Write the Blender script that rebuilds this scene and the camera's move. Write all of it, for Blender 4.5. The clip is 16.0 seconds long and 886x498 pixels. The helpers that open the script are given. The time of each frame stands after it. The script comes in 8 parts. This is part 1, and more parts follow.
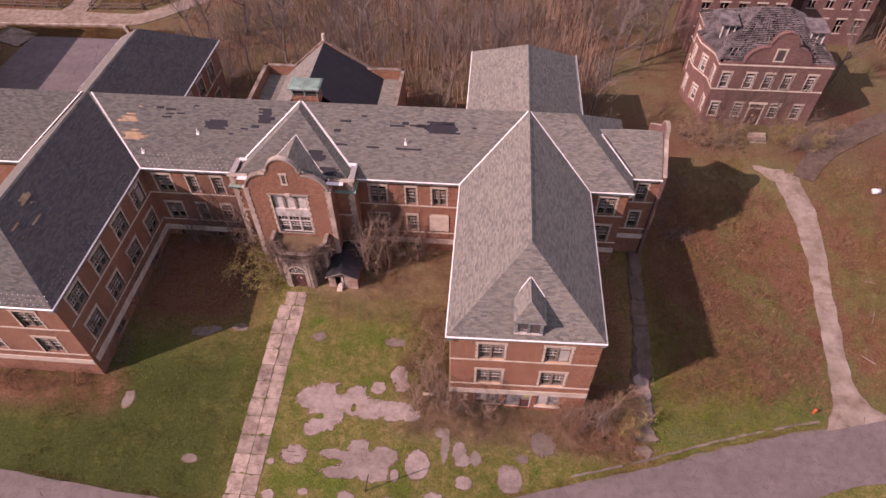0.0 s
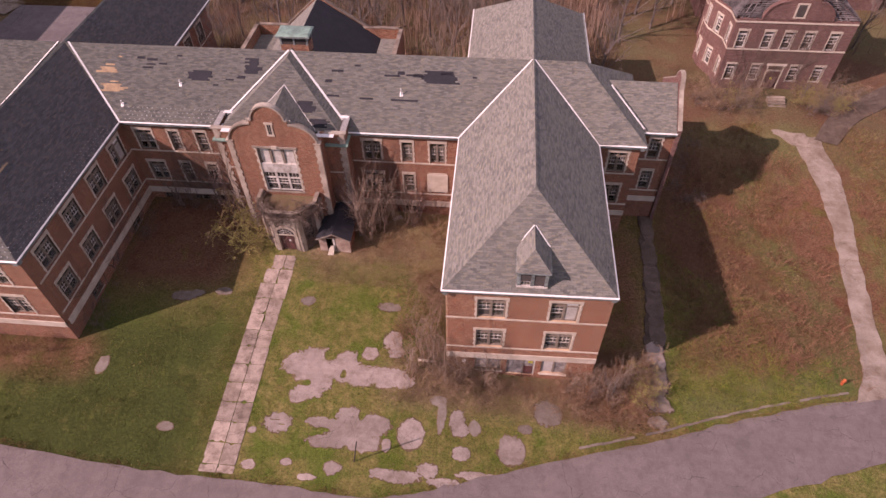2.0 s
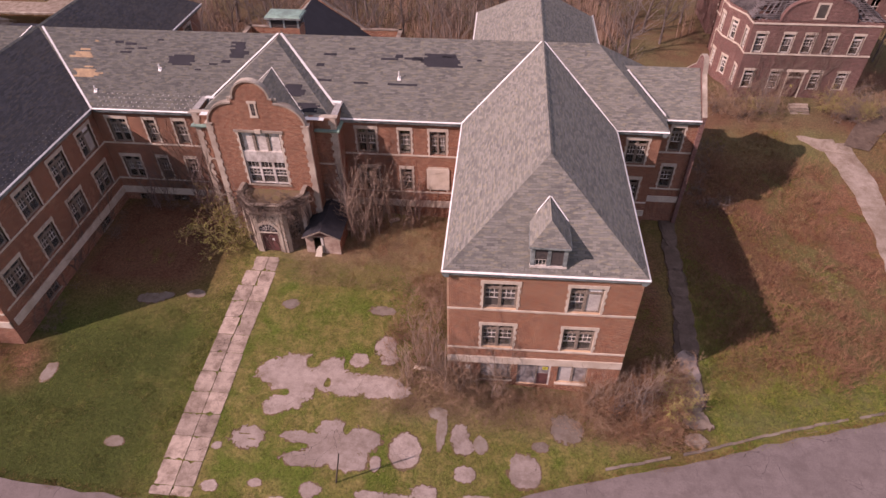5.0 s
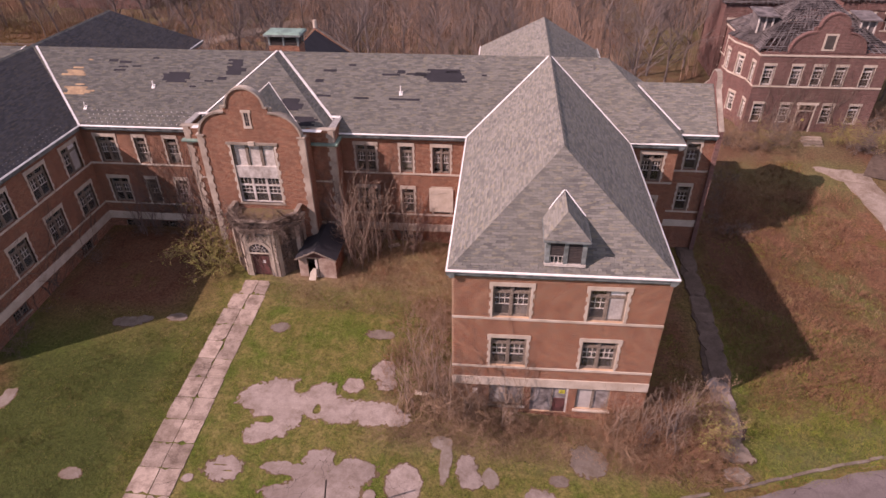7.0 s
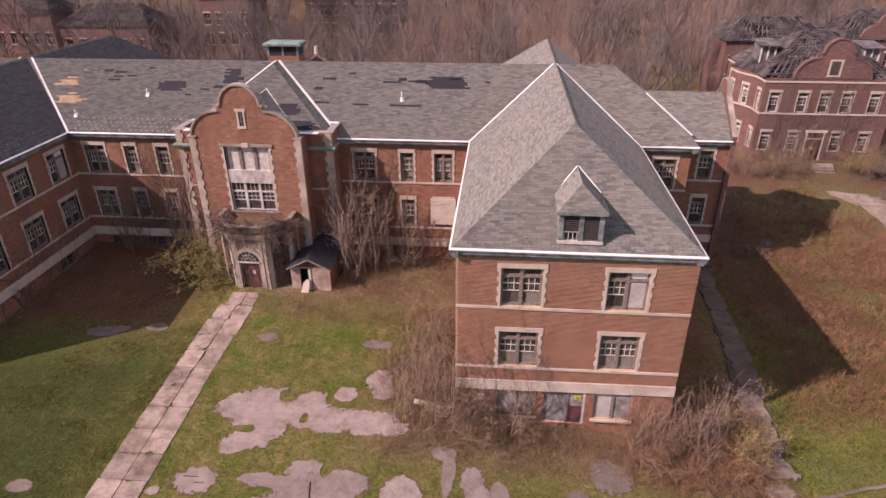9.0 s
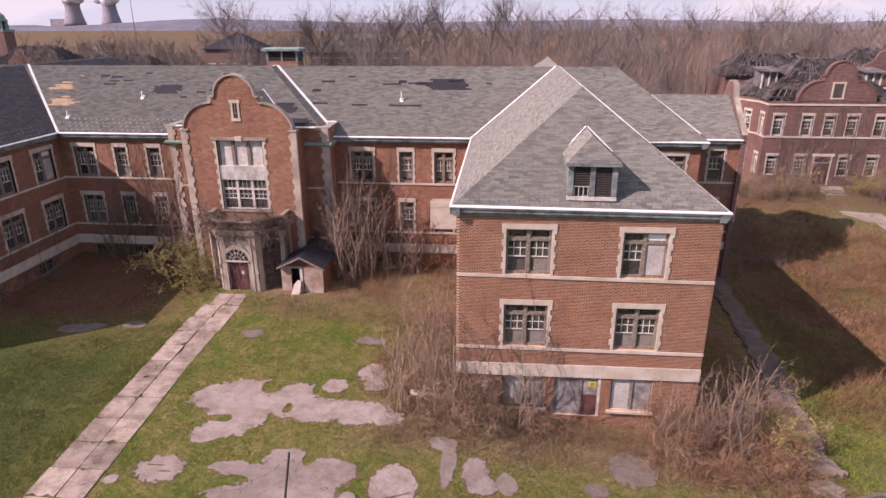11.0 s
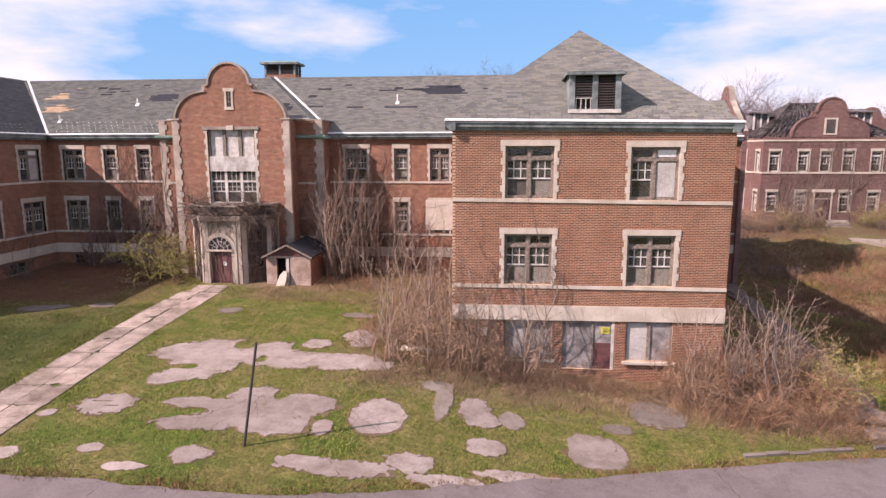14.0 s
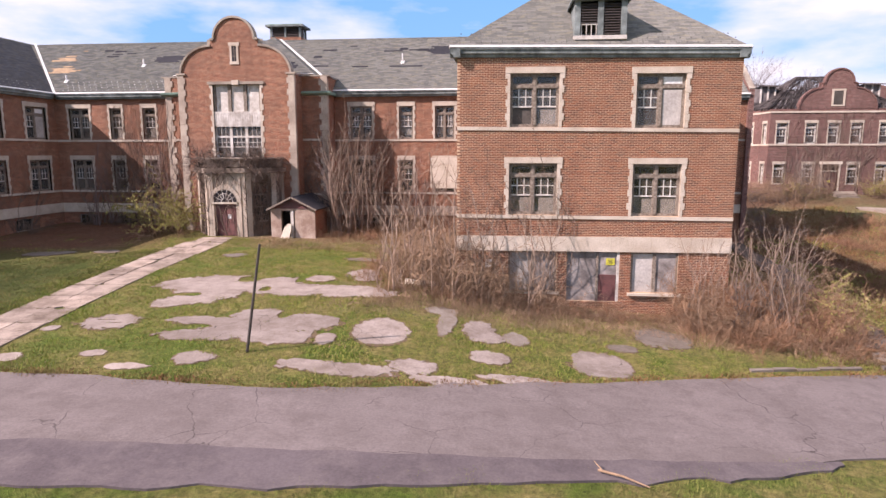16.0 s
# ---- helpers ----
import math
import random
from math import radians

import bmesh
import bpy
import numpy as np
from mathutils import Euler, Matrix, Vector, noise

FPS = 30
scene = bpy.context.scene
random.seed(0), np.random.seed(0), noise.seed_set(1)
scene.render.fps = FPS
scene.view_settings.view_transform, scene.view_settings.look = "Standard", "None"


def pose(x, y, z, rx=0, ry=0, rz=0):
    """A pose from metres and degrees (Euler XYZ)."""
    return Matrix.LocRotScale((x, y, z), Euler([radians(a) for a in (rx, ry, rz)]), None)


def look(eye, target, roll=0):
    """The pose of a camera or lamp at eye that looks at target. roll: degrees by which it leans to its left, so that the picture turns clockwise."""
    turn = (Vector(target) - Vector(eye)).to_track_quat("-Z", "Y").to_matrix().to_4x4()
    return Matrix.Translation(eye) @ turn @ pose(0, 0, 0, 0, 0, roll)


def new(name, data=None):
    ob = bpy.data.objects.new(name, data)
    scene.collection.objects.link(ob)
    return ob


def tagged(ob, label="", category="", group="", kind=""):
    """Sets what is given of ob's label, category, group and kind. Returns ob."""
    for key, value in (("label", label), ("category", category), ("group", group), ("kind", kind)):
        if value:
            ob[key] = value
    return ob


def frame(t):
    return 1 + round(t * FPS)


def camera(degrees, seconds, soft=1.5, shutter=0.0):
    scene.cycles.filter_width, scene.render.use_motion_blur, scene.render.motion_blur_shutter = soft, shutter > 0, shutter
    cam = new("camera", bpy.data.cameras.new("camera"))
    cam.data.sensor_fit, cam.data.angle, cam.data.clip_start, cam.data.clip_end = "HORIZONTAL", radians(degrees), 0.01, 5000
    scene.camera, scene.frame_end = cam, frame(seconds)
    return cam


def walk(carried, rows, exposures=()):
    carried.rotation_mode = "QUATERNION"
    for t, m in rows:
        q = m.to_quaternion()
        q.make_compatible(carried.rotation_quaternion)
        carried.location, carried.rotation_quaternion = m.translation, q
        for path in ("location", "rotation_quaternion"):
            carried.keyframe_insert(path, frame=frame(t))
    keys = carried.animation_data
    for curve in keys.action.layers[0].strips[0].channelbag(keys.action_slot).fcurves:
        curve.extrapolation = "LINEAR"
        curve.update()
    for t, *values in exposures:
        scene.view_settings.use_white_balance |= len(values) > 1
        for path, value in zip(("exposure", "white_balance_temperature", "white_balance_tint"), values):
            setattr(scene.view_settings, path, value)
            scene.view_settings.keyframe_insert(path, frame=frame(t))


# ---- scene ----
cam = camera(71.3, 16.0)
PATH = [
    (0, (1.636, -25.052, 46.615), (1.521, -23.726, 45.122), -0.4),
    (0.5, (1.834, -25.141, 45.458), (1.714, -23.812, 43.968), -0.5),
    (1, (2.004, -25.186, 44.129), (1.879, -23.857, 42.64), -0.6),
    (1.5, (2.229, -25.321, 42.618), (2.097, -23.987, 41.134), -0.8),
    (2, (2.339, -25.427, 41.174), (2.203, -24.09, 39.693), -0.9),
    (2.5, (2.401, -25.452, 39.755), (2.261, -24.103, 38.285), -0.9),
    (3, (2.355, -25.474, 38.438), (2.214, -24.107, 36.985), -0.8),
    (3.5, (2.32, -25.443, 37.141), (2.176, -24.056, 35.707), -0.9),
    (4, (2.295, -25.336, 35.834), (2.148, -23.92, 34.43), -0.8),
    (6.5, (2.068, -25.237, 29.264), (1.907, -23.632, 28.082), -0.6),
    (7, (1.995, -25.274, 27.794), (1.829, -23.63, 26.666), -0.6),
    (7.5, (1.917, -25.294, 26.407), (1.75, -23.618, 25.329), -0.5),
    (8, (1.911, -25.324, 25.051), (1.74, -23.615, 24.027), -0.4),
    (8.5, (1.849, -25.348, 23.706), (1.675, -23.607, 22.736), -0.4),
    (9, (1.812, -25.348, 22.353), (1.636, -23.579, 21.436), -0.4),
    (11.5, (1.787, -25.309, 15.289), (1.598, -23.419, 14.665), -0.2),
    (12, (1.731, -25.297, 13.863), (1.539, -23.385, 13.309), -0.2),
    (12.5, (1.77, -25.349, 12.418), (1.577, -23.418, 11.934), -0.1),
    (13, (1.89, -25.316, 10.941), (1.703, -23.365, 10.541), -0.1),
    (13.5, (1.883, -25.354, 9.564), (1.699, -23.387, 9.249), -0.1),
    (14, (1.884, -25.299, 8.211), (1.698, -23.332, 7.899), -0.1),
    (14.5, (1.902, -25.247, 7.172), (1.713, -23.28, 6.864), -0.1),
    (15, (2.017, -25.34, 6.609), (1.826, -23.373, 6.302), -0.1),
    (15.5, (2.03, -25.506, 5.921), (1.839, -23.539, 5.616), -0.1),
    (16, (1.957, -25.652, 5.264), (1.754, -23.686, 4.959), -0.0),
]
walk(cam, [(t, look(eye, target, roll)) for t, eye, target, roll in PATH],
     exposures=[(0.0, 0.17, 7550, 58), (4.0, 0.17, 7450, 54), (9.0, 0.25, 7250, 48), (11.5, 0.48, 6850, 42), (13.0, 0.62, 6900, 40), (14.0, 0.72, 6850, 36), (15.0, 0.8, 6800, 33), (16.0, 0.83, 6800, 33)])

# ---- light ----
SUN_WAY = Vector((12.93, 7.09, -11.26)).normalized()
sun_data = bpy.data.lights.new("sun", "SUN")
sun_data.energy, sun_data.angle, sun_data.color = 5.0, radians(0.55), (1.0, 0.95, 0.87)
sun = new("sun", sun_data)
sun.rotation_euler = SUN_WAY.to_track_quat("-Z", "Y").to_euler()
sun.location = (-60, -40, 60)

world = bpy.data.worlds.new("sky")
scene.world = world
world.use_nodes = True
wn, wl = world.node_tree.nodes, world.node_tree.links
wn.clear()
w_out = wn.new("ShaderNodeOutputWorld")
w_bg = wn.new("ShaderNodeBackground")
w_sky = wn.new("ShaderNodeTexSky")
w_sky.sky_type = "NISHITA"
w_sky.sun_disc = False
w_sky.sun_elevation = math.asin(-SUN_WAY.z)
w_sky.sun_rotation = math.atan2(-SUN_WAY.x, -SUN_WAY.y)
w_sky.air_density, w_sky.dust_density, w_sky.ozone_density = 1.0, 0.6, 1.0
w_bg.inputs["Strength"].default_value = 0.06
w_map = wn.new("ShaderNodeMapping")
w_map.inputs["Scale"].default_value = (1.0, 1.0, 3.4)
w_map.inputs["Location"].default_value = (0.3, 0.55, 0.0)
w_co = wn.new("ShaderNodeTexCoord")
w_noise = wn.new("ShaderNodeTexNoise")
w_noise.inputs["Scale"].default_value = 2.3
w_noise.inputs["Detail"].default_value = 7
w_noise.inputs["Roughness"].default_value = 0.55
w_ramp = wn.new("ShaderNodeValToRGB")
w_ramp.color_ramp.elements[0].position, w_ramp.color_ramp.elements[1].position = 0.53, 0.74
w_mix = wn.new("ShaderNodeMixRGB")
w_mix.inputs["Color2"].default_value = (9.7, 10.4, 10.9, 1)
wl.new(w_co.outputs["Generated"], w_map.inputs["Vector"])
wl.new(w_map.outputs["Vector"], w_noise.inputs["Vector"])
w_sep = wn.new("ShaderNodeSeparateXYZ")
# more cloud to the west and a thin veil to the east
w_sum = wn.new("ShaderNodeMath")
w_west, w_east, w_both = wn.new("ShaderNodeMapRange"), wn.new("ShaderNodeMapRange"), wn.new("ShaderNodeMath")
w_west.inputs["From Min"].default_value, w_west.inputs["From Max"].default_value = -0.4, -0.62
w_west.inputs["To Max"].default_value = 0.26
w_east.inputs["From Min"].default_value, w_east.inputs["From Max"].default_value = 0.05, 0.5
w_east.inputs["To Max"].default_value = 0.16
for w_side in (w_west, w_east):
    wl.new(w_sep.outputs["X"], w_side.inputs["Value"])
wl.new(w_west.outputs["Result"], w_both.inputs[0])
w_fade, w_veiled = wn.new("ShaderNodeMapRange"), wn.new("ShaderNodeMath")
w_fade.inputs["From Min"].default_value, w_fade.inputs["From Max"].default_value = 0.4, 0.16
w_veiled.operation = "MULTIPLY"
wl.new(w_sep.outputs["Z"], w_fade.inputs["Value"])
wl.new(w_fade.outputs["Result"], w_veiled.inputs[0])
wl.new(w_east.outputs["Result"], w_veiled.inputs[1])
wl.new(w_veiled.outputs["Value"], w_both.inputs[1])
wl.new(w_both.outputs["Value"], w_sum.inputs[1])
wl.new(w_noise.outputs["Fac"], w_sum.inputs[0])
wl.new(w_sum.outputs["Value"], w_ramp.inputs["Fac"])
w_low = wn.new("ShaderNodeMapRange")
w_low.inputs["From Min"].default_value, w_low.inputs["From Max"].default_value = 0.13, 0.0
w_low.inputs["To Max"].default_value = 0.75
w_low.interpolation_type = "SMOOTHSTEP"
w_max = wn.new("ShaderNodeMath")
w_max.operation = "MAXIMUM"
wl.new(w_co.outputs["Generated"], w_sep.inputs["Vector"])
wl.new(w_sep.outputs["Z"], w_low.inputs["Value"])
wl.new(w_low.outputs["Result"], w_max.inputs[0])
w_high = wn.new("ShaderNodeMapRange")
w_high.inputs["From Min"].default_value, w_high.inputs["From Max"].default_value = 0.65, 0.3
w_high.inputs["To Min"].default_value = 0.5
w_veil = wn.new("ShaderNodeMath")
w_veil.operation = "MAXIMUM"
w_top = wn.new("ShaderNodeMapRange")
w_top.inputs["From Min"].default_value, w_top.inputs["From Max"].default_value = 0.28, 0.6
w_top.inputs["To Min"].default_value, w_top.inputs["To Max"].default_value = 0.06, 0.72
wl.new(w_sep.outputs["Z"], w_top.inputs["Value"])
wl.new(w_top.outputs["Result"], w_veil.inputs[1])
w_mul = wn.new("ShaderNodeMath")
w_mul.operation = "MULTIPLY"
wl.new(w_sep.outputs["Z"], w_high.inputs["Value"])
wl.new(w_ramp.outputs["Color"], w_mul.inputs[0])
wl.new(w_high.outputs["Result"], w_mul.inputs[1])
wl.new(w_mul.outputs["Value"], w_veil.inputs[0])
wl.new(w_veil.outputs["Value"], w_max.inputs[1])
wl.new(w_max.outputs["Value"], w_mix.inputs["Fac"])
w_haze = wn.new("ShaderNodeMixRGB")
w_haze.inputs["Fac"].default_value = 0.55
w_haze.inputs["Color2"].default_value = (1.2, 6.8, 12.8, 1)
wl.new(w_sky.outputs["Color"], w_haze.inputs["Color1"])
wl.new(w_haze.outputs["Color"], w_mix.inputs["Color1"])
wl.new(w_mix.outputs["Color"], w_bg.inputs["Color"])
wl.new(w_bg.outputs["Background"], w_out.inputs["Surface"])


# ---- materials ----
def material(name):
    m = bpy.data.materials.new(name)
    m.use_nodes = True
    nt = m.node_tree
    return m, nt.nodes, nt.links, nt.nodes["Principled BSDF"]


def coords(n, l, kind, scale=(1, 1, 1)):
    """UV in metres ('UV') or object coordinates ('Object'), scaled."""
    tc, mp = n.new("ShaderNodeTexCoord"), n.new("ShaderNodeMapping")
    mp.inputs["Scale"].default_value = scale
    l.new(tc.outputs[kind], mp.inputs["Vector"])
    return mp.outputs["Vector"]


def noise_node(n, l, vec, scale, detail=4, rough=0.6):
    t = n.new("ShaderNodeTexNoise")
    t.inputs["Scale"].default_value, t.inputs["Detail"].default_value, t.inputs["Roughness"].default_value = scale, detail, rough
    l.new(vec, t.inputs["Vector"])
    return t.outputs["Fac"]


def ramp(n, l, fac, stops):
    r = n.new("ShaderNodeValToRGB")
    e = r.color_ramp.elements
    while len(e) < len(stops):
        e.new(0.5)
    for k, (p, c) in zip(e, stops):
        k.position = p
        k.color = (*c, 1) if len(c) == 3 else c
    l.new(fac, r.inputs["Fac"])
    return r.outputs["Color"]


def mix(n, l, fac, a, b, blend="MIX"):
    m = n.new("ShaderNodeMixRGB")
    m.blend_type = blend
    for s, v in (("Fac", fac), ("Color1", a), ("Color2", b)):
        if isinstance(v, (int, float)):
            m.inputs[s].default_value = v
        elif isinstance(v, tuple):
            m.inputs[s].default_value = (*v, 1)
        else:
            l.new(v, m.inputs[s])
    return m.outputs["Color"]


def bump(n, l, p, height, strength=0.3, dist=0.02):
    b = n.new("ShaderNodeBump")
    b.inputs["Strength"].default_value, b.inputs["Distance"].default_value = strength, dist
    l.new(height, b.inputs["Height"])
    l.new(b.outputs["Normal"], p.inputs["Normal"])


def plain(name, a, b, rough=0.8, scale=3.0, fine=40.0, bump_s=0.15, metal=0.0, kind="Object"):
    """A worn surface: two tones, mottled at two scales, with a fine relief."""
    m, n, l, p = material(name)
    v = coords(n, l, kind)
    big, small = noise_node(n, l, v, scale), noise_node(n, l, v, fine, 3)
    c = mix(n, l, ramp(n, l, big, [(0.35, (0, 0, 0)), (0.65, (1, 1, 1))]), a, b)
    c = mix(n, l, 0.45, c, ramp(n, l, small, [(0.3, (0.62,) * 3), (0.7, (1.3,) * 3)]), "MULTIPLY")
    l.new(c, p.inputs["Base Color"])
    p.inputs["Roughness"].default_value, p.inputs["Metallic"].default_value = rough, metal
    p.inputs["Specular IOR Level"].default_value = 0.2 if rough > 0.7 else 0.5
    bump(n, l, p, small, bump_s, 0.01)
    return m


def brick_material(name, c1, c2, mortar, stain, stain_amount=0.5):
    m, n, l, p = material(name)
    v = coords(n, l, "UV")
    t = n.new("ShaderNodeTexBrick")
    t.inputs["Scale"].default_value = 1.0
    t.inputs["Brick Width"].default_value, t.inputs["Row Height"].default_value = 0.215, 0.0685
    t.inputs["Mortar Size"].default_value, t.inputs["Mortar Smooth"].default_value, t.inputs["Bias"].default_value = 0.0105, 0.25, -0.1
    t.inputs["Color1"].default_value, t.inputs["Color2"].default_value, t.inputs["Mortar"].default_value = (*c1, 1), (*c2, 1), (*mortar, 1)
    l.new(v, t.inputs["Vector"])
    c = t.outputs["Color"]
    o = coords(n, l, "Object")
    c = mix(n, l, ramp(n, l, noise_node(n, l, v, 9.0, 5, 0.75), [(0.38, (0, 0, 0)), (0.72, (0.55,) * 3)]), c, tuple(x * 0.45 for x in c1))
    blotch = noise_node(n, l, coords(n, l, "UV", (2.2, 5.5, 1)), 1.0, 4, 0.75)
    c = mix(n, l, 0.9, c, ramp(n, l, blotch, [(0.3, (0.5,) * 3), (0.52, (1.0,) * 3), (0.72, (1.3, 1.32, 1.34))]), "MULTIPLY")
    big = ramp(n, l, noise_node(n, l, o, 0.32, 6, 0.65), [(0.42, (0, 0, 0)), (0.7, (stain_amount,) * 3)])
    c = mix(n, l, big, c, stain)
    streak = noise_node(n, l, coords(n, l, "UV", (1.8, 0.16, 1)), 1.0, 5, 0.7)
    c = mix(n, l, ramp(n, l, streak, [(0.5, (0, 0, 0)), (0.75, (0.4,) * 3)]), c, tuple(x * 0.55 for x in stain))
    l.new(c, p.inputs["Base Color"])
    p.inputs["Roughness"].default_value = 0.9
    b = n.new("ShaderNodeBump")
    b.inputs["Strength"].default_value, b.inputs["Distance"].default_value = 0.5, 0.008
    b.invert = True
    l.new(t.outputs["Fac"], b.inputs["Height"])
    l.new(b.outputs["Normal"], p.inputs["Normal"])
    return m


def brick_piece_material():
    """Single bricks, each with a tone of its own."""
    m, n, l, p = material("single_bricks")
    geo, obj, add, fr = n.new("ShaderNodeNewGeometry"), n.new("ShaderNodeObjectInfo"), n.new("ShaderNodeMath"), n.new("ShaderNodeMath")
    fr.operation = "FRACT"
    l.new(geo.outputs["Random Per Island"], add.inputs[0])
    l.new(obj.outputs["Random"], add.inputs[1])
    l.new(add.outputs["Value"], fr.inputs[0])
    c = ramp(n, l, fr.outputs["Value"], [(0.0, (0.07, 0.022, 0.016)), (0.25, (0.145, 0.039, 0.021)), (0.55, (0.215, 0.061, 0.028)), (0.85, (0.29, 0.088, 0.038)), (1.0, (0.11, 0.037, 0.027))])
    w = n.new("ShaderNodeVectorMath")
    w.operation = "ADD"
    l.new(geo.outputs["Position"], w.inputs[0])
    v = w.outputs["Vector"]
    c = mix(n, l, ramp(n, l, noise_node(n, l, v, 9.0, 5, 0.75), [(0.38, (0, 0, 0)), (0.72, (0.5,) * 3)]), c, (0.13, 0.05, 0.03))
    c = mix(n, l, ramp(n, l, noise_node(n, l, v, 0.32, 6, 0.65), [(0.42, (0, 0, 0)), (0.7, (0.45,) * 3)]), c, (0.15, 0.068, 0.045))
    l.new(c, p.inputs["Base Color"])
    p.inputs["Roughness"].default_value = 0.9
    bump(n, l, p, noise_node(n, l, v, 40.0, 3), 0.3, 0.005)
    return m


def shingle_material(name, a, b, moss):
    m, n, l, p = material(name)
    v = coords(n, l, "UV")
    t = n.new("ShaderNodeTexBrick")
    t.inputs["Scale"].default_value = 1.0
    t.inputs["Brick Width"].default_value, t.inputs["Row Height"].default_value = 0.42, 0.15
    t.inputs["Mortar Size"].default_value, t.inputs["Mortar Smooth"].default_value = 0.006, 0.2
    t.inputs["Color1"].default_value, t.inputs["Color2"].default_value = (*a, 1), (*b, 1)
    t.inputs["Mortar"].default_value = (*(x * 0.45 for x in a), 1)
    l.new(v, t.inputs["Vector"])
    course = coords(n, l, "UV", (0.35, 3.3, 1))
    c = mix(n, l, 0.35, t.outputs["Color"], ramp(n, l, noise_node(n, l, course, 5.0, 3, 0.7), [(0.3, (0.6,) * 3), (0.7, (1.35,) * 3)]), "MULTIPLY")
    tan = noise_node(n, l, coords(n, l, "UV", (2.2, 6.6, 1)), 1.0, 1, 0.5)
    c = mix(n, l, ramp(n, l, tan, [(0.56, (0, 0, 0)), (0.64, (0.6,) * 3)]), c, tuple(x * y for x, y in zip(moss, (1.15, 1.08, 0.95))))
    c = mix(n, l, ramp(n, l, noise_node(n, l, v, 0.35, 5, 0.6), [(0.42, (0, 0, 0)), (0.72, (0.35,) * 3)]), c, moss)
    c = mix(n, l, 0.6, c, ramp(n, l, noise_node(n, l, v, 22, 3), [(0.3, (0.6,) * 3), (0.7, (1.35,) * 3)]), "MULTIPLY")
    l.new(c, p.inputs["Base Color"])
    p.inputs["Roughness"].default_value = 0.95
    p.inputs["Specular IOR Level"].default_value = 0.08
    p.inputs["Diffuse Roughness"].default_value = 1.0
    b2 = n.new("ShaderNodeBump")
    b2.inputs["Strength"].default_value, b2.inputs["Distance"].default_value = 0.6, 0.012
    b2.invert = True
    l.new(t.outputs["Fac"], b2.inputs["Height"])
    l.new(b2.outputs["Normal"], p.inputs["Normal"])
    return m


# the grey shingle darkened, for a slope turned away from the sun
SHINGLE_SHADED = shingle_material("old_blue_black_slate", (0.112, 0.109, 0.116), (0.07, 0.068, 0.074), (0.125, 0.112, 0.1))
BRICK = brick_material("orange_red_brick", (0.3, 0.092, 0.046), (0.145, 0.043, 0.027), (0.44, 0.3, 0.2), (0.15, 0.068, 0.045), 0.5)
BRICK_PIECE = brick_piece_material()
MORTAR = plain("pale_lime_mortar", (0.56, 0.39, 0.26), (0.42, 0.28, 0.185), 0.95, 1.2, 25, 0.2)
BRICK_DARK = brick_material("purple_red_brick", (0.205, 0.084, 0.07), (0.125, 0.052, 0.044), (0.28, 0.2, 0.17), (0.085, 0.045, 0.04), 0.6)
SHINGLE = shingle_material("grey_asphalt_shingle", (0.222, 0.217, 0.197), (0.122, 0.122, 0.116), (0.222, 0.216, 0.178))
STONE = plain("weathered_limestone", (0.56, 0.49, 0.41), (0.42, 0.35, 0.28), 0.85, 0.9, 22)
STONE_DIRTY = plain("stained_limestone", (0.40, 0.35, 0.29), (0.19, 0.155, 0.125), 0.9, 0.7, 14, 0.3)
STONE_WORN = plain("worn_limestone", (0.46, 0.39, 0.32), (0.3, 0.24, 0.195), 0.9, 0.8, 16, 0.3)
STONE_DARK = plain("sooty_limestone", (0.29, 0.235, 0.19), (0.11, 0.082, 0.066), 0.9, 0.9, 10, 0.35)
PAINT_WHITE = plain("white_painted_metal", (0.74, 0.73, 0.71), (0.6, 0.59, 0.57), 0.5, 0.8, 12, 0.05)
PAINT_OLD = plain("peeling_grey_paint", (0.29, 0.245, 0.2), (0.13, 0.1, 0.08), 0.8, 11, 45, 0.3)
PAINT_PALE = plain("flaking_white_paint", (0.62, 0.59, 0.55), (0.38, 0.34, 0.3), 0.8, 2.5, 22, 0.3)
COPPER = plain("verdigris_copper", (0.23, 0.265, 0.26), (0.085, 0.1, 0.098), 0.75, 1.7, 14, 0.1, 0.0)
COPPER_BRIGHT = plain("bright_verdigris_copper", (0.21, 0.34, 0.28), (0.13, 0.2, 0.17), 0.6, 1.3, 9, 0.1, 0.2)
BOARD = plain("pale_plywood", (0.56, 0.5, 0.42), (0.46, 0.4, 0.32), 0.8, 1.3, 15, 0.1)
BOARD_GREY = plain("grey_window_board", (0.47, 0.44, 0.41), (0.32, 0.295, 0.275), 0.75, 1.0, 12, 0.08)
PANEL_GREY = plain("peeling_blue_grey_board", (0.34, 0.31, 0.295), (0.15, 0.13, 0.122), 0.85, 1.6, 12, 0.2)
DOOR_RED = plain("oxblood_painted_wood", (0.16, 0.06, 0.055), (0.09, 0.038, 0.035), 0.65, 2.0, 20, 0.15)
FELT = plain("dark_roof_felt", (0.034, 0.033, 0.04), (0.026, 0.026, 0.031), 0.9, 1.0, 20, 0.2)
BARE_WOOD = plain("bare_roof_boards", (0.36, 0.25, 0.15), (0.22, 0.155, 0.105), 0.85, 1.5, 20, 0.2)
CHAR = plain("charred_timber", (0.068, 0.06, 0.061), (0.19, 0.168, 0.165), 0.9, 1.2, 12, 0.4)
PLASTER = plain("peeling_pale_plaster", (0.44, 0.35, 0.29), (0.27, 0.185, 0.145), 0.9, 1.4, 14, 0.25)
# low albedo: the rooms' indoor shade is put into the plaster colour
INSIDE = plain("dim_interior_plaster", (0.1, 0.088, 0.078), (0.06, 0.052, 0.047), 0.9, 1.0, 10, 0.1)
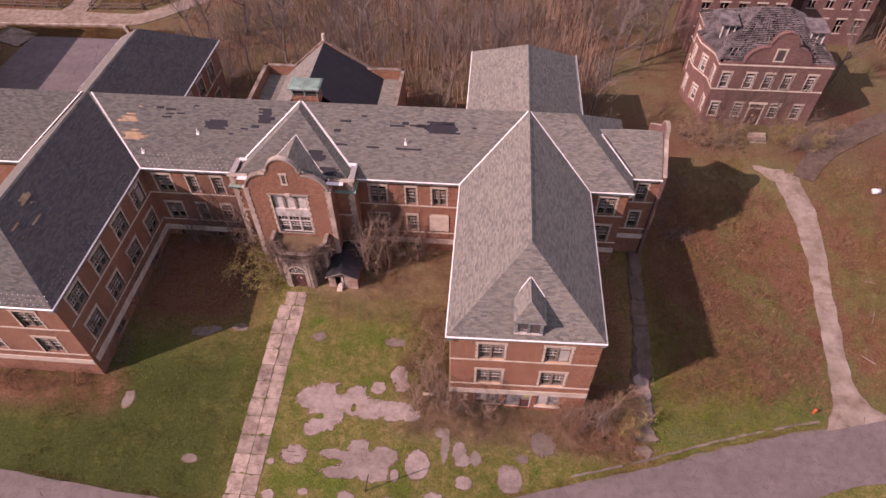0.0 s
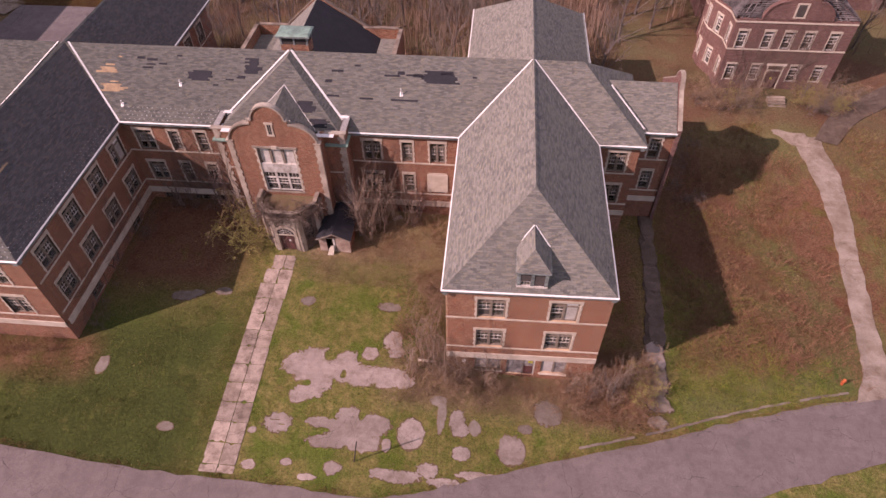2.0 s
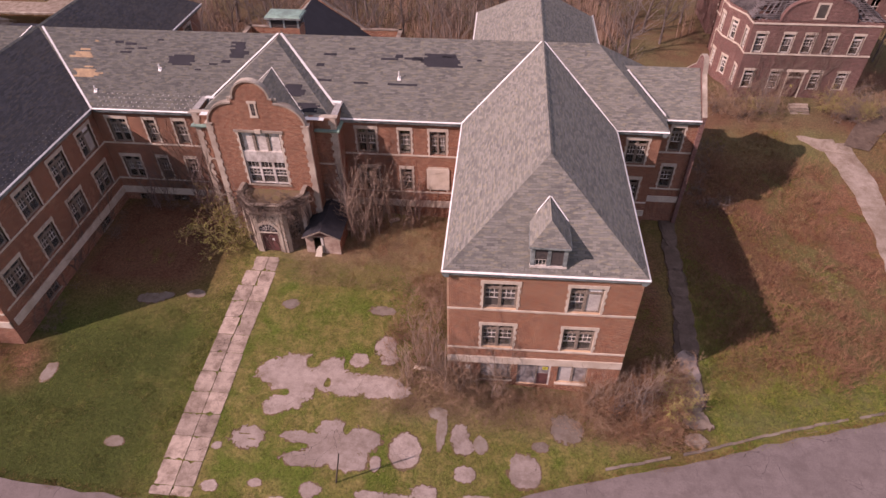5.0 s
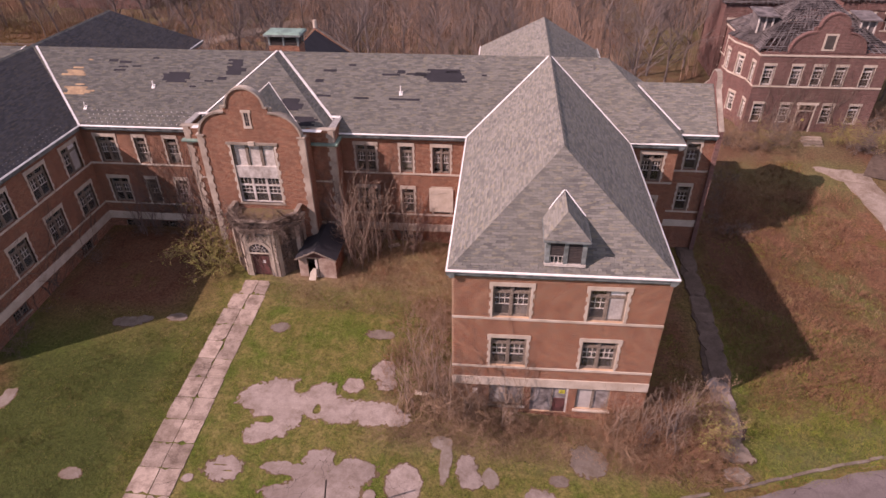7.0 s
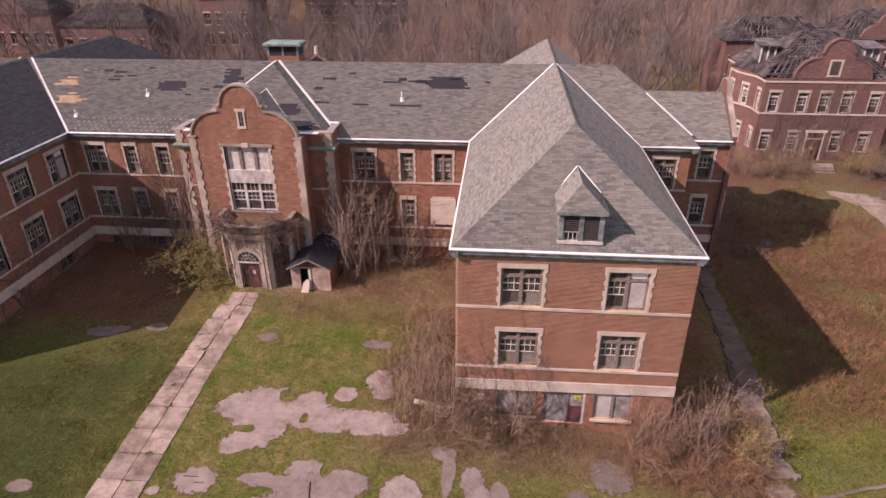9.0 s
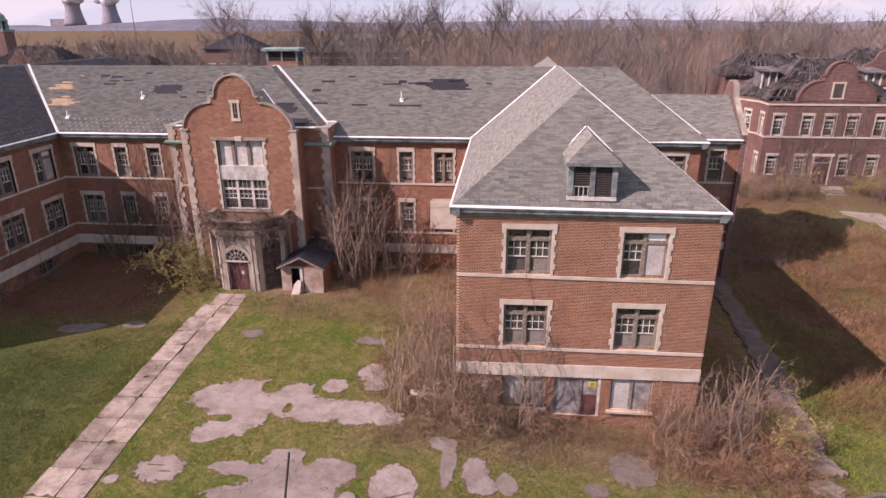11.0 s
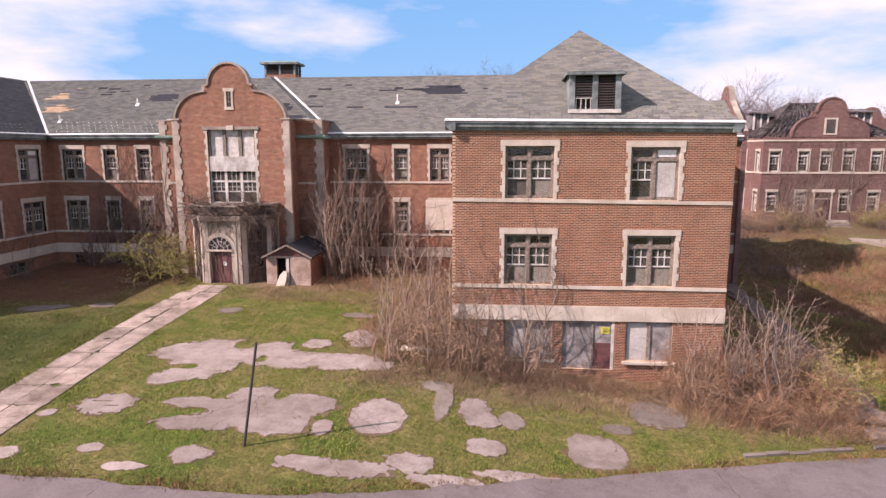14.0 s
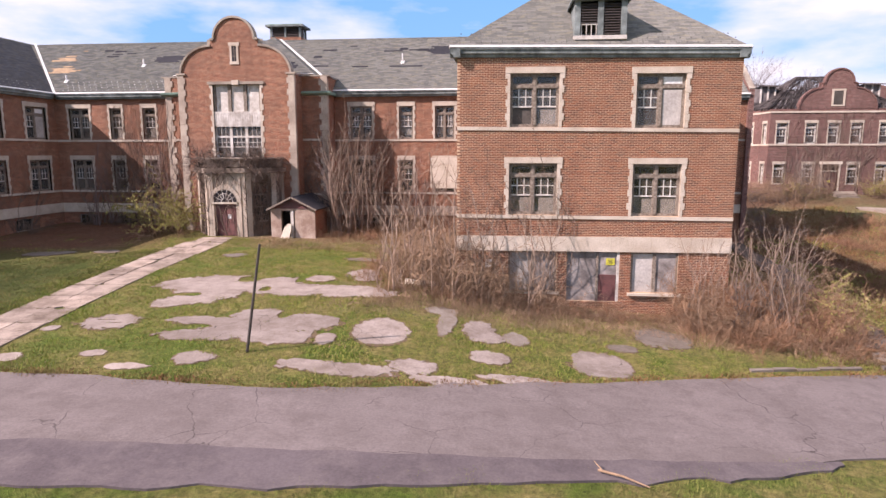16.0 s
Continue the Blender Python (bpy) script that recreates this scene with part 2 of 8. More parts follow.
RUST = plain("rusted_iron", (0.06, 0.045, 0.04), (0.035, 0.03, 0.028), 0.7, 6, 40, 0.3)
STEEL = plain("galvanised_metal", (0.34, 0.33, 0.32), (0.22, 0.21, 0.2), 0.6, 3, 30, 0.05, 0.1)
YELLOW = plain("yellow_notice_paper", (0.6, 0.56, 0.05), (0.42, 0.38, 0.05), 0.7, 5, 30, 0.02)
BARK = plain("grey_brown_bark", (0.2, 0.165, 0.15), (0.12, 0.098, 0.09), 0.95, 2.0, 12, 0.4)
BARK_GREY = plain("grey_sapling_bark", (0.2, 0.163, 0.142), (0.125, 0.1, 0.088), 0.95, 2.0, 12, 0.3)
# distance haze is put into this blue-grey woodland colour
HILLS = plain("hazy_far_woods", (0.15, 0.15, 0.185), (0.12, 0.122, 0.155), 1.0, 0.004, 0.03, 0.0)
ORANGE = plain("faded_orange_paint", (0.55, 0.13, 0.04), (0.4, 0.1, 0.04), 0.6, 6, 30, 0.05)
BARK_PALE = plain("pale_sapling_bark", (0.33, 0.245, 0.19), (0.18, 0.13, 0.1), 0.95, 2.0, 12, 0.3)
TWIG = plain("brown_dead_stems", (0.34, 0.228, 0.148), (0.16, 0.102, 0.068), 0.95, 1.2, 8, 0.2)
TWIG_RED = plain("rust_brown_dead_stems", (0.29, 0.155, 0.09), (0.17, 0.098, 0.06), 0.95, 1.2, 8, 0.2)
BUD = plain("yellow_green_spring_leaves", (0.33, 0.315, 0.09), (0.24, 0.22, 0.075), 0.8, 2, 10, 0.1)


def blade_material(name, tones):
    """Grass whose blades each take one of a few tones, in drifts."""
    m, n, l, p = material(name)
    geo = n.new("ShaderNodeNewGeometry")
    c = ramp(n, l, geo.outputs["Random Per Island"], [(i / (len(tones) - 1), t) for i, t in enumerate(tones)])
    drift = noise_node(n, l, coords(n, l, "Object"), 0.7, 4, 0.65)
    c = mix(n, l, 0.7, c, ramp(n, l, drift, [(0.32, (0.6, 0.66, 0.6)), (0.68, (1.35, 1.25, 1.2))]), "MULTIPLY")
    dry = noise_node(n, l, coords(n, l, "Object"), 1.6, 5, 0.7)
    c = mix(n, l, ramp(n, l, dry, [(0.48, (0, 0, 0)), (0.66, (0.75,) * 3)]), c, (0.23, 0.18, 0.075))
    l.new(c, p.inputs["Base Color"])
    p.inputs["Roughness"].default_value = 0.85
    p.inputs["Specular IOR Level"].default_value = 0.2
    return m


BLADE_GREEN = blade_material("olive_grass_blades", [(0.1, 0.15, 0.022), (0.145, 0.205, 0.03), (0.19, 0.235, 0.042), (0.24, 0.23, 0.065), (0.28, 0.225, 0.1)])
BLADE_DEEP = blade_material("deep_green_grass_blades", [(0.047, 0.07, 0.013), (0.069, 0.095, 0.018), (0.086, 0.104, 0.023), (0.112, 0.104, 0.035), (0.133, 0.105, 0.048)])
BLADE_BRIGHT = blade_material("fresh_green_grass_blades", [(0.075, 0.115, 0.022), (0.115, 0.165, 0.03), (0.15, 0.19, 0.042), (0.23, 0.2, 0.075)])
BLADE_STRAW = blade_material("straw_grass_blades", [(0.16, 0.115, 0.065), (0.27, 0.2, 0.12), (0.36, 0.27, 0.17), (0.22, 0.13, 0.075)])
BLADE_RUST = blade_material("rust_grass_blades", [(0.13, 0.056, 0.028), (0.2, 0.096, 0.048), (0.25, 0.15, 0.078), (0.14, 0.125, 0.05)])
STEM_DARK = plain("grey_red_sapling_bark", (0.24, 0.175, 0.155), (0.13, 0.092, 0.083), 0.95, 2.0, 12, 0.3)
UNDERWOOD = plain("grey_brown_underwood", (0.34, 0.23, 0.17), (0.17, 0.11, 0.085), 0.95, 0.35, 3, 0.1)
# the lilac-grey tint carries the distance haze, as no haze is modelled
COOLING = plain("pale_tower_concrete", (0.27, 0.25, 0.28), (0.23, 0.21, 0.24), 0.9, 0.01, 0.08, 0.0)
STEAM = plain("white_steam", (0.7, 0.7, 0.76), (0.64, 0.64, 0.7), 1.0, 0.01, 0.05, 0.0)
steam_node = STEAM.node_tree.nodes["Principled BSDF"]
steam_node.inputs["Subsurface Weight"].default_value, steam_node.inputs["Subsurface Scale"].default_value = 1.0, 25.0
steam_node.inputs["Subsurface Radius"].default_value = (1, 1, 1)
steam_node.inputs["Specular IOR Level"].default_value = 0.0
VINE = plain("dead_vine_stems", (0.19, 0.14, 0.112), (0.09, 0.066, 0.055), 0.95, 1.5, 8, 0.2)


def glass_material():
    m, n, l, p = material("old_window_glass")
    n.remove(p)
    tr, gl, mx, fr = n.new("ShaderNodeBsdfTransparent"), n.new("ShaderNodeBsdfGlossy"), n.new("ShaderNodeMixShader"), n.new("ShaderNodeFresnel")
    tr.inputs["Color"].default_value = (0.76, 0.74, 0.72, 1)
    gl.inputs["Roughness"].default_value = 0.06
    fr.inputs["IOR"].default_value = 1.5
    l.new(fr.outputs["Fac"], mx.inputs["Fac"])
    l.new(tr.outputs["BSDF"], mx.inputs[1])
    l.new(gl.outputs["BSDF"], mx.inputs[2])
    df, dm = n.new("ShaderNodeBsdfDiffuse"), n.new("ShaderNodeMixShader")
    df.inputs["Color"].default_value = (0.34, 0.33, 0.31, 1)
    # grey diffuse dust, which also stands in for the panes' pale reflections
    dust_sheen = ramp(n, l, noise_node(n, l, coords(n, l, "Object"), 2.2, 5, 0.7), [(0.3, (0.02,) * 3), (0.7, (0.2,) * 3)])
    l.new(dust_sheen, dm.inputs["Fac"])
    l.new(mx.outputs["Shader"], dm.inputs[1])
    l.new(df.outputs["BSDF"], dm.inputs[2])
    l.new(dm.outputs["Shader"], n["Material Output"].inputs["Surface"])
    return m


GLASS = glass_material()


def ground_material():
    m, n, l, p = material("patchy_lawn_and_leaf_litter")
    v = coords(n, l, "Object")
    big, mid, fine = noise_node(n, l, v, 0.16, 5, 0.65), noise_node(n, l, v, 0.6, 6, 0.72), noise_node(n, l, v, 6.0, 7, 0.85)

    def calc(op, a, b):
        k = n.new("ShaderNodeMath")
        k.operation = op
        k.use_clamp = True
        for i, x in enumerate((a, b)):
            if isinstance(x, (int, float)):
                k.inputs[i].default_value = x
            else:
                l.new(x, k.inputs[i])
        return k.outputs["Value"]

    def zone(cx, cy, hx, hy, soft, turn=0.0):
        """1 inside a soft-edged rectangle of the plan, 0 outside."""
        mp = n.new("ShaderNodeMapping")
        mp.vector_type = "TEXTURE"
        mp.inputs["Location"].default_value, mp.inputs["Rotation"].default_value = (cx, cy, 0), (0, 0, radians(turn))
        l.new(v, mp.inputs["Vector"])
        ab = n.new("ShaderNodeVectorMath")
        ab.operation = "ABSOLUTE"
        l.new(mp.outputs["Vector"], ab.inputs[0])
        sp = n.new("ShaderNodeSeparateXYZ")
        l.new(ab.outputs["Vector"], sp.inputs["Vector"])
        out = []
        for ax, hw in (("X", hx), ("Y", hy)):
            r = n.new("ShaderNodeMapRange")
            r.inputs["From Min"].default_value, r.inputs["From Max"].default_value = hw + soft, hw - soft
            l.new(sp.outputs[ax], r.inputs["Value"])
            out.append(r.outputs["Result"])
        return calc("MULTIPLY", *out)

    def uneven(z, k=1.5):
        """A zone whose edge wanders with the noise."""
        return calc("MULTIPLY", z, calc("MULTIPLY", calc("SUBTRACT", calc("ADD", calc("MULTIPLY", mid, 0.6), calc("MULTIPLY", big, 0.6)), 0.3), k * 1.8))

    green = mix(n, l, ramp(n, l, mid, [(0.35, (0, 0, 0)), (0.66, (1, 1, 1))]), (0.083, 0.105, 0.022), (0.155, 0.13, 0.045))
    green = mix(n, l, ramp(n, l, noise_node(n, l, v, 1.6, 5, 0.7), [(0.46, (0, 0, 0)), (0.64, (0.9,) * 3)]), green, (0.2, 0.165, 0.062))
    green = mix(n, l, ramp(n, l, noise_node(n, l, v, 0.33, 4, 0.6), [(0.5, (0, 0, 0)), (0.62, (0.8,) * 3)]), green, (0.068, 0.108, 0.016))
    litter = mix(n, l, ramp(n, l, mid, [(0.33, (0, 0, 0)), (0.66, (1, 1, 1))]), (0.12, 0.048, 0.026), (0.158, 0.086, 0.05))
    brown = mix(n, l, ramp(n, l, noise_node(n, l, v, 0.17, 5, 0.65), [(0.46, (0, 0, 0)), (0.58, (0.9,) * 3)]), litter, (0.105, 0.098, 0.036))
    wood = mix(n, l, ramp(n, l, noise_node(n, l, v, 0.11, 6, 0.7), [(0.4, (0, 0, 0)), (0.62, (1, 1, 1))]), mix(n, l, 0.5, litter, (0.1, 0.06, 0.04)), (0.12, 0.1, 0.05))
    brown = mix(n, l, ramp(n, l, noise_node(n, l, v, 0.85, 5, 0.7), [(0.52, (0, 0, 0)), (0.64, (0.85,) * 3)]), brown, (0.085, 0.034, 0.019))
    brown = mix(n, l, ramp(n, l, noise_node(n, l, v, 1.7, 5, 0.75), [(0.56, (0, 0, 0)), (0.68, (0.7,) * 3)]), brown, (0.2, 0.14, 0.075))
    straw = mix(n, l, ramp(n, l, mid, [(0.35, (0, 0, 0)), (0.65, (1, 1, 1))]), (0.245, 0.168, 0.105), (0.155, 0.104, 0.064))
    c = mix(n, l, uneven(zone(4.8, -1.7, 9.6, 1.9, 0.9)), green, straw)
    # courtyard litter, its shade from the left wing mixed in as darker brown
    c = mix(n, l, uneven(zone(-25, 11, 6.5, 6.5, 2.5), 2.4), c, mix(n, l, 0.35, litter, (0.06, 0.035, 0.025)))
    c = mix(n, l, uneven(zone(-7, 12.5, 7.5, 4.0, 2.0)), c, straw)
    c = mix(n, l, uneven(zone(-29, -4, 12.5, 8, 3.0), 2.1), c, (0.048, 0.062, 0.016))
    c = mix(n, l, uneven(zone(-36, -1.5, 8, 1.8, 1.0)), c, litter)
    c = mix(n, l, uneven(zone(14, 10, 2.4, 14, 1.5)), c, litter)
    c = mix(n, l, uneven(zone(30, 15, 11.5, 13.5, 2.5), 2.2), c, brown)
    c = mix(n, l, uneven(zone(60, 15, 20, 22, 3), 2.2), c, brown)
    # litter by the right wing, the wing's shadow painted in as darker rust
    c = mix(n, l, uneven(zone(21.5, 19, 4.5, 9, 2.5), 1.6), c, mix(n, l, 0.5, litter, (0.06, 0.028, 0.018)))
    c = mix(n, l, calc("MULTIPLY", zone(0, 1528, 3000, 1500, 5), 1.0), c, wood)
    c = mix(n, l, uneven(zone(25.5, 1.2, 7.8, 1.5, 0.9, 17.7), 2.2), c, mix(n, l, ramp(n, l, mid, [(0.35, (0, 0, 0)), (0.65, (1, 1, 1))]), (0.062, 0.092, 0.022), (0.13, 0.12, 0.05)))
    c = mix(n, l, 0.85, c, ramp(n, l, fine, [(0.32, (0.22,) * 3), (0.68, (1.95,) * 3)]), "MULTIPLY")
    l.new(c, p.inputs["Base Color"])
    p.inputs["Roughness"].default_value = 0.97
    p.inputs["Specular IOR Level"].default_value = 0.15
    bump(n, l, p, fine, 1.0, 0.1)
    return m


def paving_material(name, a, b, dirt, crack=0.0, rough=0.92, blot=1.3):
    m, n, l, p = material(name)
    v = coords(n, l, "Object")
    big, fine = noise_node(n, l, v, 0.35, 6, 0.65), noise_node(n, l, v, 14, 4, 0.75)
    c = mix(n, l, ramp(n, l, big, [(0.35, (0, 0, 0)), (0.65, (1, 1, 1))]), a, b)
    c = mix(n, l, ramp(n, l, noise_node(n, l, v, blot, 6, 0.72), [(0.44, (0, 0, 0)), (0.66, (0.75,) * 3)]), c, dirt)
    c = mix(n, l, 0.6, c, ramp(n, l, fine, [(0.3, (0.7,) * 3), (0.7, (1.25,) * 3)]), "MULTIPLY")
    if crack:
        warp = n.new("ShaderNodeTexVoronoi")
        warp.feature = "DISTANCE_TO_EDGE"
        warp.inputs["Scale"].default_value = crack
        nz = n.new("ShaderNodeTexNoise")
        nz.inputs["Scale"].default_value = 0.9
        nz.inputs["Detail"].default_value = 5
        l.new(v, nz.inputs["Vector"])
        l.new(mix(n, l, 0.9, v, nz.outputs["Color"], "ADD"), warp.inputs["Vector"])
        line = ramp(n, l, warp.outputs["Distance"], [(0.0, (0.9,) * 3), (0.008, (0, 0, 0))])
        where = ramp(n, l, noise_node(n, l, v, 0.4, 4, 0.6), [(0.48, (0, 0, 0)), (0.6, (1, 1, 1))])
        c = mix(n, l, mix(n, l, 1.0, line, where, "MULTIPLY"), c, tuple(x * 0.3 for x in dirt))
        long = noise_node(n, l, coords(n, l, "Object", (0.05, 0.6, 1)), 1.0, 5, 0.7)
        c = mix(n, l, ramp(n, l, long, [(0.5, (0, 0, 0)), (0.7, (0.5,) * 3)]), c, dirt)
    oi = n.new("ShaderNodeObjectInfo")
    c = mix(n, l, 1.0, c, ramp(n, l, oi.outputs["Random"], [(0.0, (0.78,) * 3), (1.0, (1.15,) * 3)]), "MULTIPLY")
    l.new(c, p.inputs["Base Color"])
    p.inputs["Roughness"].default_value = rough
    p.inputs["Specular IOR Level"].default_value = 0.5 if rough < 0.9 else 0.15
    bump(n, l, p, fine, 0.3, 0.015)
    return m


GRASS_GROUND = ground_material()
ASPHALT = paving_material("cracked_grey_asphalt", (0.228, 0.19, 0.182), (0.188, 0.156, 0.149), (0.15, 0.122, 0.115), 0.45, 0.92)
OLD_ASPHALT = paving_material("coarse_old_asphalt", (0.115, 0.095, 0.098), (0.08, 0.065, 0.068), (0.135, 0.112, 0.11))
CONCRETE = paving_material("weathered_concrete", (0.33, 0.275, 0.225), (0.225, 0.18, 0.145), (0.12, 0.085, 0.06))
DRIVE = paving_material("crumbled_concrete", (0.27, 0.225, 0.19), (0.185, 0.15, 0.12), (0.11, 0.075, 0.05), 0.5, blot=0.6)
SLAB = paving_material("broken_old_paving", (0.34, 0.285, 0.255), (0.25, 0.205, 0.182), (0.16, 0.122, 0.098), 0.7)
PAVE_DIRTY = paving_material("dirt_covered_paving", (0.21, 0.18, 0.155), (0.16, 0.13, 0.11), (0.12, 0.09, 0.065))
SIDE_PATH = paving_material("worn_path_asphalt", (0.165, 0.122, 0.098), (0.105, 0.076, 0.06), (0.075, 0.055, 0.042), 0.6)
LOT = paving_material("dark_lot_asphalt", (0.15, 0.13, 0.132), (0.122, 0.106, 0.108), (0.1, 0.085, 0.085), 0.16)
DIRT = paving_material("bare_brown_earth", (0.17, 0.115, 0.075), (0.1, 0.066, 0.042), (0.12, 0.1, 0.045))
WALK = paving_material("stained_walk_concrete", (0.385, 0.31, 0.262), (0.245, 0.193, 0.157), (0.1, 0.07, 0.052), 0.45)
DARK_PATH = paving_material("dirty_asphalt_path", (0.1, 0.073, 0.057), (0.066, 0.047, 0.037), (0.14, 0.105, 0.08))


# ---- mesh helpers ----
class Geo:
    """Vertices and faces that grow, and become one mesh."""

    def __init__(self):
        self.v, self.f = [], []

    def face(self, *pts):
        k = len(self.v)
        self.v += [tuple(p) for p in pts]
        self.f.append(tuple(range(k, k + len(pts))))
        return self

    def box(self, x0, y0, z0, x1, y1, z1):
        return self.hexa([(x0, y0, z0), (x1, y0, z0), (x1, y1, z0), (x0, y1, z0), (x0, y0, z1), (x1, y0, z1), (x1, y1, z1), (x0, y1, z1)])

    def hexa(self, p):
        k = len(self.v)
        self.v += [tuple(q) for q in p]
        self.f += [tuple(k + i for i in q) for q in ((0, 3, 2, 1), (4, 5, 6, 7), (0, 1, 5, 4), (1, 2, 6, 5), (2, 3, 7, 6), (3, 0, 4, 7))]
        return self

    def prism(self, poly, way):
        """A flat polygon, extruded along way."""
        k, m = len(self.v), len(poly)
        w = Vector(way)
        self.v += [tuple(p) for p in poly] + [tuple(Vector(p) + w) for p in poly]
        nrm = sum(((Vector(poly[i]) - Vector(poly[0])).cross(Vector(poly[i + 1]) - Vector(poly[0])) for i in range(1, m - 1)), Vector())
        flip = nrm.dot(w) > 0
        a, b = list(range(k, k + m)), list(range(k + m, k + 2 * m))
        self.f.append(tuple(a[::-1] if flip else a))
        self.f.append(tuple(b if flip else b[::-1]))
        for i in range(m):
            j = (i + 1) % m
            q = (a[i], a[j], b[j], b[i])
            self.f.append(q if flip else q[::-1])
        return self

    def tube(self, p, q, r0, r1, n=3):
        p, q = Vector(p), Vector(q)
        d = (q - p).normalized() if (q - p).length > 1e-6 else Vector((0, 0, 1))
        a = d.orthogonal().normalized()
        b = d.cross(a)
        k = len(self.v)
        for c, r in ((p, r0), (q, r1)):
            for i in range(n):
                t = 2 * math.pi * i / n
                self.v.append(tuple(c + a * (r * math.cos(t)) + b * (r * math.sin(t))))
        for i in range(n):
            j = (i + 1) % n
            self.f.append((k + i, k + j, k + n + j, k + n + i))
        return self

    def spike(self, p, q, r):
        """A twig that tapers to its tip."""
        p, q = Vector(p), Vector(q)
        d = (q - p).normalized()
        a = d.orthogonal().normalized() * r
        b = d.cross(a)
        k = len(self.v)
        self.v += [tuple(p + a), tuple(p - a * 0.5 + b * 0.87), tuple(p - a * 0.5 - b * 0.87), tuple(q)]
        self.f += [(k, k + 1, k + 3), (k + 1, k + 2, k + 3), (k + 2, k, k + 3)]
        return self

    def cyl(self, p, q, r0, r1, n=10):
        k = len(self.v)
        self.tube(p, q, r0, r1, n)
        self.f += [tuple(k + i for i in range(n))[::-1], tuple(k + n + i for i in range(n))]
        return self

    def beam(self, p, q, w, h):
        """A square timber from p to q."""
        p, q = Vector(p), Vector(q)
        d = (q - p).normalized()
        s = d.cross(Vector((0, 0, 1)))
        s = s.normalized() if s.length > 1e-4 else Vector((1, 0, 0))
        u = s.cross(d)
        return self.hexa([c + s * (w / 2 * i) + u * (h / 2 * j) for j in (-1, 1) for c, i in ((p, -1), (p, 1), (q, 1), (q, -1))])

    def mesh(self, name, mat, uv=True, smooth=False):
        me = bpy.data.meshes.new(name)
        me.from_pydata(self.v, [], self.f)
        me.materials.append(mat)
        if uv:
            lay = me.uv_layers.new(name="UVMap").data
            for pl in me.polygons:
                nr = pl.normal
                t = Vector((-nr.y, nr.x, 0))
                t = t.normalized() if t.length > 0.05 else Vector((1, 0, 0))
                s = nr.cross(t)
                for li in pl.loop_indices:
                    co = me.vertices[me.loops[li].vertex_index].co
                    lay[li].uv = (co.dot(t), co.dot(s))
        if smooth:
            me.polygons.foreach_set("use_smooth", [True] * len(me.polygons))
        return me


def part(name, geo, mat, parent, label="", uv=True, smooth=False):
    """One mesh object under a thing or a part."""
    ob = new(name, geo.mesh(name, mat, uv, smooth) if isinstance(geo, Geo) else geo)
    ob.parent = parent
    if label:
        tagged(ob, label)
    return ob


def thing(name, label, category, geo=None, mat=None, group="", kind="", at=None, uv=True, smooth=False):
    ob = new(name, geo.mesh(name, mat, uv, smooth) if geo else None)
    if at is not None:
        ob.matrix_basis = at
    return tagged(ob, label, category, group, kind)


# heights of the ground at a few places of the plan
HEIGHTS = np.array([(-70, -12, -1.2), (-45, -10, -1.1), (-28, -9, -1.1), (-14.5, -9.2, -1.05), (-5.9, -8.2, -.78), (4.1, -5.6, -1.5), (16.5, -2.8, -2.2), (24, -1.4, -2.8),
                    (34, 6, -3.3), (35, 15, -2.3), (35, 24, -.4), (30, 30, 0.1), (32.7, 34, 1.4), (-12.6, -.9, -.25), (-12.5, 3.6, -.08), (-15, 10, .3), (-2.7, -1.5, -.25),
                    (-2.5, -4.6, -.5), (22.9, 7.6, -1.5), (-22, 2.2, -.2), (-30, 16, .3), (-60, 16, .3), (5, 45, 1.), (-30, 50, 1.), (40, 60, 2.2), (-80, 60, 1.5), (80, 40, 1.),
                    (80, 0, -4.), (0, -30, -1.6), (40, -30, -3.5), (-50, -40, -1.6), (16, 16, -1.0)], float)
_n = len(HEIGHTS)
_k = -np.hypot(HEIGHTS[:, None, 0] - HEIGHTS[None, :, 0], HEIGHTS[:, None, 1] - HEIGHTS[None, :, 1]) + 0.8 * np.eye(_n)
_a = np.zeros((_n + 3, _n + 3))
_a[:_n, :_n], _a[:_n, _n], _a[:_n, _n + 1:], _a[_n, :_n], _a[_n + 1:, :_n] = _k, 1, HEIGHTS[:, :2], 1, HEIGHTS[:, :2].T
WEIGHTS = np.linalg.solve(_a, np.r_[HEIGHTS[:, 2], 0, 0, 0])


def ground_z(x, y):
    """The ground's height: smooth near the buildings, level far off."""
    xc, yc = max(-110.0, min(110.0, x)), max(-60.0, min(110.0, y))
    d = np.hypot(xc - HEIGHTS[:, 0], yc - HEIGHTS[:, 1])
    return float(-(WEIGHTS[:_n] * d).sum() + WEIGHTS[_n] + WEIGHTS[_n + 1] * xc + WEIGHTS[_n + 2] * yc)


def on_ground(x, y, up=0.0):
    return (x, y, ground_z(x, y) + up)


# ---- ground, road and paths ----
def in_road(x, y):
    """Whether a place lies on the road."""
    far = np.interp(x, [q[0] for q in ROAD_FAR], [q[1] for q in ROAD_FAR])
    near = np.interp(x, [q[0] for q in ROAD_NEAR], [q[1] for q in ROAD_NEAR])
    return near + 0.3 + 0.35 * noise.noise((x * 1.3, y * 1.3, 4)) < y < far - 0.12 + 0.3 * noise.noise((x * 1.3, y * 1.3, 6))


def ticks():
    near = list(np.arange(-48, 48.1, 1.0))
    far = [60, 75, 95, 120, 160, 230, 350, 600, 1000, 1800, 3000]
    return [-f for f in far[::-1]] + near + far


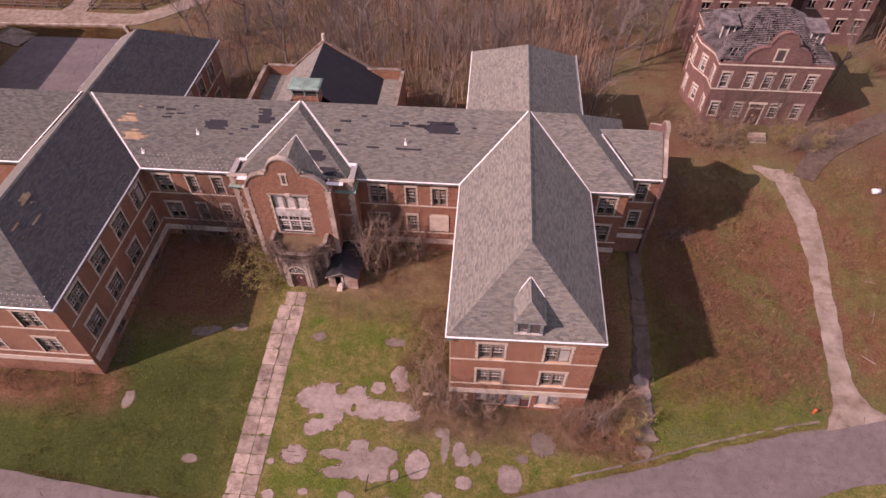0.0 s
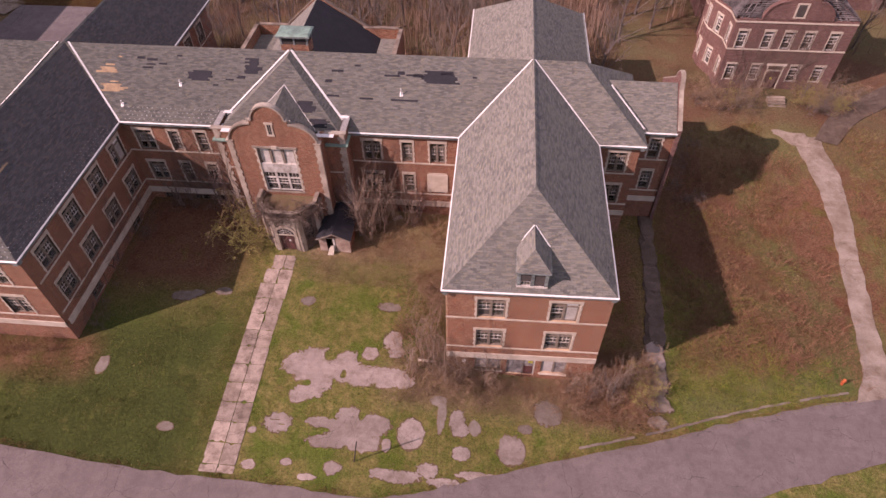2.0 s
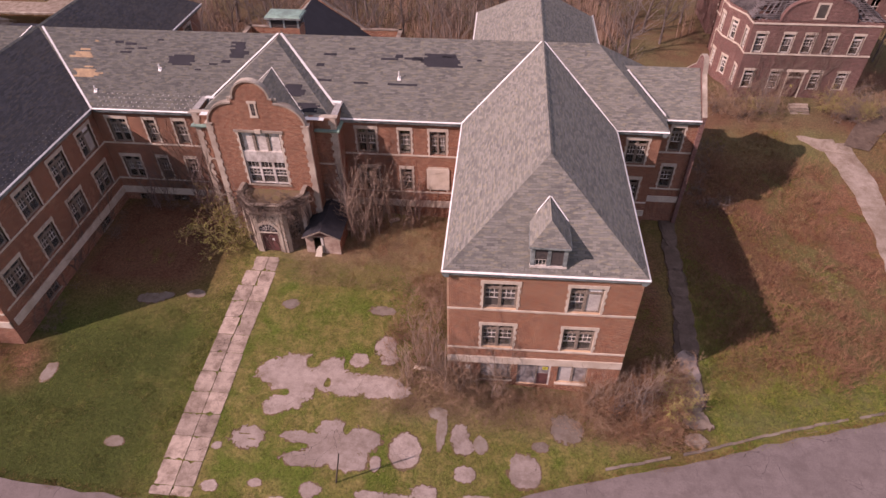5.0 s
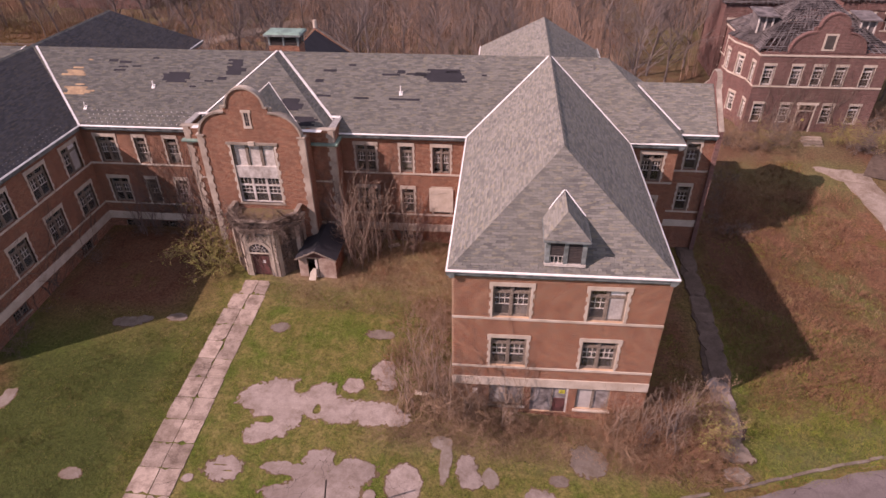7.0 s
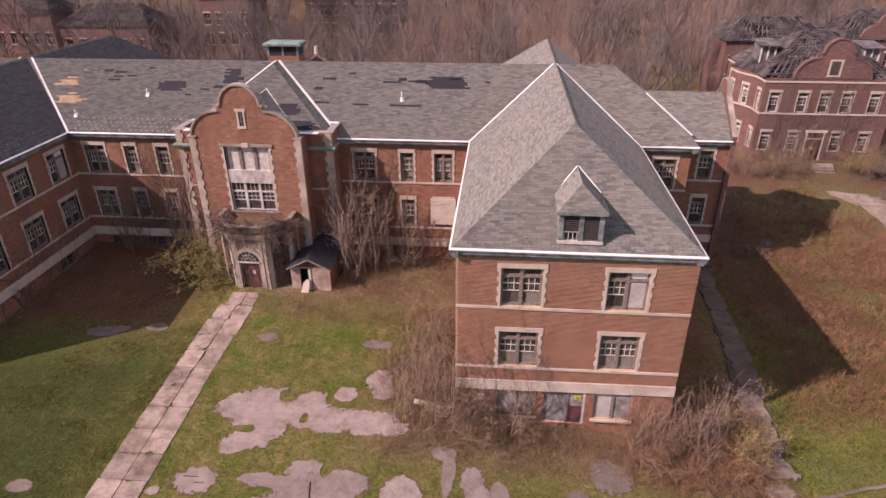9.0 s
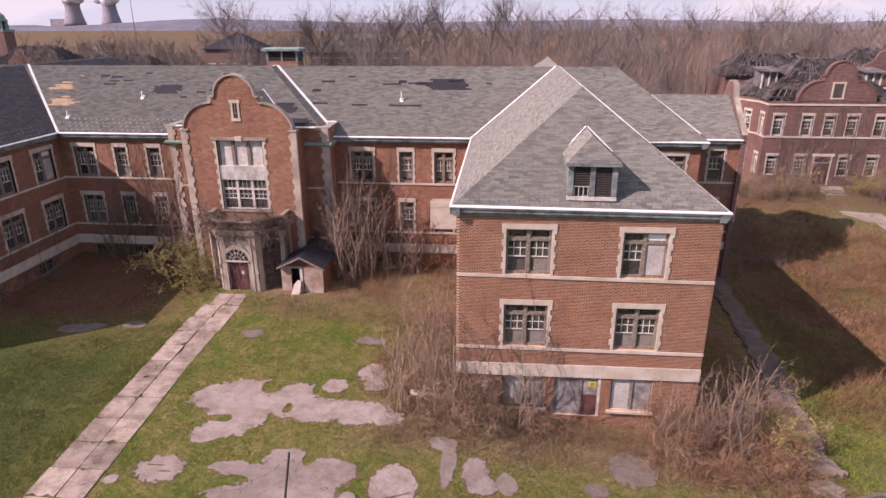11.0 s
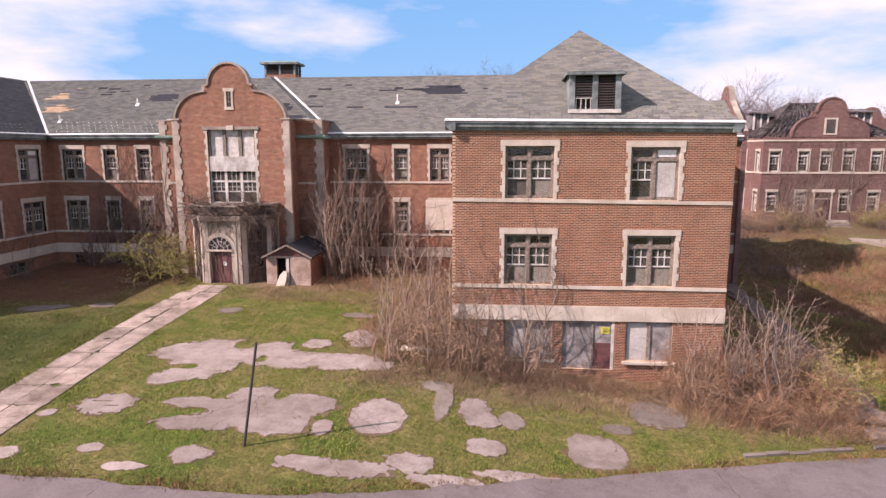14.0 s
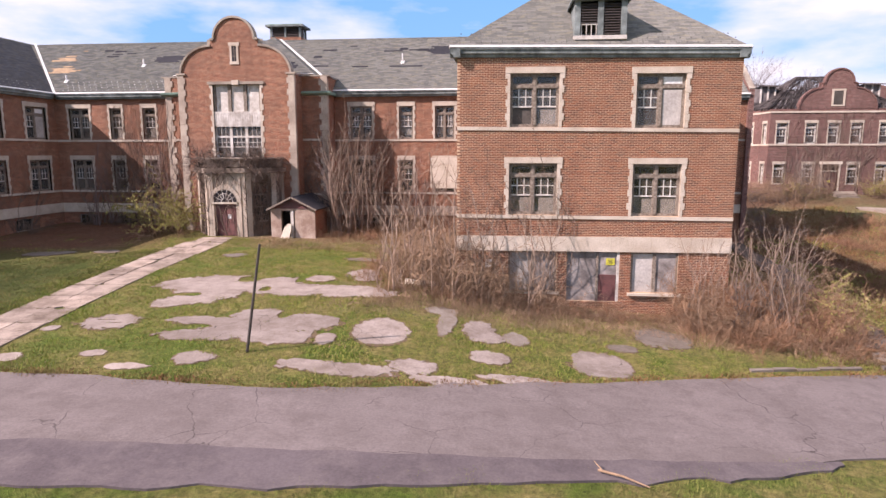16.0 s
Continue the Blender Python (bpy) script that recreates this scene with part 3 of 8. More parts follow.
def make_ground():
    g = Geo()
    xs, ys = ticks(), [-3000, -1800, -1000, -500, -250, -120, -70, -45] + list(np.arange(-32, 64.1, 1.0)) + [75, 90, 110, 140, 180, 250, 400, 700, 1200, 2000, 3000]
    for y in ys:
        for x in xs:
            near = -50 < x < 50 and -35 < y < 66
            h = ground_z(x, y) + (0.025 * noise.noise((x * 0.45, y * 0.45, 0)) if near else 0)
            g.v.append((x, y, h))
    w = len(xs)
    for j in range(len(ys) - 1):
        for i in range(w - 1):
            g.f.append((j * w + i, j * w + i + 1, (j + 1) * w + i + 1, (j + 1) * w + i))
    return thing("ground", "patchy green lawn turning to brown leaf litter", "ground", g, GRASS_GROUND, kind="structure", uv=False, smooth=True)


ground = make_ground()


def catmull(pts, k):
    """A smooth line through a few places of the plan."""
    out = []
    p = [pts[0]] + list(pts) + [pts[-1]]
    for i in range(1, len(p) - 2):
        a, b, c, d = (np.array(q, float) for q in p[i - 1:i + 3])
        for j in range(k):
            t = j / k
            out.append(tuple(0.5 * (2 * b + (c - a) * t + (2 * a - 5 * b + 4 * c - d) * t * t + (3 * b - a - 3 * c + d) * t ** 3)))
    out.append(tuple(p[-2]))
    return out


def ribbon(left, right, up, cross=6, thick=0.12):
    """A paved strip between two lines of equal count that lies on the ground."""
    g = Geo()
    n = len(left)
    for (x0, y0), (x1, y1) in zip(left, right):
        for i in range(cross + 1):
            t = i / cross
            x, y = x0 + (x1 - x0) * t, y0 + (y1 - y0) * t
            g.v.append((x, y, ground_z(x, y) + up))
    w = cross + 1
    for j in range(n - 1):
        for i in range(cross):
            g.f.append((j * w + i, (j + 1) * w + i, (j + 1) * w + i + 1, j * w + i + 1))
    k = len(g.v)
    for j in range(n):
        for i in (0, cross):
            x, y, z = g.v[j * w + i]
            g.v.append((x, y, z - thick))
    for j in range(n - 1):
        a, b = j * w, (j + 1) * w
        g.f.append((a, k + 2 * j, k + 2 * j + 2, b))
        g.f.append((a + cross, b + cross, k + 2 * j + 3, k + 2 * j + 1))
    return g


ROAD_FAR = catmull([(-75, -6.0), (-50, -7.3), (-35, -8.5), (-22, -9.7), (-12.5, -10.0), (-5, -10.4), (-0.9, -9.6), (5.6, -7.3), (14.8, -4.4), (23.8, -1.2), (33, 1.4), (45, 3.6), (70, 6.0)], 8)
ROAD_NEAR = catmull([(-75, -12.0), (-50, -13.3), (-35, -14.4), (-22, -15.2), (-12.5, -15.4), (-5.5, -15.3), (-1.7, -14.5), (7.2, -11.9), (15, -9.4), (25.1, -6.5), (33.4, -3.6), (45, -1.6), (70, 1.0)], 8)


def ragged(line, amp, seed):
    return [(x, y + amp * noise.noise((x * 0.9, seed, 0)) + amp * 0.5 * noise.noise((x * 2.7, seed, 3))) for x, y in line]


road = thing("road", "narrow cracked grey asphalt road with ragged edges", "road", ribbon(ragged(ROAD_FAR, 0.25, 1), [(x, y + 0.7 * max(0.0, min(1.0, -x / 6))) for x, y in ragged(ROAD_NEAR, 0.3, 2)], 0.05, 8, 0.3), ASPHALT, kind="structure", uv=False)
shoulder = thing("road_shoulder", "coarse dark strip of old asphalt along the road's edge", "road",
                 ribbon(ragged(catmull([(-75, -10.7), (-50, -12.0), (-35, -13.1), (-22, -13.9), (-12.5, -13.95), (-9.3, -13.65), (-5.4, -13.47), (-1.6, -13.2), (3.3, -12.5), (7.3, -11.7), (9.9, -11.12)], 8), 0.12, 5),
                        ragged(catmull([(-75, -12.3), (-50, -13.6), (-35, -14.7), (-22, -15.5), (-12.5, -15.7), (-9.3, -15.5), (-5.4, -15.1), (-1.6, -14.55), (3.3, -13.4), (7.3, -12.45), (9.9, -11.3)], 8), 0.2, 6), 0.058, 6, 0.3), OLD_ASPHALT, kind="structure", uv=False)


def wander(line, amp, seed):
    """A line whose points stray sideways, for crumbled edges."""
    return [(x + amp * noise.noise((x * 0.7, y * 0.7, seed)) + amp * 0.6 * noise.noise((x * 2.1, y * 2.1, seed)), y) for x, y in line]


drive = thing("driveway", "crumbling pale concrete drive through dead grass", "driveway",
              ribbon(wander(catmull([(33.7, 30.0), (34.7, 24.4), (35.1, 19), (34.8, 13.9), (33.7, 4.5), (31.9, 0.9)], 14), 0.22, 1), wander(catmull([(36.4, 30.2), (37.3, 25), (37.2, 20), (36.7, 14.7), (36.1, 5.3), (38.2, 2.6)], 14), 0.22, 2), 0.08, 4, 0.3),
              DRIVE, kind="structure", uv=False)
side_path = thing("side_path", "broken dirty asphalt path along the wing", "path",
                  ribbon(wander(catmull([(16.9, 24), (16.7, 17.1), (16.3, 8), (15.6, 3.3), (15.5, -0.5)], 12), 0.4, 3), wander(catmull([(18.2, 24), (17.95, 17.2), (17.6, 8), (17.35, 3.5), (17.2, -0.2)], 12), 0.4, 4), 0.07, 3, 0.3),
                  DARK_PATH, kind="structure", uv=False)
parking = thing("parking_lot", "wide dark cracked asphalt parking lot", "parking lot",
                ribbon(catmull([(-65, 30), (-63.4, 51.2)], 12), catmull([(-42.3, 30), (-48.6, 51.3)], 12), 0.1, 12, 0.3), LOT, kind="structure", uv=False)
lane = thing("service_lane", "pale concrete lane behind the parking lot", "lane",
             ribbon(catmull([(-95, 58.0), (-72.4, 58.3), (-63, 58.2), (-53, 58.0), (-50.4, 58.5), (-46, 62), (-40, 68), (-30, 77)], 7), catmull([(-95, 54.0), (-70.2, 54.3), (-60.9, 54.6), (-51.8, 55.0), (-48.5, 56.0), (-43.5, 60.4), (-38, 65.8), (-28, 75)], 7), 0.1, 4, 0.3), CONCRETE, kind="structure", uv=False)
north_lane = thing("north_lane", "pale concrete lane running off between the fences", "lane",
                   ribbon(catmull([(-62.7, 57.4), (-62.3, 61.5), (-62.0, 72)], 6), catmull([(-58.9, 57.4), (-58.9, 61.8), (-58.6, 72)], 6), 0.106, 4, 0.3), CONCRETE, kind="structure", uv=False)
lot_wall = thing("lot_kerb", "low pale concrete kerb between lot and lane", "kerb", ribbon(catmull([(-72, 54.1), (-60.9, 54.42), (-52.2, 54.8), (-50.9, 54.0), (-49.3, 52.2)], 6), catmull([(-72, 53.8), (-60.9, 54.1), (-52.4, 54.5), (-51.2, 53.8), (-49.6, 52.0)], 6), 0.32, 1, 0.4), STONE_DIRTY, kind="structure", uv=False)
lot_slab = thing("concrete_pad", "broken pale concrete pad beside the lot", "pad", ribbon([(-70, 50.4), (-64.2, 48.4)], [(-70, 54), (-62.9, 51.8)], 0.16, 3, 0.3), CONCRETE, kind="structure", uv=False)
dirt_track = thing("dirt_track", "dark muddy track past the ruined house", "track",
                   ribbon(catmull([(36.0, 29.8), (38.6, 33.6), (42, 36.4), (49, 41.2), (60, 46)], 6), catmull([(38.2, 29.2), (41.0, 32.6), (43.6, 34.6), (50.2, 38.8), (61, 43)], 6), 0.1, 3, 0.3), DARK_PATH, kind="structure", uv=False)
spur = thing("gravel_spur", "pale gravel spur joining the drive", "path",
             ribbon(catmull([(31.9, 31.0), (32.6, 31.0), (33.7, 30.6), (35.2, 30.6)], 5), catmull([(32.0, 30.6), (32.7, 30.1), (33.7, 29.0), (35.6, 28.6)], 5), 0.135, 3, 0.3), CONCRETE, kind="structure", uv=False)
kerb = thing("kerb", "worn low concrete kerb beside the road", "kerb", ribbon([(9.9, -5.62), (31.6, 1.62)], [(10.0, -5.5), (31.7, 1.7)], -0.05, 1, 0.2), CONCRETE, kind="structure", uv=False)
for i in range(26):
    if i in (5, 20):
        continue
    x0, x1 = 10 + i * 0.835, 10 + (i + 1) * 0.835 - 0.02
    c0, c1 = (np.interp(x, [q[0] for q in ROAD_FAR], [q[1] for q in ROAD_FAR]) + 0.55 for x in (x0, x1))
    e = 0.02 * math.sin(i * 2.3)
    q = [(x0, c0 + e), (x1, c1 + e), (x1, c1 + 0.18 + e), (x0, c0 + 0.18 + e)]
    ob = new("kerb_stone", Geo().hexa([on_ground(*a, -0.1) for a in q] + [on_ground(*a, 0.07 + e) for a in q]).mesh("kerb_stone", PAVE_DIRTY, False))
    ob.parent = kerb


# ---- the brick building ----
building = thing("brick_building", "long abandoned two-storey red brick institution with grey shingle roofs", "building")


def wall(o, u, length, z0, z1, holes, mat=BRICK, thick=0.36, parent=None, name="wall"):
    """A thick upright wall from o along u (outside to its right hand), with rectangular openings (u0, u1, z0, z1)."""
    g = Geo()
    n = (u[1], -u[0])
    us = sorted({0.0, length, *(h[0] for h in holes), *(h[1] for h in holes)})
    zs = sorted({z0, z1, *(h[2] for h in holes), *(h[3] for h in holes)})
    P = lambda a, d, z: (o[0] + u[0] * a - n[0] * d, o[1] + u[1] * a - n[1] * d, z)
    is_hole = lambda a, z: any(h[0] < a < h[1] and h[2] < z < h[3] for h in holes)
    for a, b in zip(us, us[1:]):
        for c, d in zip(zs, zs[1:]):
            if not is_hole((a + b) / 2, (c + d) / 2):
                g.face(P(a, 0, c), P(b, 0, c), P(b, 0, d), P(a, 0, d))
                g.face(P(a, thick, c), P(a, thick, d), P(b, thick, d), P(b, thick, c))
    for a, b, c, d in holes:
        g.face(P(a, 0, c), P(a, thick, c), P(b, thick, c), P(b, 0, c))
        g.face(P(a, 0, d), P(b, 0, d), P(b, thick, d), P(a, thick, d))
        g.face(P(a, 0, c), P(a, 0, d), P(a, thick, d), P(a, thick, c))
        g.face(P(b, 0, c), P(b, thick, c), P(b, thick, d), P(b, 0, d))
    g.face(P(0, 0, z1), P(length, 0, z1), P(length, thick, z1), P(0, thick, z1))
    g.face(P(0, 0, z0), P(0, 0, z1), P(0, thick, z1), P(0, thick, z0))
    g.face(P(length, 0, z0), P(length, thick, z0), P(length, thick, z1), P(length, 0, z1))
    return part(name, g, mat, parent or building)


def on_wall(o, u, a, z):
    """The pose of a thing on a wall: x along it, y into it."""
    n = (u[1], -u[0])
    return Matrix(((u[0], -n[0], 0, o[0] + u[0] * a), (u[1], -n[1], 0, o[1] + u[1] * a), (0, 0, 1, z), (0, 0, 0, 1)))


WINDOW_MESHES = {}


def window_meshes(w, h, lights, style, stone, cap=0.29):
    """The surround, frame, panes and boards of a window, made once for each kind."""
    key = (round(w, 3), round(h, 3), lights, style, stone.name, cap)
    if key in WINDOW_MESHES:
        return WINDOW_MESHES[key]
    rnd = random.Random(str(key))
    s, f, bars, stones = Geo(), Geo(), Geo(), []
    lip = min(0.2, 0.11 * w + 0.03)
    s.box(-w / 2 - lip, -0.045, h, w / 2 + lip, 0.12, h + cap)
    z, i = 0.0, 0
    while z < h - 0.02:
        t = min(h, z + 0.27)
        ww = 0.1 if style == "white" else (0.185 if i % 2 else 0.12) * (1 if w > 1.2 else 0.9)
        ww += rnd.uniform(-0.012, 0.012)
        for k in (-1, 1):
            stones.append(Geo().box(min(k * w / 2, k * (w / 2 + ww)), -0.035 + rnd.uniform(-0.004, 0.004), z + 0.004, max(k * w / 2, k * (w / 2 + ww)), 0.14, t - 0.004).mesh("jamb_stone", stone))
        z, i = t, i + 1
    y0, y1 = 0.14, 0.23
    f.box(-w / 2, y0, 0, -w / 2 + 0.07, y1, h).box(w / 2 - 0.07, y0, 0, w / 2, y1, h)
    f.box(-w / 2 + 0.07, y0, 0, w / 2 - 0.07, y1, 0.07).box(-w / 2 + 0.07, y0, h - 0.07, w / 2 - 0.07, y1, h)
    zt = h * 0.735
    f.box(-w / 2 + 0.07, y0 - 0.03, zt, w / 2 - 0.07, y1, zt + 0.11)
    iw = (w - 0.14 - 0.13 * (lights - 1)) / lights
    panes, boards = [], []
    for k in range(lights):
        a = -w / 2 + 0.07 + k * (iw + 0.13)
        b = a + iw
        if k:
            f.box(a - 0.13, y0 - 0.04, 0.07, a, y1, zt).box(a - 0.13, y0 - 0.04, zt + 0.11, a, y1, h - 0.07)
        for lo, hi in ((0.07, zt), (zt + 0.11, h - 0.07)):
            f.box(a, y0 + 0.02, lo, a + 0.045, y1 - 0.01, hi).box(b - 0.045, y0 + 0.02, lo, b, y1 - 0.01, hi)
            f.box(a + 0.045, y0 + 0.02, lo, b - 0.045, y1 - 0.01, lo + 0.055).box(a + 0.045, y0 + 0.02, hi - 0.05, b - 0.045, y1 - 0.01, hi)
        zm = 0.07 + (zt - 0.07) * 0.5
        f.box(a + 0.045, y0 + 0.02, zm - 0.025, b - 0.045, y1 - 0.01, zm + 0.025)
        lower = style in ('boards',) or (style in ('half', 'open') and k == lights - 1)
        white_panel = style == "panel" and k == lights - 1
        if not white_panel:
            for c in (1, 2):
                x = a + iw * c / 3
                bars.box(x - 0.019, y0 + 0.028, zm + 0.025, x + 0.019, y1 - 0.025, zt - 0.05)
            x = zm + (zt - zm) * 0.52
            bars.box(a + 0.045, y0 + 0.03, x - 0.019, b - 0.045, y1 - 0.027, x + 0.019)
            bars.box(a + 0.045, y0 + 0.012, zm - 0.03, b - 0.045, y0 + 0.019, zm + 0.03)
        lows = Geo().box(a + 0.045, y0 + 0.05, 0.12, b - 0.045, y0 + 0.056, zm - 0.025)
        ups = Geo().box(a + 0.045, y0 + 0.05, zm + 0.025, b - 0.045, y0 + 0.056, zt - 0.05)
        tops = Geo().box(a + 0.045, y0 + 0.05, zt + 0.165, b - 0.045, y0 + 0.056, h - 0.12)
        for q in (ups, tops) if style == "open" and k == 0 else (lows, ups, tops):
            panes.append(q.mesh("pane", GLASS, False))
        # missing pane: a dark panel close behind imitates the unlit room
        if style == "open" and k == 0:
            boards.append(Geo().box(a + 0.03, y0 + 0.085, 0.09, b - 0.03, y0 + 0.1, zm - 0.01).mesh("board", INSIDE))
        if lower:
            boards.append(Geo().box(a + 0.03, y0 + 0.064, 0.09, b - 0.03, y0 + 0.08, zm - 0.01).mesh("board", BOARD_GREY))
        if white_panel:
            boards.append(Geo().box(a + 0.045, y0 + 0.01, 0.12, b - 0.045, y0 + 0.03, zt - 0.06).mesh("board", BOARD_GREY))
            boards.append(Geo().box(a + 0.045, y0 + 0.01, zt + 0.165, b - 0.045, y0 + 0.03, h - 0.12).mesh("board", PAINT_WHITE))
        if style == "blinds":
            boards.append(Geo().box(a + 0.01, y1 + 0.03, zt * 0.18, b - 0.01, y1 + 0.04, zt - 0.02).mesh("board", PAINT_PALE))
    WINDOW_MESHES[key] = (s.mesh("window", stone), f.mesh("frame", PAINT_OLD if style != "white" else PAINT_PALE), panes, boards, stones, bars.mesh("sash_grid", PAINT_PALE))
    return WINDOW_MESHES[key]


def window(o, u, a, z, w, h, lights=2, style="dark", stone=None, parent=None, cap=0.29):
    s, f, panes, boards, stones, bars = window_meshes(w, h, lights, style, stone or STONE, cap)
    ob = part("window", s, None, parent or building, "limestone-framed window with peeling wooden sashes")
    ob.matrix_basis = on_wall(o, u, a, z)
    part("frame", f, None, ob, "peeling grey wooden frame")
    part("sash_grid", bars, None, ob, "flaking white sash bars")
    for q in stones:
        part("jamb_stone", q, None, ob)
    for p in panes:
        part("pane", p, None, ob).visible_shadow = False
    for b in boards:
        part("board", b, None, ob, "pale board behind the glass, dark where it imitates an unlit room")
    return ob


def course(o, u, a0, a1, z0, z1, proud, name, mat=None, parent=None, block=0.0, sink=0.0):
    """A projecting stone course along a wall, laid stone by stone; sink: how far its end has settled."""
    n = (u[1], -u[0])
    k = max(1, round((a1 - a0) / block)) if block else 1
    rnd = random.Random(round(a0 * 7 + z0 * 13, 3))
    for i in range(k):
        g = Geo()
        p, q = a0 + (a1 - a0) * i / k + (0.003 if i else 0), a0 + (a1 - a0) * (i + 1) / k - (0.003 if i < k - 1 else 0)
        d = proud + rnd.uniform(-0.006, 0.006) * bool(block)
        C = lambda a, e, z: (o[0] + u[0] * a + n[0] * e, o[1] + u[1] * a + n[1] * e, z - sink * (a - a0) / (a1 - a0))
        g.hexa([C(p, d, z0), C(q, d, z0), C(q, -0.1, z0), C(p, -0.1, z0), C(p, d, z1), C(q, d, z1), C(q, -0.1, z1), C(p, -0.1, z1)])
        part(name, g, mat or STONE, parent or building)


def quoins(name, blocks, mat, label):
    """A corner of stacked stones: the lowest is the part, the rest lie under it."""
    base = None
    for b in blocks:
        ob = part(name if base is None else "quoin_stone", Geo().box(*b), mat, base or building, "" if base else label)
        base = base or ob
    return base


E, N, S, W = (1, 0), (0, 1), (0, -1), (-1, 0)   # directions along a wall; a wall along E looks south
Z_EAVE, Z_TOP = 9.4, 13.72
LEVELS = ((6.25, 2.17), (2.7, 2.15))            # sills and heights of the two storeys


BRICKS = []                                     # walls whose bricks are laid at the end


def lay_bricks(body, o, u, length, holes, z0, z1):
    BRICKS.append((body, o, u, length, holes, z0, z1))


def dressed(o, u, length, z0, wins, extra=(), styles=None, band=(1.28, 1.85), cellar=(), mat=None, levels=LEVELS, cap=0.29, sink=0.0):
    """A storeyed brick wall: windows at (centre, width, lights) on both floors, belts, plinth band; sink: how far its end has settled."""
    low = [(a - 0.75, a + 0.75, 0.2, 0.95) for a in cellar]
    low_by = lambda a, z: sink * a / length * (1.0 if z > 5 else 0.5)
    holes = [(a - w / 2, a + w / 2, z - low_by(a, z), z - low_by(a, z) + h) for a, w, k in wins for z, h in levels] + list(extra) + low
    body = wall(o, u, length, z0, 9.12, holes, mat or BRICK)
    if mat:
        lay_bricks(body, o, u, length, holes, -1.98, 9.1)
    for a in cellar:
        s = part("basement_window", Geo().box(-0.85, -0.06, -0.1, 0.85, 0.1, 0.0), STONE_DIRTY, building, "low barred basement window")
        s.matrix_basis = on_wall(o, u, a, 0.2)
        part("frame", Geo().box(-0.75, 0.12, 0, -0.68, 0.2, 0.75).box(0.68, 0.12, 0, 0.75, 0.2, 0.75).box(-0.05, 0.12, 0, 0.05, 0.2, 0.75).box(-0.68, 0.12, 0.68, -0.05, 0.2, 0.75).box(0.05, 0.12, 0.68, 0.68, 0.2, 0.75)
             .box(-0.68, 0.14, 0.35, -0.05, 0.18, 0.38).box(0.05, 0.14, 0.35, 0.68, 0.18, 0.38).box(-0.4, 0.14, 0.0, -0.37, 0.18, 0.68), PAINT_OLD, s)
        part("pane", Geo().box(-0.68, 0.15, 0, 0.68, 0.156, 0.68), GLASS, s).visible_shadow = False
    for i, (a, w, k) in enumerate(wins):
        for j, (z, h) in enumerate(levels):
            window(o, u, a, z - low_by(a, z), w, h, k, (styles or {}).get((i, j), "dark"), cap=cap)
    for z, h in levels:
        course(o, u, 0.0, length, z - 0.15, z - 0.01, 0.055, "belt_course", block=1.3, sink=low_by(length, z))
    course(o, u, 0.0, length, *band, 0.085, "stone_band", block=1.7)


# right wing: front and the two long sides
FRONT, FRONT_WAY = (-0.1, -0.17), Vector((11.08, 0.23)).normalized()
dressed(FRONT, FRONT_WAY, 11.08, -2.6, [(3.1, 1.95, 2), (8.02, 1.9, 2)], [(2.15, 4.15, -0.42, 1.28), (4.57, 6.7, -0.8, 1.28), (7.17, 9.05, -0.4, 1.28)],
        mat=MORTAR, band=(1.29, 1.9), levels=((6.36, 2.1), (2.8, 2.1)), cap=0.24, sink=0.12, styles={(0, 0): "open", (1, 0): "panel", (0, 1): "boards", (1, 1): "boards"})
wall((-0.1, 16.1), S, 15.9, -2.0, 9.12, [])
wall((10.98, 0.43), N, 15.67, -2.6, 9.12, [])
# main range, front
dressed((-30.05, 16.1), E, 9.56, -1.0, [(1.8, 1.5, 2), (4.55, 0.88, 1), (7.02, 0.95, 1)], styles={(0, 0): "half", (0, 1): "boards", (1, 0): "boards", (1, 1): "boards", (2, 0): "boards"}, band=(1.1, 1.75), cellar=(1.9, 4.9))
dressed((-10.0, 16.1), E, 9.98, -1.5, [(2.1, 1.5, 2), (5.15, 0.95, 1), (7.75, 1.3, 2)], styles={(1, 0): "blinds", (2, 0): "blinds"}, band=(1.1, 1.75), cellar=(2.3, 5.2))
part("window_board", Geo().box(-3.2, 16.02, 2.95, -1.35, 16.05, 5.0), BOARD, building, "pale plywood sheet over a window")
dressed((10.86, 16.1), E, 3.76, -2.5, [(2.1, 1.5, 2)])
wall((-66.4, 16.1), E, 25.6, -1.0, 9.12, [])
wall((14.62, 16.46), N, 9.6, -2.5, 9.12, [])
wall((14.62, 26.1), W, 81.0, -1.5, 9.12, [])
# left wing
dressed((-30.05, 0.36), N, 15.74, -1.6, [(2.05, 1.87, 2), (6.0, 1.87, 2), (10.0, 1.87, 2), (14.05 - 0.2, 1.87, 2)], styles={(3, 0): "panel", (2, 0): "half", (1, 0): "boards", (0, 0): "blinds", (3, 1): "half", (1, 1): "boards"}, band=(1.1, 1.75), cellar=(4.0, 12.0))
dressed((-40.9, 0), E, 10.85, -2.0, [(3.03, 1.87, 2), (8.1, 1.82, 2)], styles={(1, 0): "blinds"})
wall((-40.9, 16.1), S, 15.74, -1.6, 9.12, [])
# rear wings
for x0 in (0.0, -40.9):
    wall((x0, 37.6), S, 11.5, -1.0, 9.12, [])
    dressed((x0 + 10.86, 26.1), N, 11.14, -1.5, [(2.2, 1.5, 2), (5.4, 1.5, 2), (8.6, 1.5, 2)])
    wall((x0 + 10.86, 37.6), W, 10.86, -1.0, 9.12, [])
# small end block
dressed((14.98, 18.2), E, 3.0, -2.5, [(1.35, 0.95, 1)])
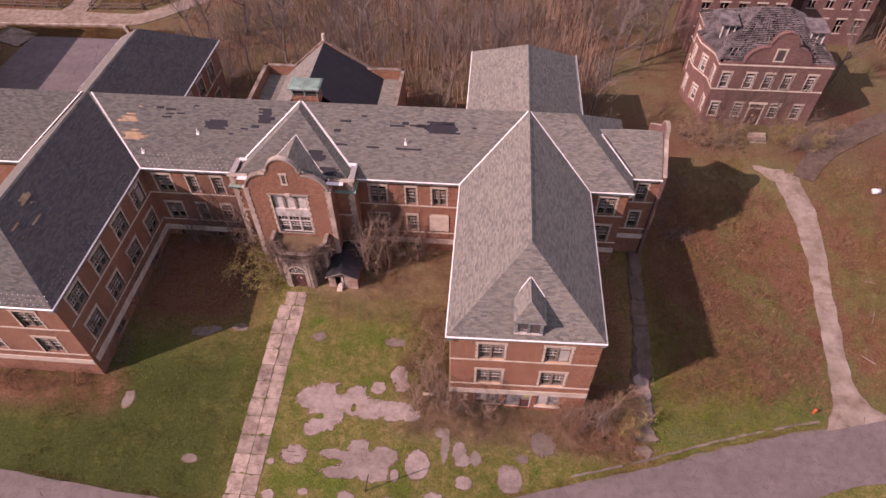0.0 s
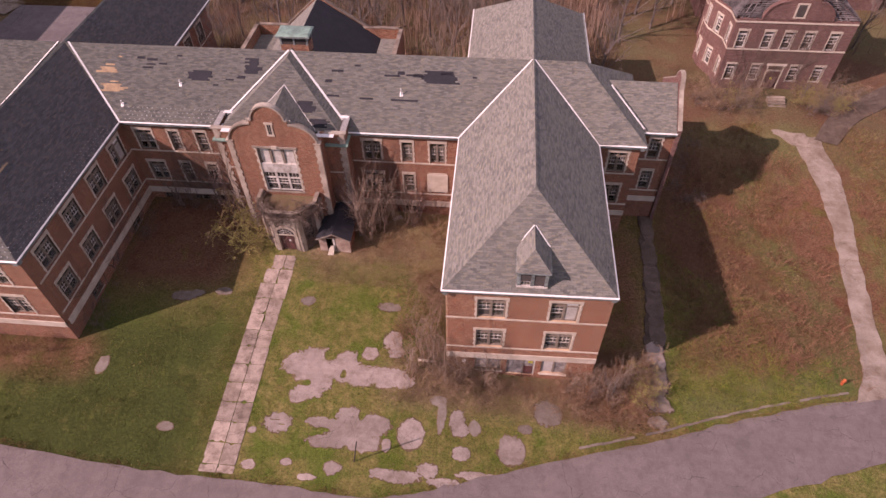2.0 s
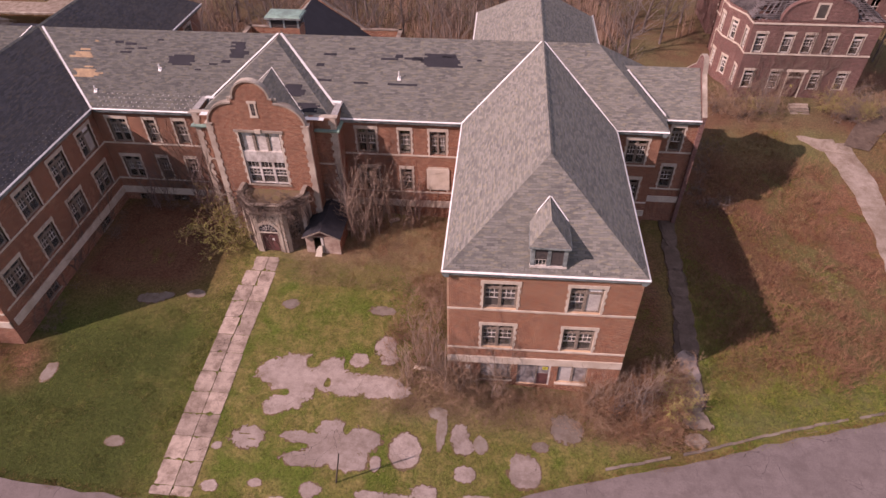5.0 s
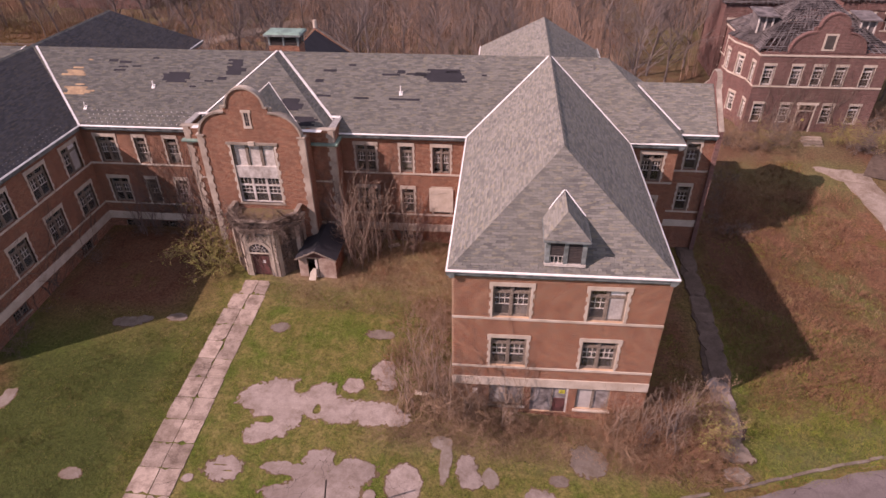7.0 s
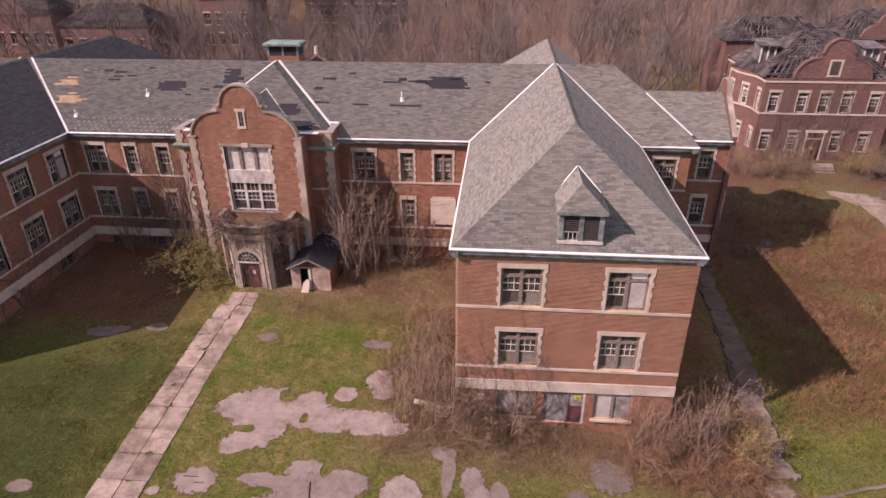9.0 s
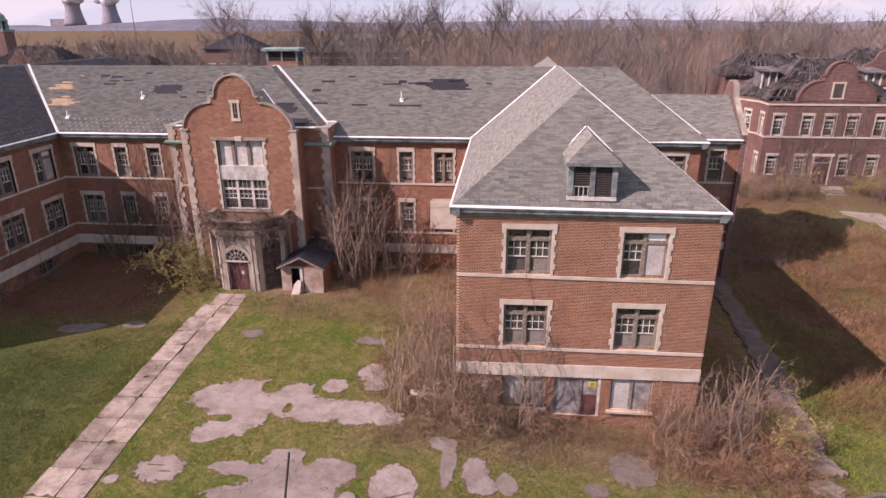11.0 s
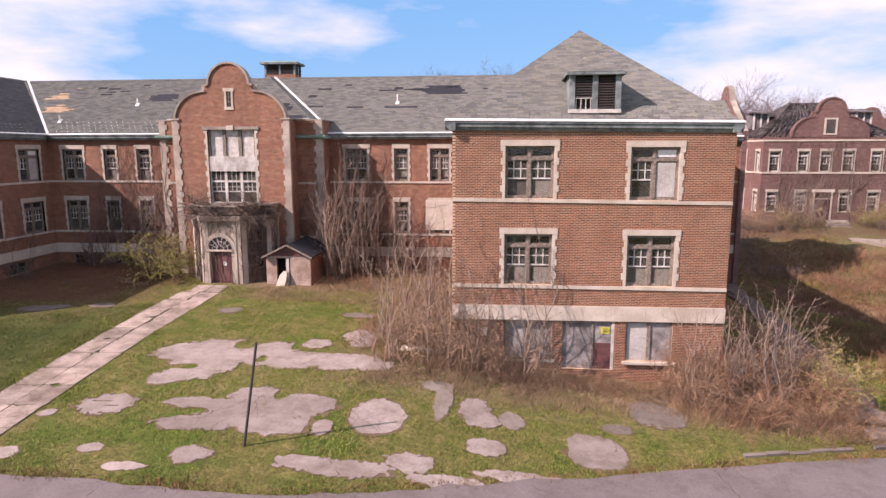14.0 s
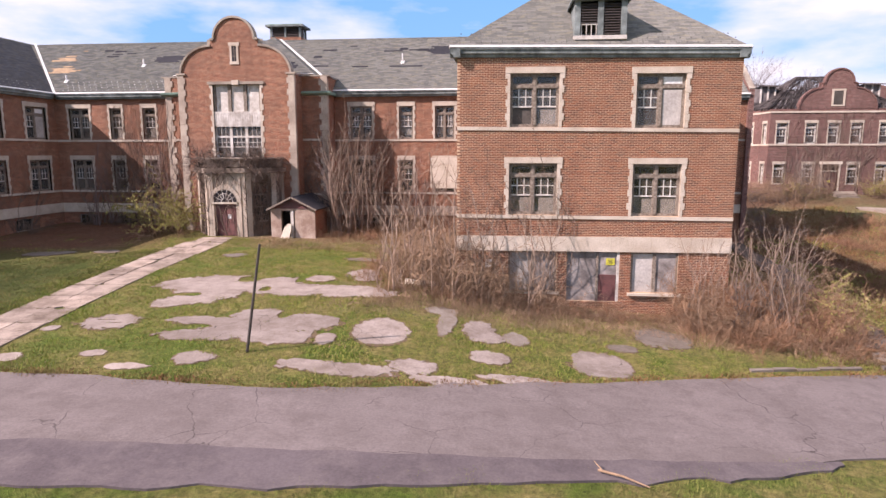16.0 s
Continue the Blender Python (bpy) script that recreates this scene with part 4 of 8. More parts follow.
# far west wing, out of view, added for its shadow on the lot
for o, u, k in (((-77.2, 16.1), E, 10.8), ((-66.4, 16.46), N, 31.2), ((-66.4, 48.0), W, 10.8), ((-77.2, 47.64), S, 31.2)):
    wall(o, u, k, -1.0, 9.12, [])
# floors and partitions added inside, in the darkened room colour
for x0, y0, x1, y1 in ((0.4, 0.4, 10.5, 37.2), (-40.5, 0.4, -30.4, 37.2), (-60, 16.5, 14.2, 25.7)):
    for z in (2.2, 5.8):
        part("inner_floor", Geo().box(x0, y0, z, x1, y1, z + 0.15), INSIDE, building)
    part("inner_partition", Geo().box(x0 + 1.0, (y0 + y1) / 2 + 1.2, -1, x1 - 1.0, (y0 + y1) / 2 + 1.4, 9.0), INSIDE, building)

# basement openings of the right wing's front
part("basement_door", Geo().box(4.47, 0.04, -0.8, 5.68, 0.1, 1.28), PANEL_GREY, building, "peeling blue-grey boarded basement front")
part("door_post", Geo().box(5.68, -0.02, -0.8, 5.76, 0.12, 1.28), PAINT_OLD, building, "peeling timber door post")
bd = part("basement_door", Geo().box(5.76, 0.03, -0.8, 6.5, 0.09, 1.28), PANEL_GREY, building, "weathered grey basement door")
part("kick_panel", Geo().box(5.78, 0.0, -0.8, 6.48, 0.028, 0.32), DOOR_RED, bd, "dark rotten lower panel")
part("door_post", Geo().box(6.5, -0.03, -0.8, 6.6, 0.12, 1.28), PAINT_PALE, building, "flaking white door post")
part("notice", Geo().box(6.07, 0.01, 0.72, 6.42, 0.016, 1.0), YELLOW, bd, "square yellow paper notice")
g = Geo()
for w, z in ((0.2, 0.93), (0.12, 0.87), (0.2, 0.81)):
    g.box(6.24 - w / 2, 0.004, z - 0.012, 6.24 + w / 2, 0.008, z + 0.012)
part("notice_text", g, RUST, bd, "dark bars of small print")
for x0, x1, mat, dirt in ((2.05, 4.05, BOARD_GREY, PANEL_GREY), (7.07, 8.95, BOARD_GREY, PANEL_GREY)):
    bw = part("basement_window", Geo().box(x0 - 0.12, -0.18, -0.52, x1 + 0.12, 0.06, -0.42), STONE, building, "boarded basement window with stone sill")
    m = (x0 + x1) / 2
    part("frame", Geo().box(x0, 0.04, -0.42, x0 + 0.08, 0.14, 1.28).box(x1 - 0.08, 0.04, -0.42, x1, 0.14, 1.28).box(m - 0.07, 0.03, -0.42, m + 0.07, 0.14, 1.28)
         .box(x0 + 0.08, 0.04, 1.2, m - 0.07, 0.14, 1.28).box(m + 0.07, 0.04, 1.2, x1 - 0.08, 0.14, 1.28), PAINT_OLD, bw, "peeling wooden frame")
    for a, b, q in ((x0 + 0.08, m - 0.07, mat), (m + 0.07, x1 - 0.08, dirt)):
        part("board", Geo().box(a, 0.09, -0.42, b, 0.12, 1.2), q, bw, "pale board nailed over the glass")
part("meter_box", Geo().box(1.1, -0.25, 0.6, 1.36, -0.13, 0.87).box(1.08, -0.27, 0.84, 1.38, -0.12, 0.9), PAINT_PALE, building, "small pale metal box on the brick")


# ---- roofs ----
def hip_roof(x0, x1, y0, y1, z0, z1, ridge, hip0=True, hip1=True, mat=SHINGLE, name="roof", parent=None):
    """A closed roof; ridge 'x' or 'y'; at each end a hip with the main slope, or a gable."""
    if ridge == "y":
        m, r = (x0 + x1) / 2, (x1 - x0) / 2
        a, b = (m, y0 + (r - 0.12 if hip0 else 0), z1), (m, y1 - (r - 0.12 if hip1 else 0), z1)
        c = [(x0, y0, z0), (x1, y0, z0), (x1, y1, z0), (x0, y1, z0)]
        faces = [(c[1], c[2], b, a), (c[3], c[0], a, b), (c[0], c[1], a), (c[2], c[3], b)]
    else:
        m, r = (y0 + y1) / 2, (y1 - y0) / 2
        a, b = (x0 + (r if hip0 else 0), m, z1), (x1 - (r if hip1 else 0), m, z1)
        c = [(x0, y0, z0), (x1, y0, z0), (x1, y1, z0), (x0, y1, z0)]
        faces = [(c[0], c[1], b, a), (c[2], c[3], a, b), (c[3], c[0], a), (c[1], c[2], b)]
    obs = []
    for f in faces:
        pts = [Vector(p) for p in f]
        nr = (pts[1] - pts[0]).cross(pts[2] - pts[0]).normalized()
        obs.append(part("roof_slope", Geo().prism(pts, -nr * 0.1), mat, parent or building))
    return obs


RX0, RX1, LX0, LX1 = -0.4, 11.26, -41.3, -29.65
WING_L, WING_R = (-0.38, -0.46, 9.42), (11.18, -0.15, 9.29)
for f in ((WING_R, (11.2, 38.0, 9.3), (5.43, 32.3, 13.8), (5.43, 5.31, 13.8)), ((RX0, 38.0, 9.4), WING_L, (5.43, 5.31, 13.8), (5.43, 32.3, 13.8)),
          (WING_L, WING_R, (5.43, 5.31, 13.8)), ((11.2, 38.0, 9.3), (RX0, 38.0, 9.4), (5.43, 32.3, 13.8))):
    q = [Vector(p) for p in f]
    part("roof_slope", Geo().prism(q, (q[2] - q[0]).cross(q[1] - q[0]).normalized() * 0.1), SHINGLE, building)
# the left wing's east slope has its shade put into a darker colour
hip_roof(LX0, LX1, -0.4, 38.3, Z_EAVE, 13.76, "y")[0].data.materials[0] = SHINGLE_SHADED
hip_roof(-71, 15.0, 15.7, 26.5, Z_EAVE, 13.68, "x", hip0=False)
# roof of the unseen west wing, sized for the shadow it casts
hip_roof(-77.6, -66.0, 15.6, 48.4, Z_EAVE, 13.76, "y")
hip_roof(11.5, 17.8, 17.85, 25.3, 9.15, 11.78, "x", hip0=False, hip1=False)


def eave(p, q, out, name="cornice", drip=True):
    """A copper box cornice under an eave from p to q, and the white gutter edge on it; out is the way out of the wall."""
    p, q, o = Vector(p), Vector(q), Vector(out)
    prof = [(0.0, 0.0), (0.0, -0.07), (-0.05, -0.1), (-0.05, -0.22), (-0.13, -0.27), (-0.16, -0.36), (-0.42, -0.36), (-0.42, -0.02)]
    g = Geo()
    g.prism([p + o * a + Vector((0, 0, b)) for a, b in prof], q - p)
    part(name, g, COPPER, building, "verdigris copper box cornice")
    if drip:
        e = Geo().prism([p + o * a + Vector((0, 0, b)) for a, b in ((0.03, 0.004), (0.03, 0.045), (-0.06, 0.1), (-0.06, 0.06))], q - p)
        part("gutter_edge", e, PAINT_WHITE, building, "white metal drip edge")


z = Z_EAVE - 0.01
eave(Vector(WING_L) - Vector((0, 0, 0.01)), Vector(WING_R) - Vector((0, 0, 0.01)), (0, -1, 0))
eave((-0.38, -0.46, z), (RX0, 15.7, z), (-1, 0, 0))
eave((11.18, -0.15, 9.28), (11.18, 15.7, 9.29), (1, 0, 0))
eave((LX1, 15.7, z), (-20.9, 15.7, z), (0, -1, 0))
eave((-9.7, 15.7, z), (RX0, 15.7, z), (0, -1, 0))
eave((11.18, 15.7, z - 0.06), (14.95, 15.65, z - 0.06), (0, -1, 0))
eave((14.95, 15.65, z - 0.06), (14.95, 26.5, z - 0.06), (1, 0, 0))
eave((LX1, -0.4, z), (LX1, 15.7, z), (1, 0, 0))
eave((LX0, -0.4, z), (LX1, -0.4, z), (0, -1, 0))
eave((-61, 15.7, z), (LX0, 15.7, z), (0, -1, 0))
eave((15.0, 17.85, 9.14), (17.8, 17.85, 9.14), (0, -1, 0))
for x0, x1, y1 in ((RX0, RX1, 38.0), (LX0, LX1, 38.3)):
    eave((x0, 26.5, z), (x0, y1, z), (-1, 0, 0))
    eave((x1, 26.5, z), (x1, y1, z), (1, 0, 0))


def strip(p, q, w, n, name="valley_flashing", mat=None, up=0.03, label="white metal valley flashing"):
    """A flat metal strip from p to q on a slope with the normal n."""
    p, q, n = Vector(p), Vector(q), Vector(n).normalized()
    s = (q - p).cross(n).normalized() * (w / 2)
    g = Geo().prism([p - s + n * up, q - s + n * up, q + s + n * up, p + s + n * up], -n * 0.05)
    return part(name, g, mat or PAINT_WHITE, building, label)


VZ = Z_EAVE + 0.02
strip((RX0, 15.7, VZ), (5.35, 21.1, 13.7), 0.12, (-0.4, -0.45, 1.5), up=0.06)
strip((11.18, 15.7, VZ - 0.1), (5.5, 21.1, 13.7), 0.12, (0.4, -0.45, 1.5), up=0.06)
strip((LX1, 15.7, VZ), (-35.0, 21.1, 13.7), 0.15, (0.4, -0.45, 1.5), up=0.06)
strip((LX0, 15.7, VZ), (-35.9, 21.1, 13.7), 0.15, (-0.4, -0.45, 1.5), up=0.06)
strip((14.95, 17.9, 9.5), (12.1, 20.9, 11.7), 0.14, (0.45, -0.4, 1.2), up=0.12)
for x0, x1, y0, y1, zt in ((RX0, RX1, -0.4, 38.0, 13.8), (LX0, LX1, -0.4, 38.3, 13.76)):
    m, r = (x0 + x1) / 2, (x1 - x0) / 2 - 0.12
    part("ridge_cap", Geo().prism([(m - 0.15, y0 + r, zt - 0.1), (m, y0 + r, zt + 0.014), (m + 0.15, y0 + r, zt - 0.1), (m, y0 + r, zt - 0.04)], (0, y1 - y0 - 2 * r, 0)), SHINGLE, building, "grey shingle ridge cap")
part("ridge_cap", Geo().prism([(-61, 20.95, 13.58), (-61, 21.1, 13.696), (-61, 21.25, 13.58), (-61, 21.1, 13.64)], (70.6, 0, 0)), SHINGLE, building, "grey shingle ridge cap")

# gable parapet of the small end block
g = Geo()
prof = [(17.95, -2.5), (26.0, -2.5), (26.0, 9.45), (22.7, 11.65), (22.3, 12.4), (21.95, 12.7), (21.35, 12.7), (21.0, 12.4), (20.7, 11.65), (17.95, 9.45)]
part("gable_wall", g.prism([(17.75, y, zz) for y, zz in prof], (0.32, 0, 0)), BRICK_DARK, building, "brick gable end with stepped parapet")
g = Geo()
for (y0, z0), (y1, z1) in zip(prof[2:], prof[3:]):
    g.beam((17.91, y0, z0 + 0.04), (17.91, y1, z1 + 0.04), 0.36, 0.08)
part("coping", g, STONE_DIRTY, building, "weathered stone parapet coping")


# ---- dormer of the right wing ----
def dormer(x, y, zb):
    """A hipped louvred dormer with its front at y and its sill at zb."""
    d = part("dormer", Geo().box(x - 1.02, y - 0.03, zb - 0.08, x + 1.02, y + 0.16, zb + 0.07), PAINT_PALE, building, "hipped dormer with louvred openings and copper cheeks")
    part("head_rail", Geo().box(x - 1.0, y, zb + 1.38, x + 1.0, y + 0.16, zb + 1.5), COPPER, d)
    for a, b in ((x - 1.0, x - 0.78), (x - 0.11, x + 0.11), (x + 0.78, x + 1.0)):
        part("post", Geo().box(a, y + 0.01, zb + 0.07, b, y + 0.15, zb + 1.38), COPPER, d)
    for k in (-1, 1):
        c = x + k * 0.445
        for i in range(12):
            zz = zb + 0.13 + i * 0.1
            if k < 0 and i < 4:
                continue
            lo = [(c - 0.335, y + 0.03, zz), (c + 0.335, y + 0.03, zz), (c + 0.335, y + 0.12, zz + 0.06), (c - 0.335, y + 0.12, zz + 0.06)]
            part("louvre", Geo().hexa(lo + [(a, b, e + 0.018) for a, b, e in lo]), RUST, d)
    g = Geo()
    for i in range(4):
        g.box(x - 0.74 + i * 0.19, y + 0.05, zb + 0.08, x - 0.71 + i * 0.19, y + 0.08, zb + 0.5)
    part("sash", g.box(x - 0.78, y + 0.045, zb + 0.48, x - 0.11, y + 0.09, zb + 0.53), PAINT_PALE, d, "pale sash bars")
    # dark sheet added behind the louvres in place of a shaded loft
    part("back_panel", Geo().box(x - 0.9, y + 0.5, zb, x + 0.9, y + 0.52, zb + 1.4), INSIDE, d)
    for k in (-1, 1):
        a = x + k * 1.0
        part("cheek", Geo().prism([(a, y + 0.16, zb), (a, y + 0.16, zb + 1.48), (a, y + 2.08, zb + 1.48)], (-k * 0.1, 0, 0)), COPPER, d, "verdigris side cheek")
    e, t = zb + 1.5, zb + 2.45
    pts = [(x - 1.12, y - 0.12, e), (x + 1.12, y - 0.12, e), (x + 1.12, y + 2.3, e), (x - 1.12, y + 2.3, e), (x, y + 1.1, t), (x, y + 3.3, t)]
    for f in ((0, 1, 4), (1, 2, 5, 4), (3, 0, 4, 5)):
        q = [Vector(pts[i]) for i in f]
        nr = (q[1] - q[0]).cross(q[2] - q[0]).normalized()
        part("dormer_roof", Geo().prism(q, -nr * 0.07), SHINGLE, d)
    for p, q in ((0, 1), (1, 2), (0, 3)):
        part("dormer_fascia", Geo().beam(Vector(pts[p]) - Vector((0, 0, 0.07)), Vector(pts[q]) - Vector((0, 0, 0.07)), 0.06, 0.1), COPPER, d, "copper edge of the dormer roof")
    for k in (-1, 1):
        part("dormer_flashing", Geo().beam((x + k * 1.06, y + 2.2, e + 0.06), (x + 0.03 * k, y + 3.22, t + 0.05), 0.07, 0.03), PAINT_WHITE, d, "white metal flashing")


dormer(5.5, 0.05, 9.78)


# ---- roof vent on the main ridge ----
v = part("roof_vent", Geo().box(-16.1, 21.5, 13.1, -13.7, 22.9, 13.98), BRICK, building, "brick roof vent with a copper louvred cap")
for a, b in ((-16.1, -15.95), (-14.97, -14.83), (-13.85, -13.7)):
    for y0, y1 in ((21.5, 21.62), (22.78, 22.9)):
        part("vent_post", Geo().box(a, y0, 13.98, b, y1, 14.72), COPPER, v)
for i in range(6):
    part("vent_louvre", Geo().hexa([(x, y, 14.03 + i * 0.115 + e + t) for t in (0, 0.025) for x, y, e in ((-15.95, 21.53, 0), (-13.85, 21.53, 0), (-13.85, 21.64, 0.06), (-15.95, 21.64, 0.06))]), RUST, v)
part("vent_core", Geo().box(-15.95, 21.66, 13.98, -13.85, 22.74, 14.72), RUST, v, "dark louvred vent core")
part("vent_fascia", Geo().box(-16.35, 21.25, 14.72, -13.45, 23.15, 14.86), COPPER, v, "dark copper fascia")
part("vent_cap", Geo().hexa([(-16.35, 21.25, 14.864), (-13.45, 21.25, 14.864), (-13.45, 23.15, 14.864), (-16.35, 23.15, 14.864), (-16.2, 21.45, 14.95), (-13.6, 21.45, 14.95), (-13.6, 22.95, 14.95), (-16.2, 22.95, 14.95)]),
     COPPER_BRIGHT, v, "green copper vent cap")

# roof pipes
for x, y, hh in ((-29.55, 16.9, 0.45), (-24.55, 18.45, 0.5), (-5.42, 18.4, 0.62)):
    zz = 9.4 + (y - 15.7) * 0.793
    pp = part("vent_pipe", Geo().cyl((x, y, zz - 0.1), (x, y, zz + hh), 0.045, 0.045, 10), PAINT_WHITE, building, "white plumbing vent pipe")
    part("pipe_flange", Geo().hexa([(x - 0.13, y - 0.13, zz - 0.08), (x + 0.13, y - 0.13, zz - 0.08), (x + 0.13, y + 0.13, zz + 0.125), (x - 0.13, y + 0.13, zz + 0.125),
                                    (x - 0.13, y - 0.13, zz - 0.04), (x + 0.13, y - 0.13, zz - 0.04), (x + 0.13, y + 0.13, zz + 0.165), (x - 0.13, y + 0.13, zz + 0.165)]), PAINT_WHITE, pp)


# ---- patches of missing shingles on the main slope ----
def roof_patch(x0, x1, y0, y1, mat, label, seed, fill=0.85, slope=None):
    """Torn courses of shingles: strips of uneven length that lie on the front slope of the main roof."""
    rnd = random.Random(seed)
    rows = max(1, round((y1 - y0) / 0.12))
    hgt = slope or (lambda yy: 9.4 + (yy - 15.7) * 0.7926)
    left, right = [], []
    for i in range(rows):
        ya, yb = y0 + (y1 - y0) * i / rows, y0 + (y1 - y0) * (i + 1) / rows
        a = x0 + rnd.uniform(0, (1 - fill) * (x1 - x0)) + 0.33 * rnd.randint(-1, 0) * (rows > 2)
        b = x1 - rnd.uniform(0, (1 - fill) * (x1 - x0)) + 0.33 * rnd.randint(0, 1) * (rows > 2)
        left += [(a, ya), (a, yb)]
        right += [(b, ya), (b, yb)]
    g = Geo().prism([(a, c, hgt(c) + 0.014) for a, c in right + left[::-1]], (0, 0, -0.03))
    return part("roof_patch", g, mat, building, label)


DARK_PATCHES = [(-3.75, -0.9, 19.25, 20.1), (-4.6, -3.6, 19.62, 19.85), (-7.2, -5.6, 19.6, 19.72), (-5.9, -5.2, 19.75, 19.98), (-5.2, -3.9, 19.68, 19.8), (-6.55, -3.64, 17.98, 18.1), (-9.1, -7.7, 18.0, 18.12),
                (-18.75, -17.82, 19.4, 20.48), (-23.7, -22.0, 18.8, 19.5), (-12.06, -11.35, 19.05, 19.25), (-11.6, -10.4, 19.78, 19.92), (-11.9, -10.6, 18.1, 18.22), (-28.7, -27.9, 20.15, 20.3), (-27.8, -26.7, 20.05, 20.2),
                (-28.1, -27.1, 19.5, 19.62), (-27.9, -26.9, 19.75, 19.85), (-26.7, -25.9, 19.8, 19.9), (-20.7, -19.8, 18.9, 19.0), (-19.7, -18.9, 19.05, 19.25), (-25.2, -24.6, 20.4, 20.5), (-2.4, -1.2, 19.85, 20.0), (-9.6, -9.0, 20.2, 20.3),
                (-21.8, -21.2, 18.5, 18.6), (0.4, 0.9, 19.7, 19.8)]
for i, (x0, x1, y0, y1) in enumerate(DARK_PATCHES):
    roof_patch(x0, x1, y0, y1, FELT, "bare dark felt where shingles are torn off", i)
for i, (x0, x1, y0, y1) in enumerate([(-32.0, -30.4, 19.1, 19.5), (-31.6, -29.4, 17.8, 18.35), (-31.0, -29.9, 18.45, 18.55), (-31.8, -30.2, 19.6, 19.72), (-30.4, -29.9, 20.2, 20.28)]):
    roof_patch(x0, x1, y0, y1, BARE_WOOD, "bare orange roof boards where shingles are torn off", 90 + i, 0.75)


# bare boards on the left wing's slope
rnd = random.Random(12)
for y0, y1, x0, x1 in ((6.9, 8.4, -34.6, -34.2), (7.3, 8.0, -34.0, -33.75), (5.4, 7.2, -33.2, -33.1), (4.4, 5.6, -33.9, -33.8)):
    rows = max(1, round((x1 - x0) / 0.12))
    left, right = [], []
    for i in range(rows):
        xa, xb = x0 + (x1 - x0) * i / rows, x0 + (x1 - x0) * (i + 1) / rows
        a, e = y0 + rnd.uniform(0, 0.5), y1 - rnd.uniform(0, 0.5)
        left += [(xa, a), (xb, a)]
        right += [(xa, e), (xb, e)]
    part("roof_patch", Geo().prism([(p, q, 9.4 + (-29.65 - p) * 0.7578 + 0.014) for p, q in right + left[::-1]], (0, 0, -0.03)), BARE_WOOD, building, "bare orange roof boards where shingles are torn off")


# ---- snow guards near the eaves ----
def snow_guards(a, b, up, rows, name):
    """Rows of small metal cleats on a slope; a to b along the eave, up the way up the slope."""
    a, b, up = Vector(a), Vector(b), Vector(up).normalized()
    n = (b - a).cross(up).normalized()
    n = n if n.z > 0 else -n
    d = (b - a).normalized()
    g = Geo()
    k = int((b - a).length / 0.42)
    for r in range(rows):
        for i in range(k):
            p = a + d * (0.42 * (i + 0.25 + 0.5 * (r % 2))) + up * (0.35 + 0.34 * r)
            g.hexa([p + d * s + up * t + n * h for h in (0.0, 0.016) for s, t in ((-0.02, -0.03), (0.02, -0.03), (0.02, 0.03), (-0.02, 0.03))])
    ob = part("snow_guard", g, PAINT_WHITE if name in ("left front", "main") else STEEL if name == "left" else RUST, building, "rows of small metal snow guards", False)
    return tagged(ob, kind="stuff")


snow_guards((-29.3, 15.7, 9.42), (-20.8, 15.7, 9.42), (0, 5.4, 4.28), 4, "main")
snow_guards((-60.5, 15.7, 9.42), (-41.6, 15.7, 9.42), (0, 5.4, 4.28), 4, "main")
snow_guards((-0.1, -0.42, 9.43), (10.9, -0.14, 9.31), (0, 5.71, 4.4), 3, "front")
snow_guards((11.16, 0.6, 9.32), (11.16, 15.0, 9.33), (-5.75, 0, 4.5), 3, "side")
snow_guards((-29.67, 0.3, 9.42), (-29.67, 15.0, 9.42), (-5.83, 0, 4.36), 3, "left")
snow_guards((-41.0, -0.4, 9.42), (-29.9, -0.4, 9.42), (0, 5.71, 4.36), 3, "left front")


# ---- entrance pavilion ----
PX = -15.22                                      # its axis
FY, OY = 13.0, 14.4                             # front of the gabled bay, front of the shoulders


def gable_outline(x, hw, z_sh, z_step, r_top, z_ctr, n=10):
    """A shaped gable from its left shoulder to its right: quarter curves, a step, a round head."""
    left = []
    x_in = r_top + 0.22
    run, rise = hw - x_in, z_step - z_sh
    for i in range(n + 1):
        t = math.pi / 2 * i / n
        left.append((-(hw) + run * (1 - math.cos(t)), z_sh + rise * math.sin(t)))
    left.append((-x_in, z_ctr))
    left.append((-r_top, z_ctr))
    head = [(-r_top * math.cos(math.pi * i / (2 * n)), z_ctr + r_top * math.sin(math.pi * i / (2 * n))) for i in range(1, 2 * n)]
    right = [(-a, b) for a, b in left[::-1]]
    return [(x + a, b) for a, b in left + head + right]


OUT = gable_outline(PX, 3.62, 10.2, 11.95, 1.33, 12.33)
# gabled front with its openings: a panelled lower part, and the shaped head above
T0, T1 = -1.55, 1.55
wall((PX - 3.8, FY), E, 7.6, -0.8, 9.95, [(3.8 + T0, 3.8 + T1, 4.95, 9.6)], name="gable_wall")
g = Geo()
slot = (PX - 0.15, PX + 0.15, 11.0, 11.95)
lo = [(PX - 3.8, 9.95), (PX + 3.8, 9.95)]
pts = [(a, FY, b) for a, b in ([(PX - 3.8, 9.95), (PX + 3.8, 9.95), (PX + 3.8, 10.2)] + OUT[::-1] + [(PX - 3.8, 10.2)])]
part("gable_head", g.prism(pts, (0, 0.36, 0)), BRICK, building, "shaped brick gable with a round head")
for (a, b), (c, d) in zip(OUT, OUT[1:]):
    part("coping_stone", Geo().beam((a, FY + 0.16, b + 0.03), (c, FY + 0.16, d + 0.03), 0.5, 0.12), STONE_DIRTY, building)
